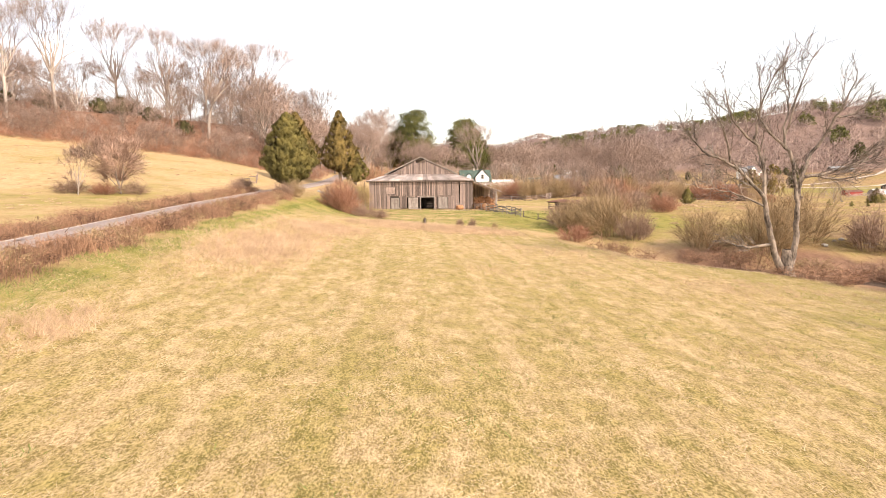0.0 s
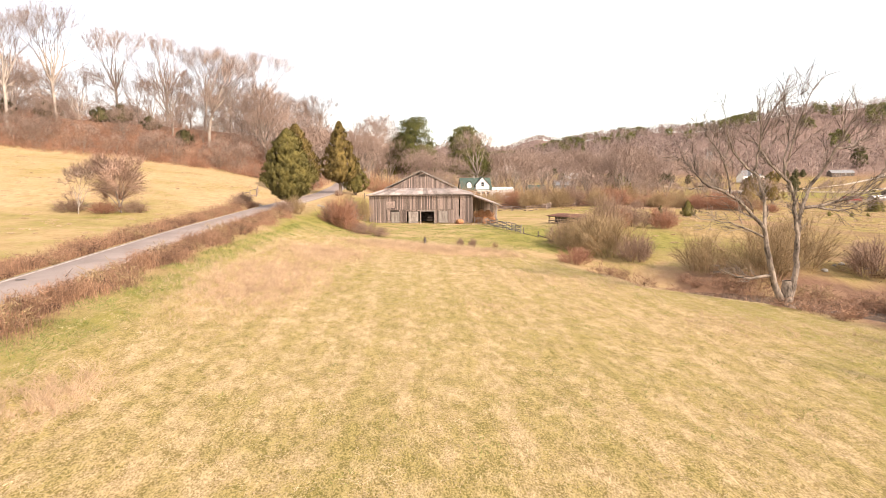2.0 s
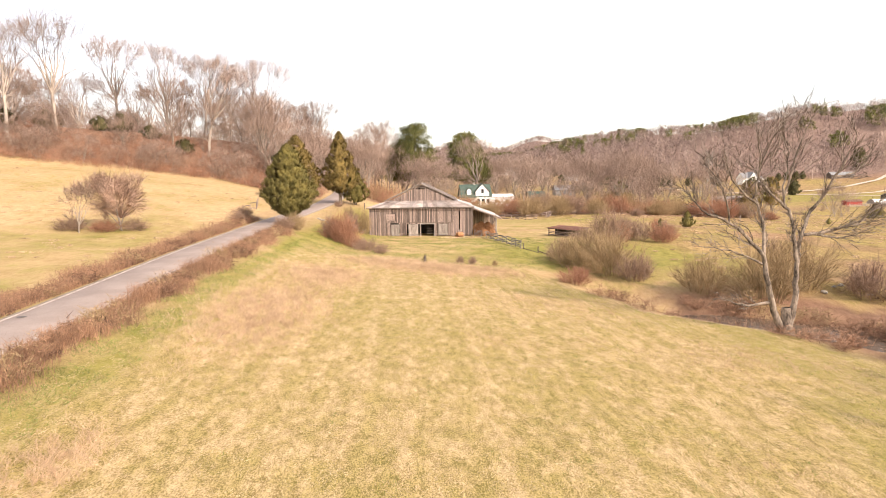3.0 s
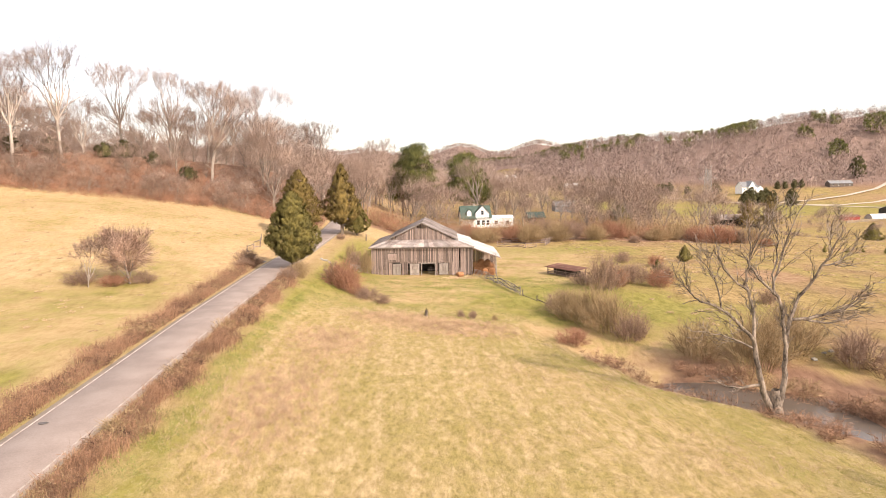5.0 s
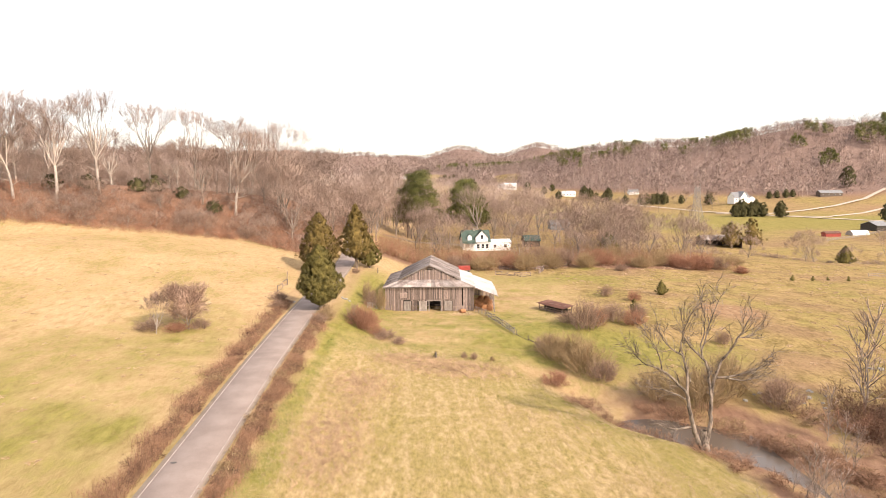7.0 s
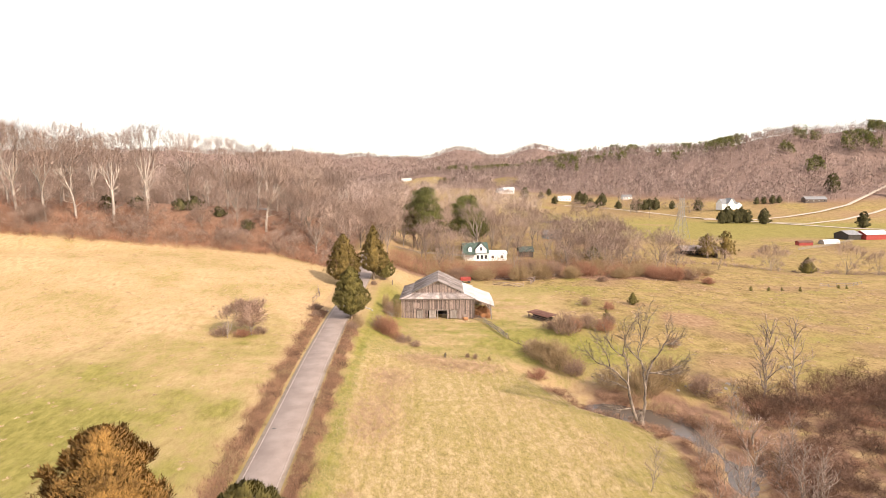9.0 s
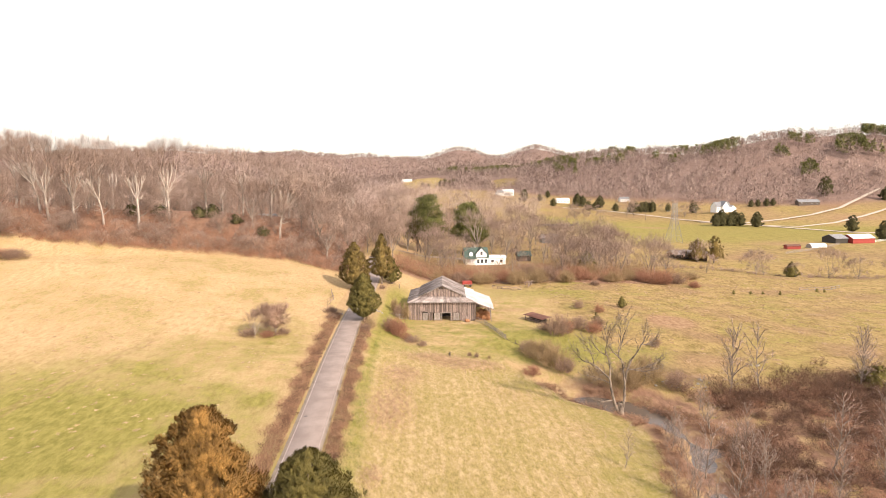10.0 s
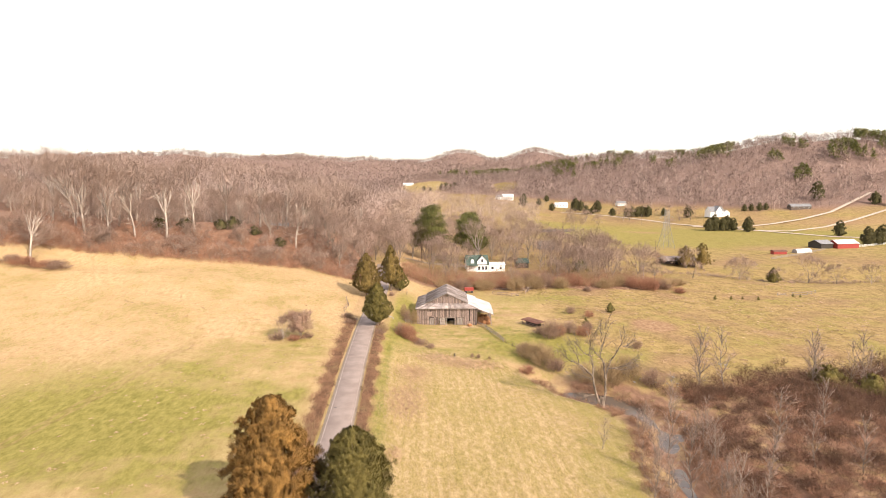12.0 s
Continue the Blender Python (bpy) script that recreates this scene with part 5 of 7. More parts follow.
def stalks(name, x, y, h, w, lean, tone, label, category, seed, leaves=0):
    """Standing stems rooted on the land."""
    rng = np.random.RandomState(seed)
    z = land(x, y)
    root = np.stack([x, y, z - 0.03], 1)
    tip = root + np.stack([rng.normal(0, lean, len(x)) * h, rng.normal(0, lean, len(x)) * h, h], 1)
    out = [slivers(root, tip, w, rng)]
    for _ in range(leaves):
        a = root + (tip - root) * rng.uniform(0.2, 0.95, (len(x), 1))
        out.append(slivers(a, a + rng.normal(0, 0.22, a.shape) * h[:, None] + [0, 0, 0.05], w * 0.9, rng))
    return tagged(new(name, tri_mesh(name, *join(*out), tone)), label, category, kind="stuff")


rng = np.random.RandomState(21)
def hedge(name, lo, hi, near, wide, count, seed):
    y = rng.uniform(lo, hi, count)
    lump = 0.6 + 0.4 * np.sin(y * 0.9 + seed) * np.sin(y * 0.37) + 0.25 * np.sin(y * 2.3)
    d = near + np.abs(rng.normal(0.42, 0.27, count)) * wide * (0.65 + 0.5 * np.sin(y * 0.31 + seed) ** 2)
    x = smooth_line(y, ROAD_Y, ROAD_X) + d * (1 if near > 0 else 1)
    h = (0.55 + 0.65 * np.clip(lump, 0, 1.2)) * rng.uniform(0.5, 1.15, count)
    stalks(name, x, y, h, 0.03, 0.22, WEED, "roadside hedge of dead brown weeds and brambles", "weeds", seed, 2)


hedge("roadside_weeds", -150, -21, 3.3, 2.5, 34000, 1)
hedge("roadside_weeds", -150, -9, -3.3, -3.6, 30000, 2)

vy = rng.uniform(-150, -14, 330)
verge_side = rng.choice([-1, 1], 330)
verge_points = np.stack([smooth_line(vy, ROAD_Y, ROAD_X) + verge_side * (3.6 + np.abs(rng.normal(0.3, 0.8, 330)).clip(0, 2.2)), vy], 1)
verge_points = verge_points[waves(verge_points[:, 0] * 0, verge_points[:, 1], 13, 71) > -0.35]
brush_belt("roadside_brambles", verge_points[::2], 1.9, 1.0, 26, BRAMBLE, "dark tangled brambles in the roadside hedge", 26)
brush_belt("roadside_dead_stems", verge_points[1::2], 1.9, 1.25, 26, TWIG_TAN, "tan dead stems standing in the roadside hedge", 27)

# tall dry grass in the field, then the short cropped straw
def grass_patch(name, boxes, count, h, tone, label, seed, w=0.03, lean=0.45):
    rng = np.random.RandomState(seed)
    x, y = [], []
    area = [(a[1] - a[0]) * (a[3] - a[2]) for a in boxes]
    for (x0, x1, y0, y1), share in zip(boxes, np.array(area) / sum(area)):
        n = int(count * share)
        u, v = rng.normal(0, 0.5, n), rng.normal(0, 0.5, n)
        x.append((x0 + x1) / 2 + u * (x1 - x0) / 2 + 0.5 * waves(v * 30, u * 30, 9, seed))
        y.append((y0 + y1) / 2 + v * (y1 - y0) / 2)
    x, y = np.concatenate(x), np.concatenate(y)
    keep = (waves(x, y, 1.7, seed) > -0.25) & (creek_off(x, y) < -6)
    x, y = x[keep], y[keep]
    stalks(name, x, y, h * rng.uniform(0.5, 1.1, len(x)), w, lean, tone, label, "grass", seed)


mx, my = rng.uniform(44, 170, 700), rng.uniform(-48, 100, 700)
keep = (creek_off(mx, my) > 9) & (my > -50 + 0.33 * (mx - 62)) & (my < 60 + 0.25 * mx)
brush_belt("meadow_tufts", np.stack([mx, my], 1)[keep], 1.3, 0.35, 26, STRAW_PINK, "tufts of dead grass scattered over the meadow", 24)
lx, ly = rng.uniform(-95, -20, 420), rng.uniform(-110, 30, 420)
keep = (lx < np.interp(ly, ROAD_Y, ROAD_X) - 8) & (beyond_edge(lx, ly) < -3)
brush_belt("pasture_tufts", np.stack([lx, ly], 1)[keep], 1.0, 0.22, 16, STRAW_PINK, "low tufts of dead grass in the hillside pasture", 25)
grass_patch("tall_grass", [(-3.5, 5, -82, -58), (-3, 6, -58, -44), (0, 15, -40, -32.5), (6, 24, -45, -36), (-1, 2, -99, -92)], 105000, 0.52, STRAW_PINK, "tall bent pinkish dry grass in the field", 31, 0.017, 0.6)
grass_patch("tall_grass", [(14, 21, -76, -70), (25, 30, -93, -90), (22, 26, -73, -71), (14, 40, -66, -50), (26, 44, -82, -68)], 20000, 0.32, STRAW_PINK, "tufts of bent dry grass in the field", 32, 0.017, 0.6)


def field_grass(name, x0, x1, y0, y1, count, h, w, seed):
    rng = np.random.RandomState(seed)
    x = rng.uniform(x0, x1, count)
    y = y0 + (y1 - y0) * rng.uniform(0, 1, count) ** 1.5
    d = x - smooth_line(y, ROAD_Y, ROAD_X)
    keep = (d > 6.5) & (creek_off(x, y) < -5) & (1.1 * waves(x, y, 1.6, seed) + 0.3 * swaths(x, y) + rng.normal(0, 0.35, count) > 0.0)
    x, y = x[keep], y[keep]
    stalks(name, x, y, h * rng.uniform(0.3, 1.3, len(x)), w, 1.9, STRAW, "short dry straw left by mowing", "grass", seed)


field_grass("field_straw", -8, 48, -110, -45, 760000, 0.11, 0.013, 41)


def green_blades(name, count, x0, x1, y0, y1, seed, keep_at, label):
    rng = np.random.RandomState(seed)
    x, y = rng.uniform(x0, x1, count), rng.uniform(y0, y1, count)
    keep = keep_at(x, y)
    x, y = x[keep], y[keep]
    stalks(name, x, y, 0.17 * rng.uniform(0.5, 1.2, len(x)), 0.03, 0.7, GRASS, label, "grass", seed)


def strip(x, y):
    d = x - smooth_line(y, ROAD_Y, ROAD_X)
    return (d > 4.8) & (d < 8.2 + 1.5 * waves(x, y, 6, 83)) & (waves(x, y, 5, 81) + 0.5 * waves(x, y, 1.6, 82) > -0.2)


green_blades("green_grass", 90000, -6, 6, -112, -30, 81, strip, "fresh green grass along the roadside hedge")
green_blades("green_grass", 60000, -6, 46, -110, -45, 84, lambda x, y: (waves(x, y, 7, 85) + 0.8 * waves(x * 2.5, y * 0.3, 6, 86) > 0.75) & (creek_off(x, y) < -4.5) & (x - smooth_line(y, ROAD_Y, ROAD_X) > 7), "green grass showing through the mown straw")
green_blades("green_grass", 70000, -6, 42, -37, 2, 87, lambda x, y: (waves(x, y, 6, 88) > -0.1) & ((y < -1) | (x < -1)) & (x - smooth_line(y, ROAD_Y, ROAD_X) > 4.5), "fresh green grass in the barnyard")


# ---- the old barn ----
SHEET_OLD, SHEET_NEW, SHEET_RUST = ROOF_OLD, ROOF_NEW, RUST


def sheet_mesh(t0, t1, e1, e0, material, ribs=3):
    """A ribbed roof sheet between two points of the ridge and two of the eave."""
    up = (t1 - t0 + e1 - e0).cross((t0 + t1) - (e0 + e1)).normalized()
    if up.z < 0:
        up = -up
    n = ribs * 4
    v = []
    for dz in (0.0, -0.015):
        for a, b in ((e0, e1), (t0, t1)):
            for k in range(n + 1):
                v.append((a.lerp(b, k / n) + up * (dz + (0.025 if k % 4 == 0 else 0.0)))[:])
    a, w = np.arange(n), n + 1
    q = np.concatenate([np.stack([a, a + 1, a + w + 1, a + w], 1), np.stack([a + 2 * w, a + 3 * w, a + 3 * w + 1, a + 2 * w + 1], 1), np.stack([a, a + 2 * w, a + 2 * w + 1, a + 1], 1)])
    return tri_mesh("roof_sheet", v, q, material)


def roof_slope(parent, a, b, c, d, step, material, seed, jitter=0.03):
    """Sheets over the quad: a to b along the top, d to c along the eave."""
    rng = np.random.RandomState(seed)
    a, b, c, d = Vector(a), Vector(b), Vector(c), Vector(d)
    n = max(1, round(((b - a).length + (c - d).length) / 2 / step))
    for k in range(n):
        f0, f1 = k / n - 0.01 / n, (k + 1) / n + 0.03 / n
        lift = Vector((0, 0, 0.006 * (k % 2) + rng.uniform(0, 0.012)))
        t0, t1, e0, e1 = a.lerp(b, f0) + lift, a.lerp(b, f1) + lift, d.lerp(c, f0) + lift, d.lerp(c, f1) + lift
        slip = ((e0 + e1) - (t0 + t1)).normalized() * rng.uniform(-jitter, jitter)
        part("roof_sheet", sheet_mesh(t0, t1, e1 + slip, e0 + slip, material), material, parent)


def board_wall(parent, p0, p1, low, high, seed, width=0.2, material=BOARD, skip=(), gap=0.034, sag=0.26):
    """Upright boards from p0 to p1; low and high give the heights at a distance along; skip lists openings (from, to, z0, z1)."""
    rng = np.random.RandomState(seed)
    p0, p1 = Vector(p0), Vector(p1)
    total, along = (p1 - p0).length, (p1 - p0).normalized()
    out = Vector((along.y, -along.x, 0))
    s = 0.0
    while s < total - 0.05:
        w = min(width * rng.uniform(0.75, 1.25), total - s)
        mid = s + w / 2
        spans = [(low(mid) + rng.uniform(-0.02, sag), high(mid) - rng.uniform(0, 0.10))]
        for f, t, z0, z1 in skip:
            if f < mid < t:
                spans = [q for a, b in spans for q in ((a, min(b, z0)), (max(a, z1), b)) if q[1] - q[0] > 0.08]
        for a, b in spans:
            base = p0 + along * mid + out * rng.uniform(0, 0.025)
            part("board", unit_box(material), None, parent, "", Matrix.Translation(base + Vector((0, 0, (a + b) / 2))) @ Matrix.Rotation(math.atan2(along.y, along.x), 4, "Z") @ Matrix.Rotation(rng.normal(0, 0.006), 4, "Y") @ Matrix.Diagonal((w - gap, 0.03, b - a, 1)))
        s += w


def old_barn():
    g = -0.3
    barn = thing("old_barn", Matrix(), "weathered grey wooden barn with a rusting tin roof", "barn")
    front = part("front_wall", box_bm((0.12, 0.14, 5.2), (0.05, 0.12, 2.4)), BOARD_DARK, barn)
    skips = [(9.5, 11.9, -1, 2.1), (9.05, 9.3, -1, 2.2), (6.85, 7.05, -1, 2.2), (16.45, 16.75, 0.9, 5.0), (3.1, 4.85, 2.75, 4.1), (4.0, 5.6, -1, 2.15), (7.1, 9.05, -1, 2.15), (12.6, 14.5, -1, 2.15), (3.2, 15.4, 2.36, 2.46), (10.9, 11.05, 2.5, 2.95), (4.1, 5.5, 2.2, 2.36)]
    board_wall(front, (0, 0, 0), (19, 0, 0), lambda s: g + 0.15, lambda s: 5.0, 1, skip=skips)
    for a, b in (((0, 0.09, 2.42), (19, 0.09, 2.42)), ((0, 0.09, 4.9), (19, 0.09, 4.9)), ((3.2, 0.0, 2.41), (15.4, 0.0, 2.41))):
        piece("girt", BOARD_DARK, front, a, b, 0.1)
    # doors and hatch, faded pale
    for x0, x1, z0, z1, name in ((4.05, 5.55, 0.0, 2.1, "stall_door"), (7.2, 9.0, 0.0, 2.1, "stall_door"), (12.7, 14.4, 0.0, 2.1, "stall_door"), (3.15, 4.8, 2.8, 4.05, "loft_hatch")):
        mat = BOARD_PALE if name == "stall_door" else BOARD
        door = part(name, box_bm((x1 - x0, 0.05, z1 - z0), ((x0 + x1) / 2, -0.03, (z0 + z1) / 2), 0.008), mat, front, "faded whitewashed plank door" if mat is BOARD_PALE else "loose weathered plank hatch")
        for zz in (z0 + 0.25, z1 - 0.25):
            piece("batten", mat, door, (x0 + 0.05, -0.07, zz), (x1 - 0.05, -0.07, zz), 0.03, 0.16)
        if mat is BOARD_PALE:
            cx = (x0 + x1) / 2
            for a, b in (((cx - 0.4, -0.075, 1.05), (cx + 0.4, -0.075, 1.05)), ((cx - 0.4, -0.075, 1.65), (cx + 0.4, -0.075, 1.65)), ((cx - 0.4, -0.075, 1.05), (cx - 0.4, -0.075, 1.65)), ((cx + 0.4, -0.075, 1.05), (cx + 0.4, -0.075, 1.65))):
                piece("panel_trim", BOARD, door, a, b, 0.02, 0.05)
    for x in (9.4, 12.0):
        piece("door_post", BOARD_PALE, front, (x, -0.02, -0.2), (x, -0.02, 2.25), 0.16, 0.18)
    piece("lintel", BOARD_PALE, front, (9.3, -0.03, 2.2), (12.1, -0.03, 2.2), 0.14, 0.2)
    for k in range(4):
        piece("bar", BOARD_DARK, front, (10.6, 0.4, 0.35 + 0.3 * k), (11.85, 0.4, 0.3 + 0.3 * k), 0.05)
    for k in range(5):
        piece("slat", BOARD_PALE, front, (16.35, 0.02, 0.2 + 0.22 * k), (16.95, 0.02, 0.2 + 0.22 * k), 0.03, 0.09)
    # side and rear walls
    west = part("side_wall", box_bm((0.12, 19.6, 0.12), (0.06, 10, 4.85)), BOARD_DARK, barn)
    board_wall(west, (0, 20, 0), (0, 0.1, 0), lambda s: g + 0.1, lambda s: 5.0, 2)
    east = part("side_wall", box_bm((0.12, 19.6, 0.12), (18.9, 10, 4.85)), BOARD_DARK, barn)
    # darker than the other walls: the lean-to's shade is put into these boards
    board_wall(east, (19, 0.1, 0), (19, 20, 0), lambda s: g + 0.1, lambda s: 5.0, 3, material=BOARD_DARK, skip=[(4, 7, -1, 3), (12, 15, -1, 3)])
    back = part("rear_wall", box_bm((18.8, 0.12, 0.12), (9.5, 19.9, 4.85)), BOARD_DARK, barn)
    board_wall(back, (19, 20, 0), (0, 20, 0), lambda s: g + 0.1, lambda s: 5.0 + max(0, min(1.0, (9.5 - abs(s - 9.5)) * 0.3)), 4, width=0.4)
    # inner stall wall added behind the doorway, near-black in place of interior shade
    inner = part("stall_partition", box_bm((18.4, 0.08, 4.4), (9.5, 6.0, 2.0)), DARK, barn)
    # gable above the front skirt
    gable = part("gable_wall", box_bm((12.6, 0.1, 0.12), (9.5, 2.65, 6.35)), BOARD_DARK, barn)
    board_wall(gable, (3.2, 2.5, 0), (15.8, 2.5, 0), lambda s: 6.1, lambda s: 6.25 + (6.3 - abs(s - 6.3)) * 0.5, 5, skip=[(5.5, 7.1, 8.5, 9.1)])
    piece("loft_beam", BOARD_DARK, gable, (8.7, 2.46, 8.8), (10.3, 2.46, 8.8), 0.05, 0.1)
    board_wall(gable, (15.8, 19.9, 0), (3.2, 19.9, 0), lambda s: 5.8, lambda s: 6.25 + (6.3 - abs(s - 6.3)) * 0.5, 6, width=0.4)
    # roofs
    roof = part("roof", box_bm((0.16, 18.6, 0.12), (9.5, 11, 9.5)), BOARD_DARK, barn)
    roof_slope(roof, (9.5, 2.25, 9.62), (9.5, 20.4, 9.62), (2.7, 20.4, 6.42), (2.7, 2.25, 6.42), 0.85, SHEET_OLD, 1, 0.02)
    roof_slope(roof, (9.5, 20.4, 9.62), (9.5, 2.25, 9.62), (16.3, 2.25, 6.42), (16.3, 20.4, 6.42), 0.85, SHEET_OLD, 2, 0.02)
    for s in (-1, 1):
        piece("barge_board", BOARD_PALE, roof, (9.5, 2.27, 9.55), (9.5 + s * 6.85, 2.27, 6.33), 0.05, 0.18)
    lower = part("lower_roof", box_bm((18.6, 0.1, 0.1), (9.5, 0.1, 5.05)), BOARD_DARK, barn)
    roof_slope(lower, (3.2, 2.55, 6.38), (15.8, 2.55, 6.38), (19.3, -0.5, 5.22), (-0.5, -0.5, 5.22), 0.85, SHEET_OLD, 3, 0.03)
    roof_slope(lower, (3.4, 20.3, 6.3), (3.4, 2.4, 6.3), (-0.5, -0.5, 5.14), (-0.5, 20.3, 5.14), 0.9, SHEET_OLD, 4)
    roof_slope(lower, (15.6, 2.4, 6.3), (15.6, 20.3, 6.3), (19.4, 20.3, 5.14), (19.4, -0.5, 5.14), 0.9, SHEET_NEW, 5)
    for s in ((-0.45, -0.56, 5.07, 19.25, -0.56, 5.07),):
        piece("fascia", BOARD_DARK, lower, s[:3], s[3:], 0.05, 0.14)
    # open hay shed against the right side
    shed = part("lean_to", box_bm((0.14, 18.5, 0.14), (23.4, 10, 2.95)), BOARD_DARK, barn, "open lean-to hay shed with a bright tin roof")
    roof_slope(shed, (18.9, 0.3, 5.05), (18.9, 19.6, 5.05), (24.3, 19.6, 3.05), (24.3, 0.3, 3.05), 0.9, SHEET_NEW, 6, 0.26)
    for k in range(7):
        y = 0.4 + 3.1 * k
        gz = land_z(23.5, y)
        piece("post", BOARD_PALE if k == 0 else BOARD, shed, (23.5, y, gz - 0.2), (23.35, y, 3.1), 0.18)
        piece("rafter", BOARD, shed, (19.0, y, 4.9), (24.4, y, 2.92), 0.07, 0.14)
    for k in range(5):
        piece("brace", BOARD, shed, (23.4, 0.45, 2.2 + 0.1 * k), (21.6 + 0.4 * k, 0.4, 3.2 + 0.2 * k), 0.06)
    back_boards = part("shed_rear_wall", box_bm((4.4, 0.1, 0.12), (21.2, 19.4, 2.8)), BOARD_DARK, barn)
    board_wall(back_boards, (23.5, 19.5, 0), (19.1, 19.5, 0), lambda s: -0.8, lambda s: 3.1 + s * 0.38, 7, width=0.35)
    return barn


old_barn()


def hay_bale_mesh(seed):
    rng = np.random.RandomState(seed)
    n, rings = 18, ((-0.6, 0.50), (-0.58, 0.62), (-0.3, 0.66), (0, 0.665), (0.3, 0.66), (0.58, 0.62), (0.6, 0.50))
    a = np.arange(n) * 2 * np.pi / n
    v = [np.stack([np.full(n, x), r * np.cos(a) * (1 + rng.normal(0, 0.015, n)), r * np.sin(a) * (1 + rng.normal(0, 0.015, n)) - 0.02 * (np.sin(a) < -0.8)], 1) for x, r in rings]
    v.append(np.array([[-0.57, 0, 0], [0.57, 0, 0]]))
    q = []
    for k in range(len(rings) - 1):
        for i in range(n):
            j = (i + 1) % n
            q += [(k * n + i, k * n + j, (k + 1) * n + j), (k * n + i, (k + 1) * n + j, (k + 1) * n + i)]
    c0, c1, last = len(rings) * n, len(rings) * n + 1, (len(rings) - 1) * n
    for i in range(n):
        j = (i + 1) % n
        q += [(c0, j, i), (c1, last + i, last + j)]
    return tri_mesh("hay_bale", np.concatenate(v), q, HAY, True)


BALES = [hay_bale_mesh(k) for k in range(3)]
k = 0
for x, y, z, a in [(20.0, 4.0, 0, 1.5), (21.4, 3.7, 0, 1.7), (22.7, 3.9, 0, 1.35), (20.7, 4.4, 1.12, 1.6), (22.1, 4.2, 1.12, 1.45), (20.2, 6.0, 0, 1.6), (21.6, 6.0, 0, 1.5), (22.8, 6.1, 0, 1.6), (20.9, 6.2, 1.15, 1.5), (22.2, 6.3, 1.15, 1.6), (21.3, 2.1, 0, 1.85), (22.7, 2.4, 0, 1.3), (20.3, 8.1, 0, 1.5), (21.7, 8.0, 0, 1.6), (22.9, 8.1, 0, 1.5)]:
    ob = tagged(new("hay_bale", BALES[k % 3]), "round rust-brown hay bale stacked in the open shed", "hay bale", "hay bales")
    ob.matrix_basis = Matrix.Translation((x, y, land_z(x, y) + 0.62 + z)) @ Matrix.Rotation(a, 4, "Z")
    k += 1
hrng = np.random.RandomState(63)
hx_, hy_ = hrng.uniform(19.3, 23.2, 2600), hrng.uniform(1.2, 5.0, 2600)
hroot = np.stack([hx_, hy_, land(hx_, hy_) + 2.2 * hrng.uniform(0, 1, 2600) ** 1.2], 1)
tagged(new("loose_hay", tri_mesh("loose_hay", *slivers(hroot, hroot + hrng.normal(0, 0.28, hroot.shape) * [1, 1, 0.6] - [0, 0.15, 0.05], 0.06, hrng), HAY)), "loose rust-brown hay hanging from the stacked bales", "hay", kind="stuff")
ob = tagged(new("hay_bale", BALES[1]), "broken hay bale lying on spilled straw before the barn", "hay bale", "hay bales")
ob.matrix_basis = Matrix.Translation((16.6, -1.6, land_z(16.6, -1.6) + 0.42)) @ Matrix.Rotation(0.4, 4, "Z") @ Matrix.Diagonal((0.9, 0.9, 0.7, 1))
grass_patch("spilled_straw", [(13.6, 19.2, -4.2, -0.8)], 7000, 0.12, STRAW, "pale spilled straw on the ground before the barn", 55, 0.05, 1.2)


# ---- fences and gates ----
def board_fence(points, rails, height, label, material, seed, post_gap=2.4, sag=0.12, group="farm fences"):
    rng = np.random.RandomState(seed)
    f = thing("fence", Matrix(), label, "fence", group)
    for (x0, y0), (x1, y1) in zip(points, points[1:]):
        n = max(1, round(math.hypot(x1 - x0, y1 - y0) / post_gap))
        spots = [(x0 + (x1 - x0) * k / n, y0 + (y1 - y0) * k / n) for k in range(n + 1)]
        for x, y in spots:
            z = land_z(x, y)
            piece("post", material, f, (x, y, z - 0.2), (x + rng.normal(0, 0.05), y, z + height * rng.uniform(0.95, 1.15)), 0.13)
        for (ax, ay), (bx, by) in zip(spots, spots[1:]):
            for r in range(rails):
                h = height * (0.18 + 0.78 * r / max(1, rails - 1))
                piece("rail", material, f, (ax, ay, land_z(ax, ay) + h + rng.normal(0, sag)), (bx, by, land_z(bx, by) + h + rng.normal(0, sag)), 0.04, 0.14)
    return f


board_fence([(21.3, -3.6), (25.6, -19.6)], 5, 1.25, "sagging grey plank fence running down from the barn", BOARD_PALE, 1, 2.0)
board_fence([(26, -19.8), (29.5, -26.5)], 1, 0.9, "thin old fence posts below the barn", BOARD_DARK, 2, 3.5)
board_fence([(30, 66), (41, 62), (52, 69)], 3, 1.2, "grey rail fence behind the barnyard", BOARD, 3, 3.2)
board_fence([(28, 56), (35, 50), (38, 51)], 3, 1.1, "broken grey rail fence in the barnyard", BOARD, 4, 2.4)
board_fence([(41, 55), (43.5, 62)], 4, 1.5, "leaning pole gate frame in the barnyard", BOARD, 5, 2.0)
board_fence([(-22.5, -2), (-22.2, 5), (-24, 12)], 2, 1.2, "grey fence posts beside the pasture entrance", BOARD, 6, 3.0)
board_fence([(214, 200), (250, 226), (276, 248)], 4, 1.4, "pale board fence round the farmyard", BOARD_PALE, 7, 6.0, 0.02)
board_fence([(296, 258), (345, 284), (380, 290)], 4, 1.5, "white board fence along the red barn's field", WHITE, 17, 6.0, 0.02)
board_fence([(150, 70), (165, 74), (172, 80)], 2, 1.1, "pale rail fence in the far pasture", BOARD_PALE, 8, 4.0)


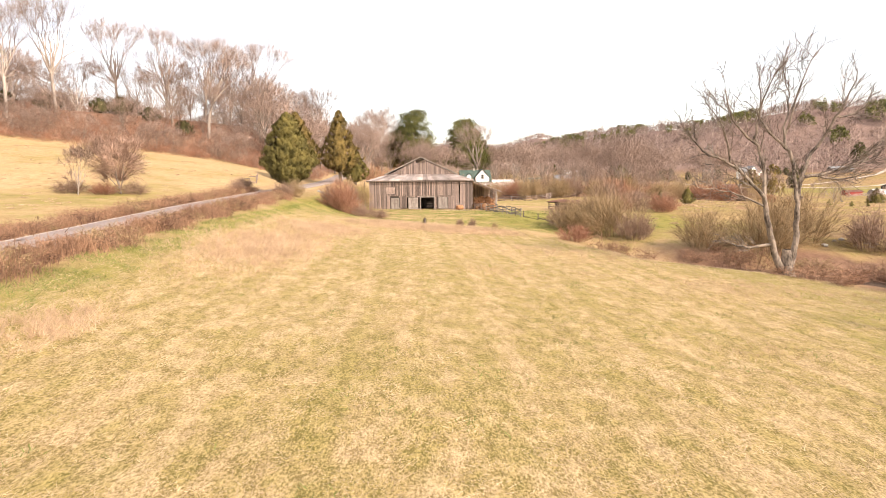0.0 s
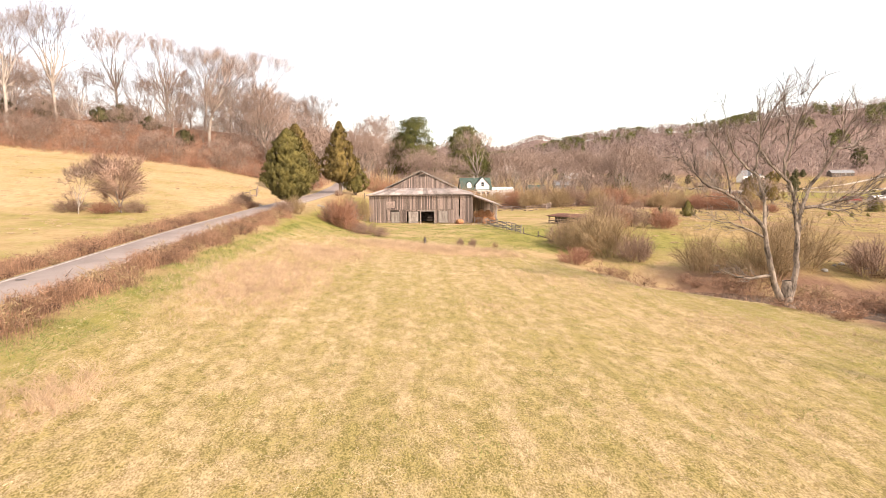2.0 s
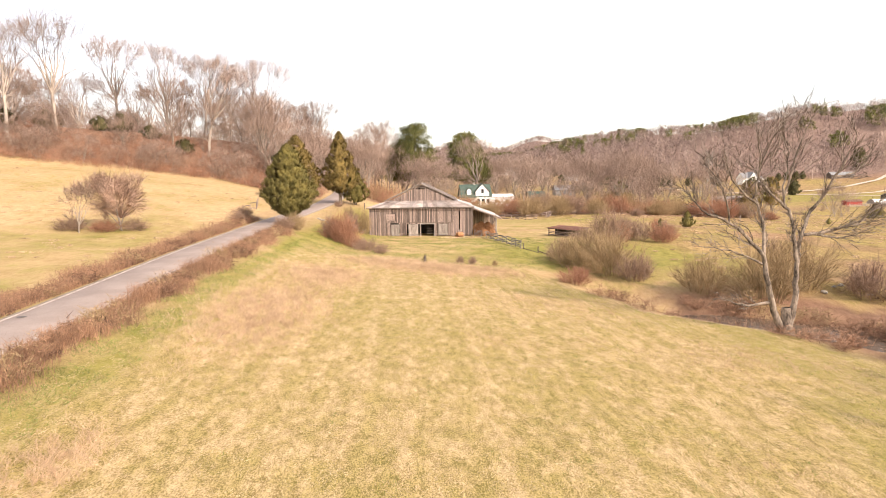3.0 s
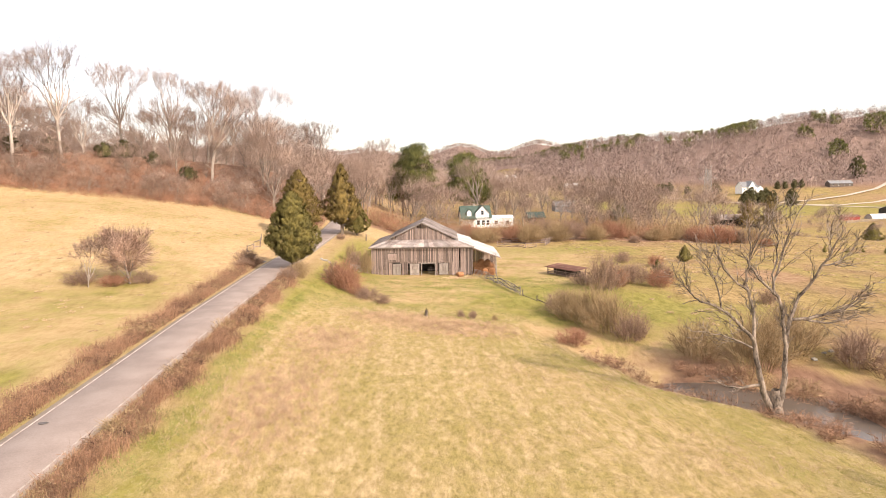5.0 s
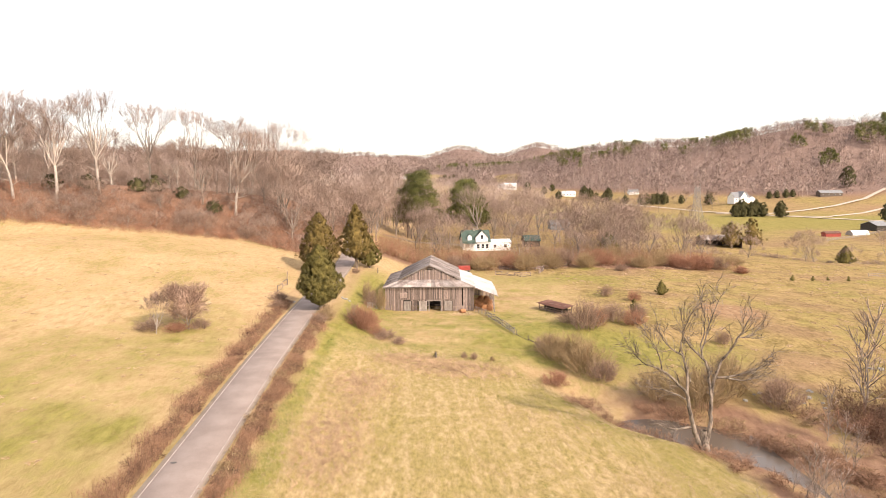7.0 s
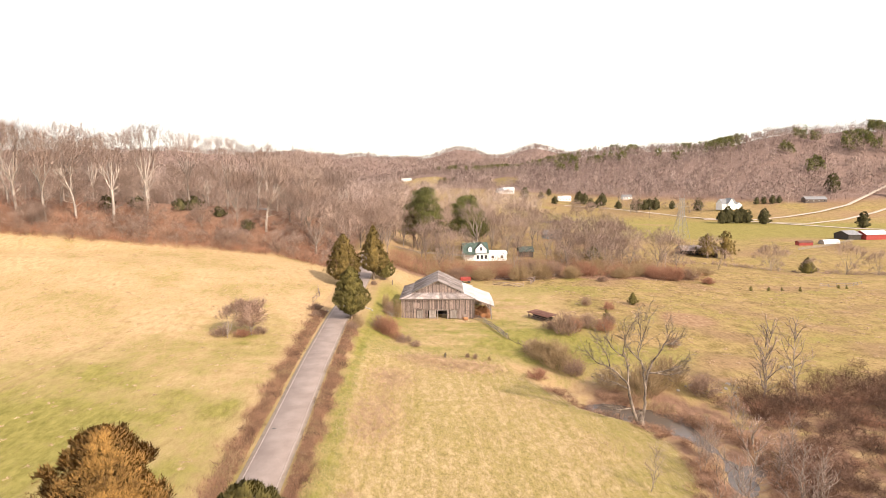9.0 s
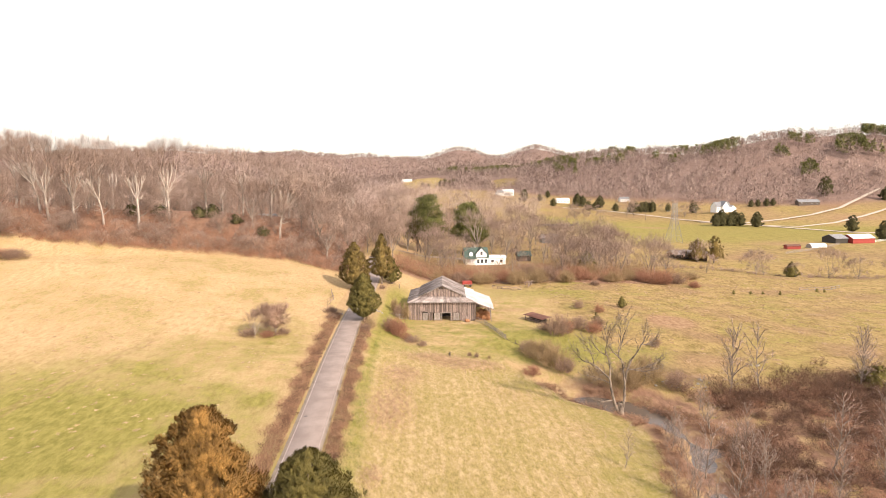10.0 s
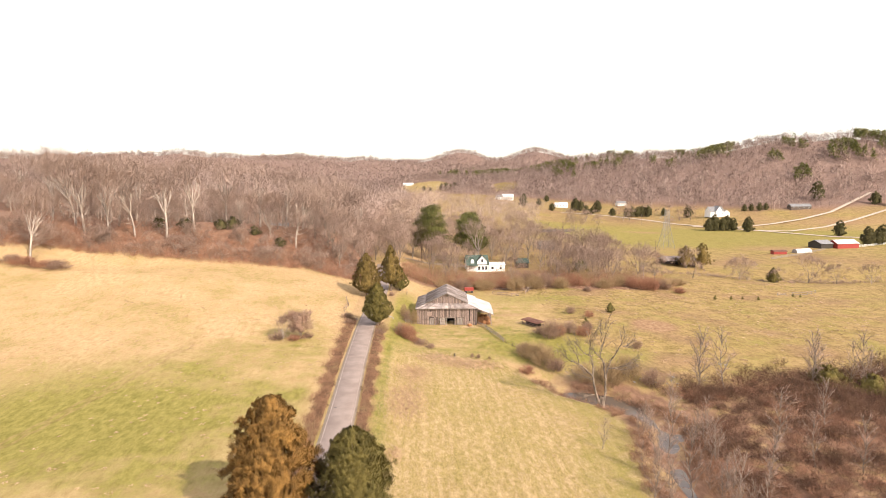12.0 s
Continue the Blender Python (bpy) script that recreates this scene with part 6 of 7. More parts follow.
def tube_gate(a, b, height, label):
    gate = thing("field_gate", Matrix(), label, "gate")
    (x0, y0), (x1, y1) = a, b
    za, zb = land_z(x0, y0), land_z(x1, y1)
    for r in range(6):
        h = 0.15 + (height - 0.15) * r / 5
        piece("bar", METAL, gate, (x0, y0, za + h), (x1, y1, zb + h), 0.05)
    for f in (0.0, 0.35, 0.65, 1.0):
        x, y, z = x0 + (x1 - x0) * f, y0 + (y1 - y0) * f, za + (zb - za) * f
        piece("upright", METAL, gate, (x, y, z - 0.02), (x, y, z + height + 0.02), 0.05)


tube_gate((19.3, -0.4), (21.2, -3.4), 1.25, "pale tubular steel gate beside the barn")
tube_gate((-3.4, -3.2), (-0.6, -0.6), 1.25, "rusty tubular gate at the barn corner")


def feed_shed():
    s = thing("feed_shed", Matrix.Translation((36.6, 0.5, land_z(36.6, 0.5))) @ Matrix.Rotation(-1.02, 4, "Z") @ Matrix.Scale(0.84, 4), "low open feed shed with a rust-red tin roof", "shed")
    for x in (-4.4, -1.5, 1.5, 4.4):
        for y in (-1.6, 1.6):
            piece("post", BOARD_DARK, s, (x, y, -0.7), (x, y, 1.75 + 0.12 * y), 0.15)
    for y in (-1.6, 1.6):
        piece("beam", BOARD_DARK, s, (-4.8, y, 1.72 + 0.12 * y), (4.8, y, 1.72 + 0.12 * y), 0.1, 0.16)
    for z in (0.25, 0.6, 0.95):
        piece("rail", BOARD, s, (-4.5, -1.68, z), (4.5, -1.68, z + 0.04), 0.04, 0.16)
        piece("rail", BOARD_DARK, s, (-4.5, 1.55, z), (4.5, 1.55, z), 0.04, 0.2)
    # wall added under the roof, its near-black colour carrying the shade there
    part("rear_wall", box_bm((8.9, 0.06, 1.5), (0, 0.2, 0.75)), DARK, s)
    roof = part("roof", box_bm((9.6, 0.1, 0.1), (0, 0, 1.82)), BOARD_DARK, s)
    roof_slope(roof, (-5.1, 2.1, 2.08), (5.1, 2.1, 2.08), (5.1, -2.1, 1.62), (-5.1, -2.1, 1.62), 0.85, SHEET_RUST, 9)


feed_shed()


# ---- farmhouse and other buildings ----
def gable_block(parent, name, x0, x1, y0, y1, z0, eave, ridge, along, wall, roof_mat, over=0.4):
    """A walled block with gable ends and a thick roof with overhang; along: the ridge's axis."""
    bm = bmesh.new()
    if along == "x":
        prof = [(y0, z0), (y1, z0), (y1, eave), ((y0 + y1) / 2, ridge), (y0, eave)]
        ends = [[bm.verts.new((x, p, z)) for p, z in prof] for x in (x0, x1)]
    else:
        prof = [(x0, z0), (x1, z0), (x1, eave), ((x0 + x1) / 2, ridge), (x0, eave)]
        ends = [[bm.verts.new((p, y, z)) for p, z in prof] for y in (y0, y1)]
    bm.faces.new(ends[0])
    bm.faces.new(ends[1][::-1])
    for k in range(5):
        bm.faces.new([ends[0][k], ends[1][k], ends[1][(k + 1) % 5], ends[0][(k + 1) % 5]])
    bmesh.ops.recalc_face_normals(bm, faces=bm.faces)
    walls = part(name, bm, wall, parent)
    lo, hi = (y0, y1) if along == "x" else (x0, x1)
    mid = (lo + hi) / 2
    pitch = (ridge - eave) / (mid - lo)
    bm = bmesh.new()
    for s in (-1, 1):
        edge = (lo - over) if s < 0 else (hi + over)
        pts = [(mid, ridge + 0.05), (edge, eave - over * pitch + 0.05)]
        vs = []
        for q in ((x0 - over, x1 + over) if along == "x" else (y0 - over, y1 + over)):
            for dz in (0.0, 0.16):
                for p, z in pts:
                    vs.append(bm.verts.new((q, p, z + dz) if along == "x" else (p, q, z + dz)))
        for f in ((0, 1, 5, 4), (2, 6, 7, 3), (0, 2, 3, 1), (4, 5, 7, 6), (1, 3, 7, 5), (0, 4, 6, 2)):
            bm.faces.new([vs[i] for i in f])
    bmesh.ops.recalc_face_normals(bm, faces=bm.faces)
    part("roof", bm, roof_mat, parent)
    return walls


def window(parent, x, y, z, w, h, facing="y"):
    """A framed window proud of the wall; facing y looks to the front, x to the side."""
    turn = Matrix.Translation((x, y, z)) @ (Matrix() if facing == "y" else Matrix.Rotation(math.pi / 2, 4, "Z"))
    frame_ob = part("window", box_bm((w + 0.16, 0.08, h + 0.16), (0, -0.03, 0)), WHITE, parent, "", turn)
    part("pane", box_bm((w, 0.02, h), (0, -0.085, 0)), GLASS, frame_ob, "dark reflecting glass")
    part("glazing_bar", box_bm((w, 0.03, 0.05), (0, -0.1, 0)), WHITE, frame_ob)


def farmhouse():
    z = land_z(27, 112)
    h = thing("farmhouse", Matrix.Translation((26.5, 112, z)) @ Matrix.Rotation(0.12, 4, "Z") @ Matrix.Scale(1.12, 4), "white wooden farmhouse with a green roof", "house")
    main = gable_block(h, "wall", -6.6, 2.6, -3.2, 4.2, -0.5, 3.2, 6.6, "x", WHITE, GREEN_ROOF)
    dorm = gable_block(h, "gable_front", -2.3, 2.0, -3.5, 0.6, 2.6, 4.6, 6.9, "y", WHITE, GREEN_ROOF, 0.3)
    gable_block(h, "dormer", -5.0, -3.6, -3.0, 0.2, 3.4, 4.9, 5.6, "y", WHITE, GREEN_ROOF, 0.15)
    wing = gable_block(h, "wing", 2.7, 9.9, -3.4, 2.2, -0.5, 2.7, 3.5, "x", WHITE, WHITE, 0.25)
    window(dorm, -0.15, -3.5, 4.7, 0.8, 1.3)
    for x in (-1.4, 0.2, 1.7):
        window(main, x, -3.2, 1.5, 0.9, 1.4)
    for x in (4.4, 8.0):
        window(wing, x, -3.4, 1.5, 1.0, 1.0)
    porch = part("porch_roof", box_bm((4.6, 2.0, 0.16), (-4.4, -4.2, 2.75), 0.02), GREEN_ROOF, h)
    for x in (-6.4, -4.4, -2.4):
        piece("porch_post", WHITE, h, (x, -5.0, -0.4), (x, -5.0, 2.7), 0.16)
    part("porch_floor", box_bm((4.6, 2.0, 0.3), (-4.4, -4.2, -0.2)), BOARD, h)
    part("chimney", box_bm((0.6, 0.6, 1.6), (-2.2, 0.6, 6.6), 0.03), STONE, h)


farmhouse()


def simple_building(name, x, y, turn, w, d, eave, ridge, wall, roof_mat, label, category, windows=0, along="x", group=""):
    b = thing(name, at_land(x, y, turn, 1.0, 0.0), label, category, group)
    walls = gable_block(b, "wall", -w / 2, w / 2, -d / 2, d / 2, -1.2, eave, ridge, along, wall, roof_mat)
    for k in range(windows):
        window(walls, -w / 2 + w * (k + 0.5) / windows, -d / 2, eave * 0.55, 1.1, 1.2)
    return b


simple_building("garage", 47.5, 122, 0.1, 6.0, 5.5, 2.5, 4.3, BOARD_DARK, GREEN_ROOF, "small dark outbuilding with a green roof", "garage")
simple_building("outbuilding", 72, 198, 0.1, 10, 6, 3.0, 5.0, GREY_ROOF, GREY_ROOF, "grey outbuilding half hidden in trees", "outbuilding")
far_house = simple_building("hill_house", 304, 500, 0.25, 17, 10, 5.2, 10.0, WHITE, GREY_ROOF, "large white house with grey roofs across the valley", "house", 4)
gable_block(far_house, "gable_front", -3, 4, -7.5, 1, -1.0, 6.0, 10.8, "y", WHITE, GREY_ROOF)
gable_block(far_house, "garage_wing", 8.4, 16, -4.5, 4.5, -1.0, 3.6, 6.4, "y", WHITE, GREY_ROOF)
simple_building("valley_house", 160, 634, 0.1, 16, 9, 3.4, 6.0, WHITE, WHITE, "low white house at the valley's far side", "house", 4, group="valley houses")
simple_building("valley_house", 96, 690, -0.2, 15, 10, 4.5, 8.0, WHITE, WHITE, "white two-storey house below the woods", "house", 4, group="valley houses")
simple_building("valley_house", 84, 684, 0.3, 9, 8, 3.5, 6.5, WHITE, GREY_ROOF, "white side house below the woods", "house", 2, group="valley houses")
simple_building("valley_house", -70, 958, 0.1, 15, 9, 3.4, 6.0, WHITE, WHITE, "white house in a distant clearing", "house", 3, group="valley houses")
simple_building("valley_house", -72, 1190, 0.1, 22, 9, 3.4, 5.6, WHITE, WHITE, "long pale house on a distant rise", "house", 4, group="valley houses")
simple_building("valley_house", 430, 560, 0.0, 24, 9, 3.2, 6.0, BOARD_DARK, GREY_ROOF, "long brown ranch house under the hill", "house", 4, group="valley houses")
simple_building("valley_house", 240, 640, 0.1, 12, 8, 3.2, 5.6, WHITE, GREY_ROOF, "pale house at the foot of the hill", "house", 3, group="valley houses")
simple_building("valley_house", -84, 160, 0.2, 9, 7, 4.0, 7.0, WHITE, GREY_ROOF, "pale house glimpsed between hillside trees", "house", 2, group="valley houses")
simple_building("red_barn", 297, 262, 0.22, 18, 10, 3.4, 5.8, RED_PAINT, ROOF_NEW, "long red barn with a pale tin roof", "barn", 0)
# a closed block: its near-black walls stand in for an open end's shade
simple_building("red_barn_annex", 281, 262, 0.22, 10, 12, 3.4, 5.6, DARK, GREY_ROOF, "dark open end of a red barn", "barn", 0)
simple_building("red_shed", 233, 228, 0.1, 9, 4, 2.0, 2.8, RED_PAINT, RUST, "small red livestock shed", "shed", 0)


def hoop_house():
    b = thing("hoop_house", at_land(252, 234, 0.25, 1.0, 0.0), "white plastic hoop house", "greenhouse")
    n = 12
    a = np.linspace(0, np.pi, n)
    v = np.concatenate([np.stack([np.full(n, x), -2.6 * np.cos(a), 2.7 * np.sin(a)], 1) for x in (-6, 6)])
    i = np.arange(n - 1)
    part("cover", tri_mesh("cover", v, np.stack([i, i + 1, i + n + 1, i + n], 1), WHITE, True), WHITE, b)
    for x in (-6, 6):
        cap = np.concatenate([np.stack([np.full(n, x), -2.6 * np.cos(a), 2.7 * np.sin(a)], 1), [[x, 0, 0]]])
        part("end_wall", tri_mesh("end_wall", cap, np.stack([i, i + 1, np.full(n - 1, n)], 1), BOARD_PALE), BOARD_PALE, b)


hoop_house()


def pole_shed():
    s = thing("pole_shed", at_land(139, 158, 0.1, 1.0, 0.0), "dark open pole shed with a patchy tin roof", "shed")
    for x in (-9, -3, 3, 9):
        for y in (-4, 4):
            piece("post", BOARD_DARK, s, (x, y, -1.0), (x, y, 3.2), 0.2)
    # the open shed's inner shade is put into this wall's colour
    part("rear_wall", box_bm((18, 0.12, 4.0), (0, 4, 1.2)), DARK, s)
    part("side_wall", box_bm((0.12, 8, 4.0), (9, 0, 1.2)), BOARD_DARK, s)
    roof = part("roof", box_bm((18, 0.15, 0.15), (0, 0, 5.0)), BOARD_DARK, s)
    roof_slope(roof, (-9.6, 0, 5.2), (9.6, 0, 5.2), (9.6, -4.8, 3.1), (-9.6, -4.8, 3.1), 1.2, SHEET_OLD, 11)
    roof_slope(roof, (9.6, 0, 5.2), (-9.6, 0, 5.2), (-9.6, 4.8, 3.1), (9.6, 4.8, 3.1), 1.2, SHEET_NEW, 12)


pole_shed()


def wagon():
    w = thing("farm_wagon", at_land(18.5, 57, 0.1, 1.0, 0.0), "red farm wagon parked behind the barn", "wagon")
    part("body", box_bm((3.6, 1.9, 1.2), (0, 0, 1.5), 0.05), RED_PAINT, w)
    part("bed", box_bm((3.9, 2.0, 0.15), (0, 0, 0.85), 0.02), BOARD_DARK, w)
    for x in (-1.2, 1.2):
        for y in (-0.95, 0.95):
            bm = bmesh.new()
            bmesh.ops.create_cone(bm, cap_ends=True, segments=18, radius1=0.42, radius2=0.42, depth=0.24, matrix=Matrix.Translation((x, y, 0.42)) @ Matrix.Rotation(math.pi / 2, 4, "X"))
            part("wheel", bm, DARK, w, "dark rubber wheel")


wagon()


def pylon(x, y):
    p = thing("pylon", at_land(x, y, 0.15, 1.0, 0.0), "pale steel lattice power pylon", "pylon")

    def half(z):
        return np.interp(z, [0, 15, 21, 27], [4.6, 1.7, 1.3, 1.1])

    levels = [-1.0, 5, 9.5, 13, 16, 18.5, 21, 24, 27]
    corners = ((-1, -1), (1, -1), (1, 1), (-1, 1))
    for a, b in zip(levels, levels[1:]):
        ha, hb = float(half(a)), float(half(b))
        for k in range(4):
            (cx, cy), (dx, dy) = corners[k], corners[(k + 1) % 4]
            piece("leg", METAL, p, (cx * ha, cy * ha, a), (cx * hb, cy * hb, b), 0.2)
            piece("lattice_bar", METAL, p, (cx * ha, cy * ha, a), (dx * hb, dy * hb, b), 0.1)
            piece("lattice_bar", METAL, p, (dx * ha, dy * ha, a), (cx * hb, cy * hb, b), 0.1)
            piece("lattice_bar", METAL, p, (cx * hb, cy * hb, b), (dx * hb, dy * hb, b), 0.09)
    for s in (-1, 1):
        arm = piece("cross_arm", METAL, p, (0, 0, 21.4), (s * 5.5, 0, 21.6), 0.2)
        piece("cross_arm", METAL, p, (s * 1.1, 0, 24), (s * 5.5, 0, 21.7), 0.14)
        piece("peak", METAL, p, (s * 1.1, 0, 26.9), (s * 2.2, 0, 29.5), 0.14)


pylon(167, 256)


def pole(x, y, h, label):
    p = thing("utility_pole", at_land(x, y, 0.4, 1.0, 0.0), label, "utility pole", "utility poles")
    part("shaft", tri_mesh("shaft", *tubes([(Vector((0, 0, -0.5)), Vector((0, 0, h)), 0.15, 0.1, 0)], 8), BOARD, True), BOARD, p)
    piece("cross_arm", BOARD, p, (-1.1, 0, h - 0.6), (1.1, 0, h - 0.6), 0.12)
    return p


for x, y, h in ((95.7, 79, 9.5), (147, 218, 9), (215, 470, 11), (285, 560, 11), (60, 128, 9)):
    pole(x, y, h, "weathered wooden utility pole")


def rubble(name, x, y, count, spread, size, label, seed, material=STONE):
    """A heap of separate stones."""
    rng = np.random.RandomState(seed)
    heap = thing(name, Matrix(), label, "stones")
    bm = bmesh.new()
    bmesh.ops.create_icosphere(bm, subdivisions=1, radius=1.0)
    for v in bm.verts:
        v.co *= rng.uniform(0.75, 1.15)
    me = bm_mesh("stone", bm, material)
    for _ in range(count):
        px, py = x + rng.normal(0, spread), y + rng.normal(0, spread * 0.5)
        s = size * rng.uniform(0.5, 1.2)
        part("stone", me, material, heap, "", Matrix.Translation((px, py, land_z(px, py) + s * 0.3)) @ Matrix.Rotation(rng.uniform(0, 6.3), 4, "Z") @ Matrix.Diagonal((s * 1.4, s, s * 0.6, 1)))


rubble("rubble_heap", -8.0, -3.0, 12, 0.7, 0.3, "pale rubble dumped beside the road", 1)
rubble("culvert_stones", -17.6, -9.0, 8, 0.8, 0.3, "pale stones at the field entrance", 2)
rubble("flood_debris", 60, -51, 16, 3.0, 0.35, "pale stones and flood debris on the creek flat", 3)
rubble("bank_slab", 80, -38, 3, 0.8, 0.4, "pale flat stones lying in the meadow", 4)


def plain_post(x, y, h, r, name, label):
    p = thing(name, at_land(x, y, 0, 1.0, 0.05), label, "post")
    part("shaft", tri_mesh("shaft", *tubes([(Vector((0, 0, -0.2)), Vector((0.02, 0, h)), r, r * 0.85, 0)], 8), BOARD_DARK, True), BOARD_DARK, p)
    part("cap", box_bm((r * 1.9, r * 1.9, 0.06), (0.02, 0, h + 0.02), 0.01), BOARD_DARK, p)


plain_post(11.44, -34.8, 0.9, 0.16, "stump_post", "short dark stump post in the field edge")
plain_post(-5.0, 32, 1.5, 0.14, "marker_post", "pale marker post beside the lane")
cedar(11.44, -34.4, 1.1, 0.35, 90, 0.2, 60, label="tiny dark seedling beside a stump post", group="cedar seedlings", low=0.0)
ob = tagged(new("road_patch", tri_mesh("road_patch", np.array([(0.32 * math.cos(a) * (1 + 0.2 * math.sin(3 * a)), 0.22 * math.sin(a), 0.0) for a in np.linspace(0, 6.1, 14)] + [(0, 0, 0)]), [(k, (k + 1) % 14, 14) for k in range(14)], PATCH)), "small dark patch on the asphalt", "road patch", kind="structure")
ob.matrix_basis = Matrix.Translation((-12.2, -77.7, land_z(-11, -77.7) + 0.135))

pond_turn = np.arange(28) * 2 * np.pi / 28
pond_edge = np.stack([99 + 17 * np.cos(pond_turn) + 2 * np.sin(3 * pond_turn), 320 + 15 * np.sin(pond_turn) + 2 * np.cos(2 * pond_turn)], 1)
pond_z = float(land(pond_edge[:, 0], pond_edge[:, 1]).max()) + 0.1
tagged(new("pond", tri_mesh("pond", np.column_stack([np.concatenate([pond_edge, [[99, 320]]]), np.full(29, pond_z)]), [(k, (k + 1) % 28, 28) for k in range(28)], WATER)), "small pale farm pond in the green pasture", "water", kind="structure")

# far roads
ribbon("far_road", np.array([150, 200, 232, 254, 304, 341, 400, 480.0]), np.array([575, 552, 510, 471, 415, 342, 318, 310.0]), 2.5, 0.5, PALE_ROAD, "pale gravel road along the valley floor", "road")
ribbon("far_drive", np.array([262, 300, 350, 400, 453, 540.0]), np.array([452, 441, 466, 499, 536, 600.0]), 2.2, 0.6, PALE_ROAD, "pale gravel drive climbing the far hill", "road")
ribbon("far_drive", np.array([310, 334, 390, 448, 516, 600.0]), np.array([412, 400, 442, 486, 535, 570.0]), 1.9, 0.6, PALE_ROAD, "pale gravel drive climbing to the hillside houses", "road")
ribbon("house_lane", np.array([-20, 0, 15, 26.0]), np.array([118, 126, 124, 118.0]), 1.8, 0.25, GRAVEL, "pale lane to the farmhouse", "road")


# ---- far woods ----
def far_woods(name, x, y, height, per, width, tone, label, seed):
    """Bare trees past counting: a stem, some rising limbs and a rounded haze of twigs each."""
    rng = np.random.RandomState(seed)
    n = len(x)
    z = land(x, y)
    h = height * rng.uniform(0.65, 1.2, n)
    root = np.stack([x, y, z - 0.5], 1)
    top = root + np.stack([rng.normal(0, 0.05, n) * h, rng.normal(0, 0.05, n) * h, h], 1)
    k = np.repeat(np.arange(n), per)
    d = rng.normal(0, 1, (len(k), 3))
    d /= np.linalg.norm(d, axis=1)[:, None]
    wide = rng.uniform(0.24, 0.36, n)[k][:, None]
    f = rng.uniform(0.3, 1.0, (len(k), 1)) ** 0.55
    c = root[k] + (top - root)[k] * 0.6
    a = c + d * f * np.concatenate([wide, wide, np.full_like(wide, 0.36)], 1) * h[k][:, None]
    b = a + (d * 0.7 + rng.normal(0, 0.5, d.shape) + [0, 0, 0.45]) * 0.15 * h[k][:, None]
    m = np.repeat(np.arange(n), 4)
    fork = root[m] + (top - root)[m] * rng.uniform(0.2, 0.5, (len(m), 1))
    spread = rng.normal(0, 1, (len(m), 3)) * [0.2, 0.2, 0.06] + [0, 0, 0.38]
    limb = fork + spread * h[m][:, None]
    normals = np.concatenate([np.repeat([[0.1, -0.3, 0.9]], 3 * n, 0), np.repeat(spread + [0, -0.2, 0], 3, 0), np.repeat(d + rng.normal(0, 0.3, d.shape) + [0, 0, 0.3], 3, 0)])
    stem = min(width * 1.2, 0.5)
    ob = new(name, soft_mesh(name, *join(slivers(root, top, stem, rng), slivers(fork, limb, stem * 0.6, rng), slivers(a, b, width, rng)), tone, normals))
    return tagged(ob, label, "woods", kind="stuff")


rng = np.random.RandomState(51)
hx, hy = rng.uniform(-900, 1500, 100000), rng.uniform(300, 1500, 100000)
hh = hills(hx, hy)
facing = hills(hx, hy + 20) > hh - 14.0
near_view = facing & (np.abs(hx - 10) < (hy + 200) * 0.73) & ((hh > 22) | ((hh > 6) & (hy > 560))) & (hy < 1350) & (clearing(hx, hy) < 0.3)
hx, hy = hx[near_view][:16000], hy[near_view][:16000]
for k, (tone, words) in enumerate(((TWIG_FAR, "leafless brown woods covering the far hills"), (TWIG_FAR_PALE, "pale grey leafless trees among the hill woods"), (TWIG_FAR_DARK, "dark leafless trees among the hill woods"))):
    far_woods("hill_woods", hx[k::3], hy[k::3], (15, 16, 13)[k], 34, 0.55, tone, words, 52 + k)
fx, fy = rng.uniform(-2000, 2000, 150000), rng.uniform(900, 2600, 150000)
keep = (np.abs(fx) < (fy + 200) * 0.75) & (hills(fx, fy) > 18) & (hills(fx, fy + 40) > hills(fx, fy) - 20) & (clearing(fx, fy) < 0.3) & ((fy > 1250) | (hills(fx, fy) < 22))
fx, fy = fx[keep][:22000], fy[keep][:22000]
for k, tone in enumerate((TWIG_FAR, TWIG_FAR_PALE)):
    far_woods("ridge_woods", fx[k::2], fy[k::2], 18, 18, 1.35, tone, "leafless brown woods on the distant ridges", 53 + 10 * k)
wx, wy = rng.uniform(-420, 0, 9000), rng.uniform(80, 620, 9000)
keep = (beyond_edge(wx, wy) > 70) & ((wy > 110) | (wx < np.interp(wy, ROAD_Y, ROAD_X) - 8))
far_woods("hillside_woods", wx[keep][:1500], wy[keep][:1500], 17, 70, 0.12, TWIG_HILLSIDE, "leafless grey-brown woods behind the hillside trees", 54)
sx, sy = wx[keep][:900], wy[keep][:900]
sz = land(sx, sy)
stem_roots = np.stack([sx + 1.5, sy, sz - 0.5], 1)
stem_tops = stem_roots + np.stack([rng.normal(0, 0.8, len(sx)), rng.normal(0, 0.8, len(sx)), rng.uniform(9, 16, len(sx))], 1)
tagged(new("pale_stems", tri_mesh("pale_stems", *slivers(stem_roots, stem_tops, 0.5, rng), BARK_PALE)), "pale tree trunks showing through the hillside woods", "woods", kind="stuff")
vx, vy = rng.uniform(-110, 190, 5200), rng.uniform(114, 620, 5200)
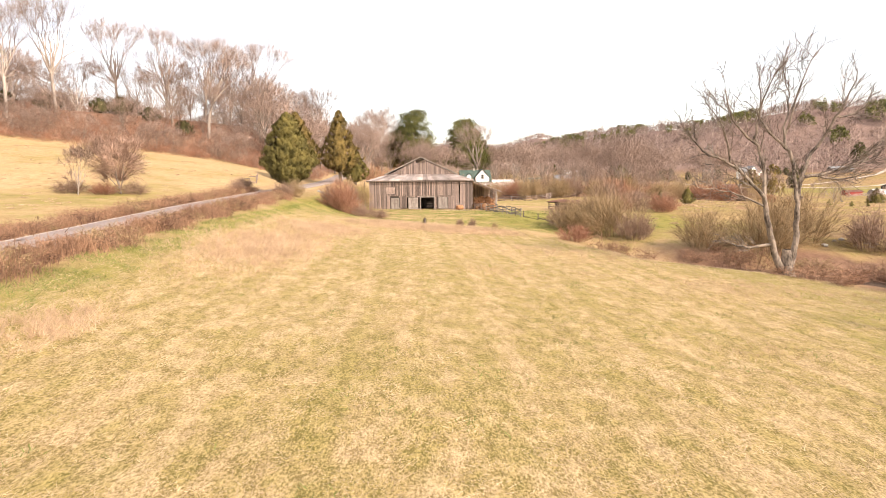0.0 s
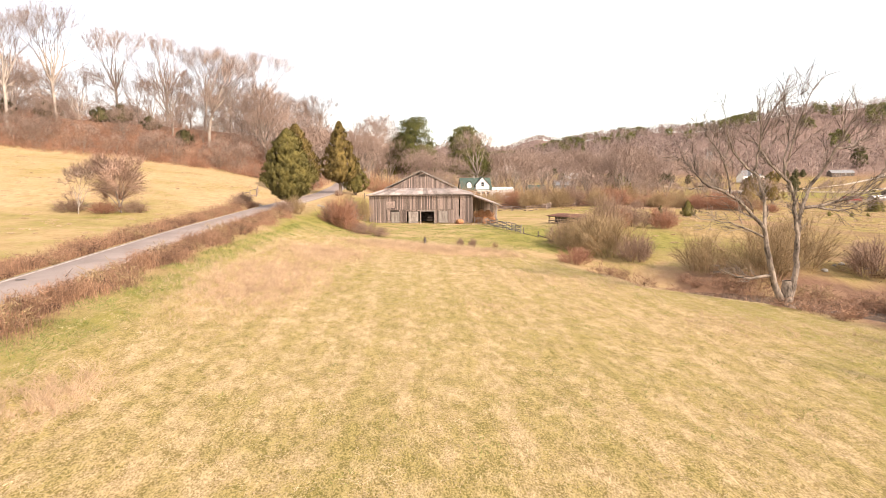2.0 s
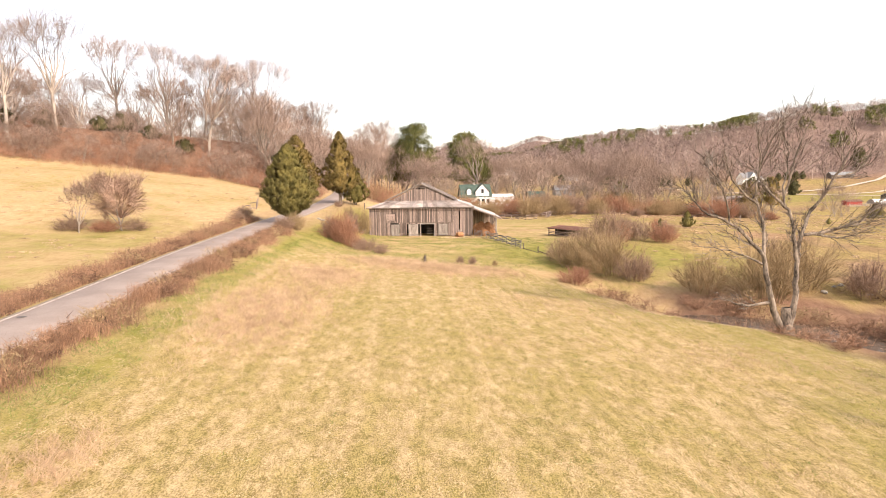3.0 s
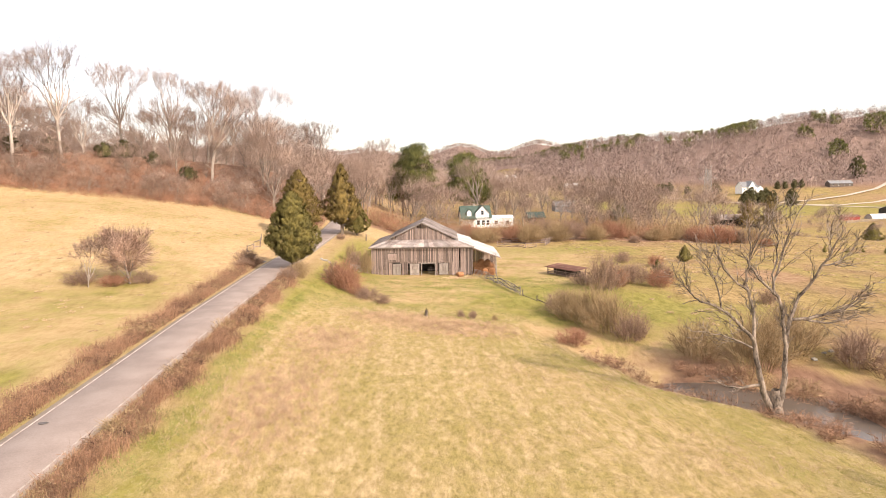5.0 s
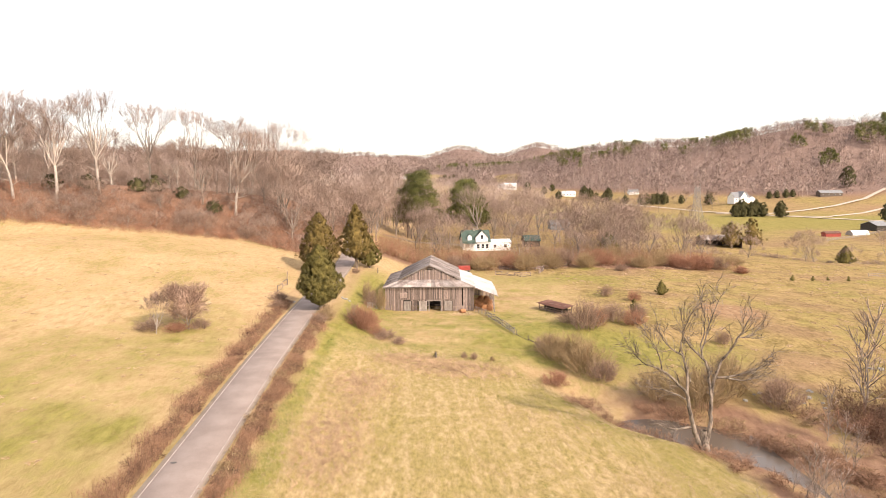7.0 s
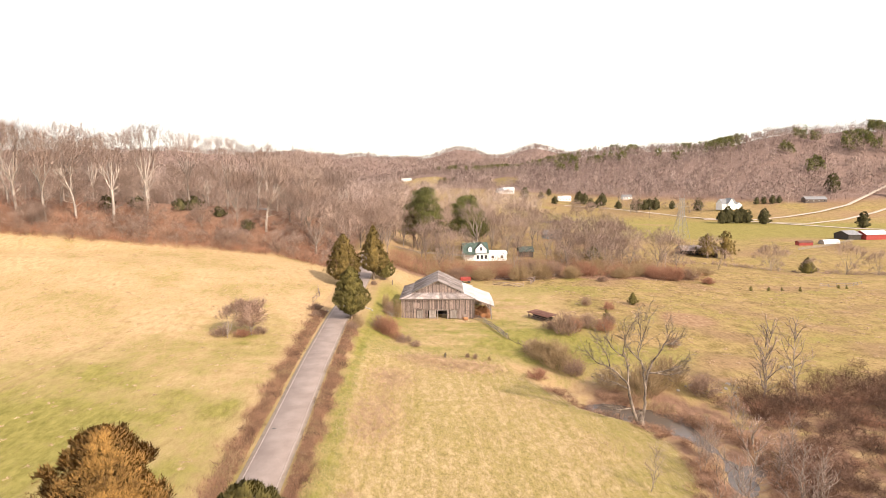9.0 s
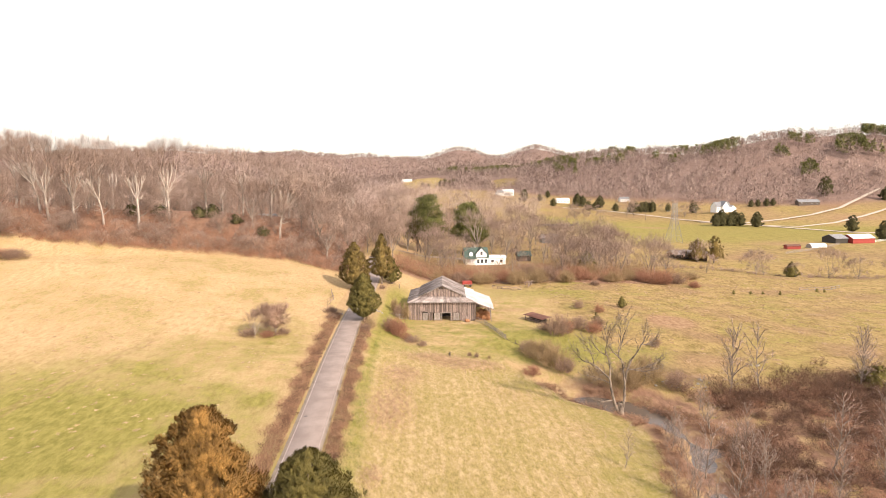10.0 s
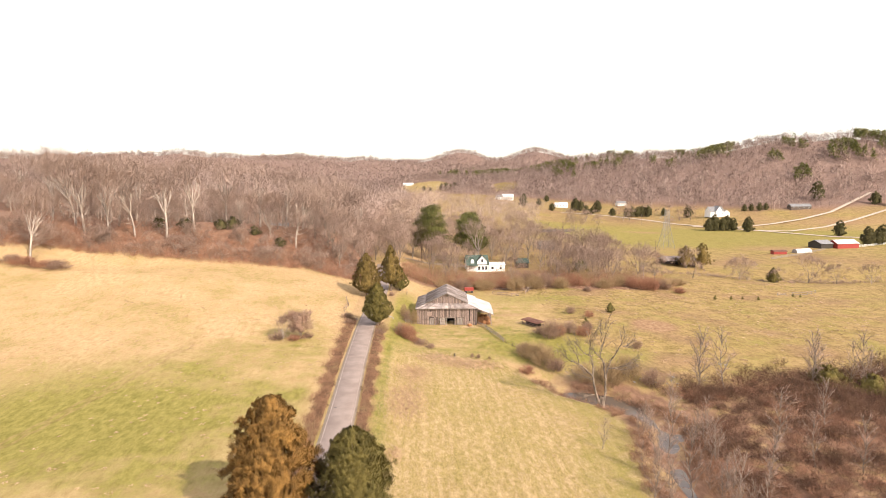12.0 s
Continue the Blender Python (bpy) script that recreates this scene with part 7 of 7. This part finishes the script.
keep = (vx > -60 - 0.1 * vy) & (vx < np.where(vy > 190, 6 + 0.165 * (vy + 160), 96) - 26 * rng.uniform(0, 1, len(vx)) ** 2 + 10 * waves(vx, vy, 30, 17)) & (rng.uniform(0, 1, len(vx)) < 0.35 + 0.65 * soft_step(70, 20, vx) + soft_step(190, 230, vy)) & (waves(vx, vy, 60, 9) > -0.4) & (np.hypot(vx - 28, vy - 112) > 14) & (waves(vx, vy, 45, 43) > -0.35)
keep &= (vy > 270) | (vx < -25)
near = ~keep & (vy > 125) & (vy < 270) & (vx > -25) & (vx < 70 + 0.25 * (vy - 125)) & (np.hypot(vx - 28, vy - 116) > 18)
for x, y in zip(vx[near][:26], vy[near][:26]):
    tagged(place(KINDS[2 + int(x * 7 + y) % 3], at_land(x, y, x * 3.1, 0.7 + 0.3 * ((x * 1.7) % 1.0))), "leafless tree among the farmhouse fields", "tree", "trees of the valley floor").name = "valley_tree"
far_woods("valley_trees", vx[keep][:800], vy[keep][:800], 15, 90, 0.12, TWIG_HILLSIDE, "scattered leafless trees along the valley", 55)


def far_pines(name, x, y, height, label, seed):
    rng = np.random.RandomState(seed)
    k = np.repeat(np.arange(len(x)), 46)
    z = land(x, y)
    f = rng.uniform(0.25, 1, len(k))
    r = height * 0.24 * (1.08 - f)
    a = rng.uniform(0, 6.28, len(k))
    c = np.stack([x[k] + r * np.cos(a), y[k] + r * np.sin(a), z[k] + f * height], 1)
    o = np.stack([np.cos(a), np.sin(a), np.full(len(k), 0.5)], 1)
    return tagged(new(name, soft_mesh(name, *sprays(rng, c, o, height * 0.16, 2, 0.5), PINE, np.repeat(o, 6, 0))), label, "woods", kind="stuff")


px, py = rng.uniform(-300, 1100, 30000), rng.uniform(500, 1400, 30000)
keep = (hills(px, py) > 34) & (waves(px, py, 170, 12) + 0.6 * waves(px, py, 50, 13) > 0.5) & (hills(px, py + 20) > hills(px, py) - 2.5) & (np.abs(px - 10) < (py + 200) * 0.75)
far_pines("hill_pines", px[keep][:900], py[keep][:900], 15, "dark pines scattered through the hill woods", 56)

for t in KINDS:
    remove_thing(t)
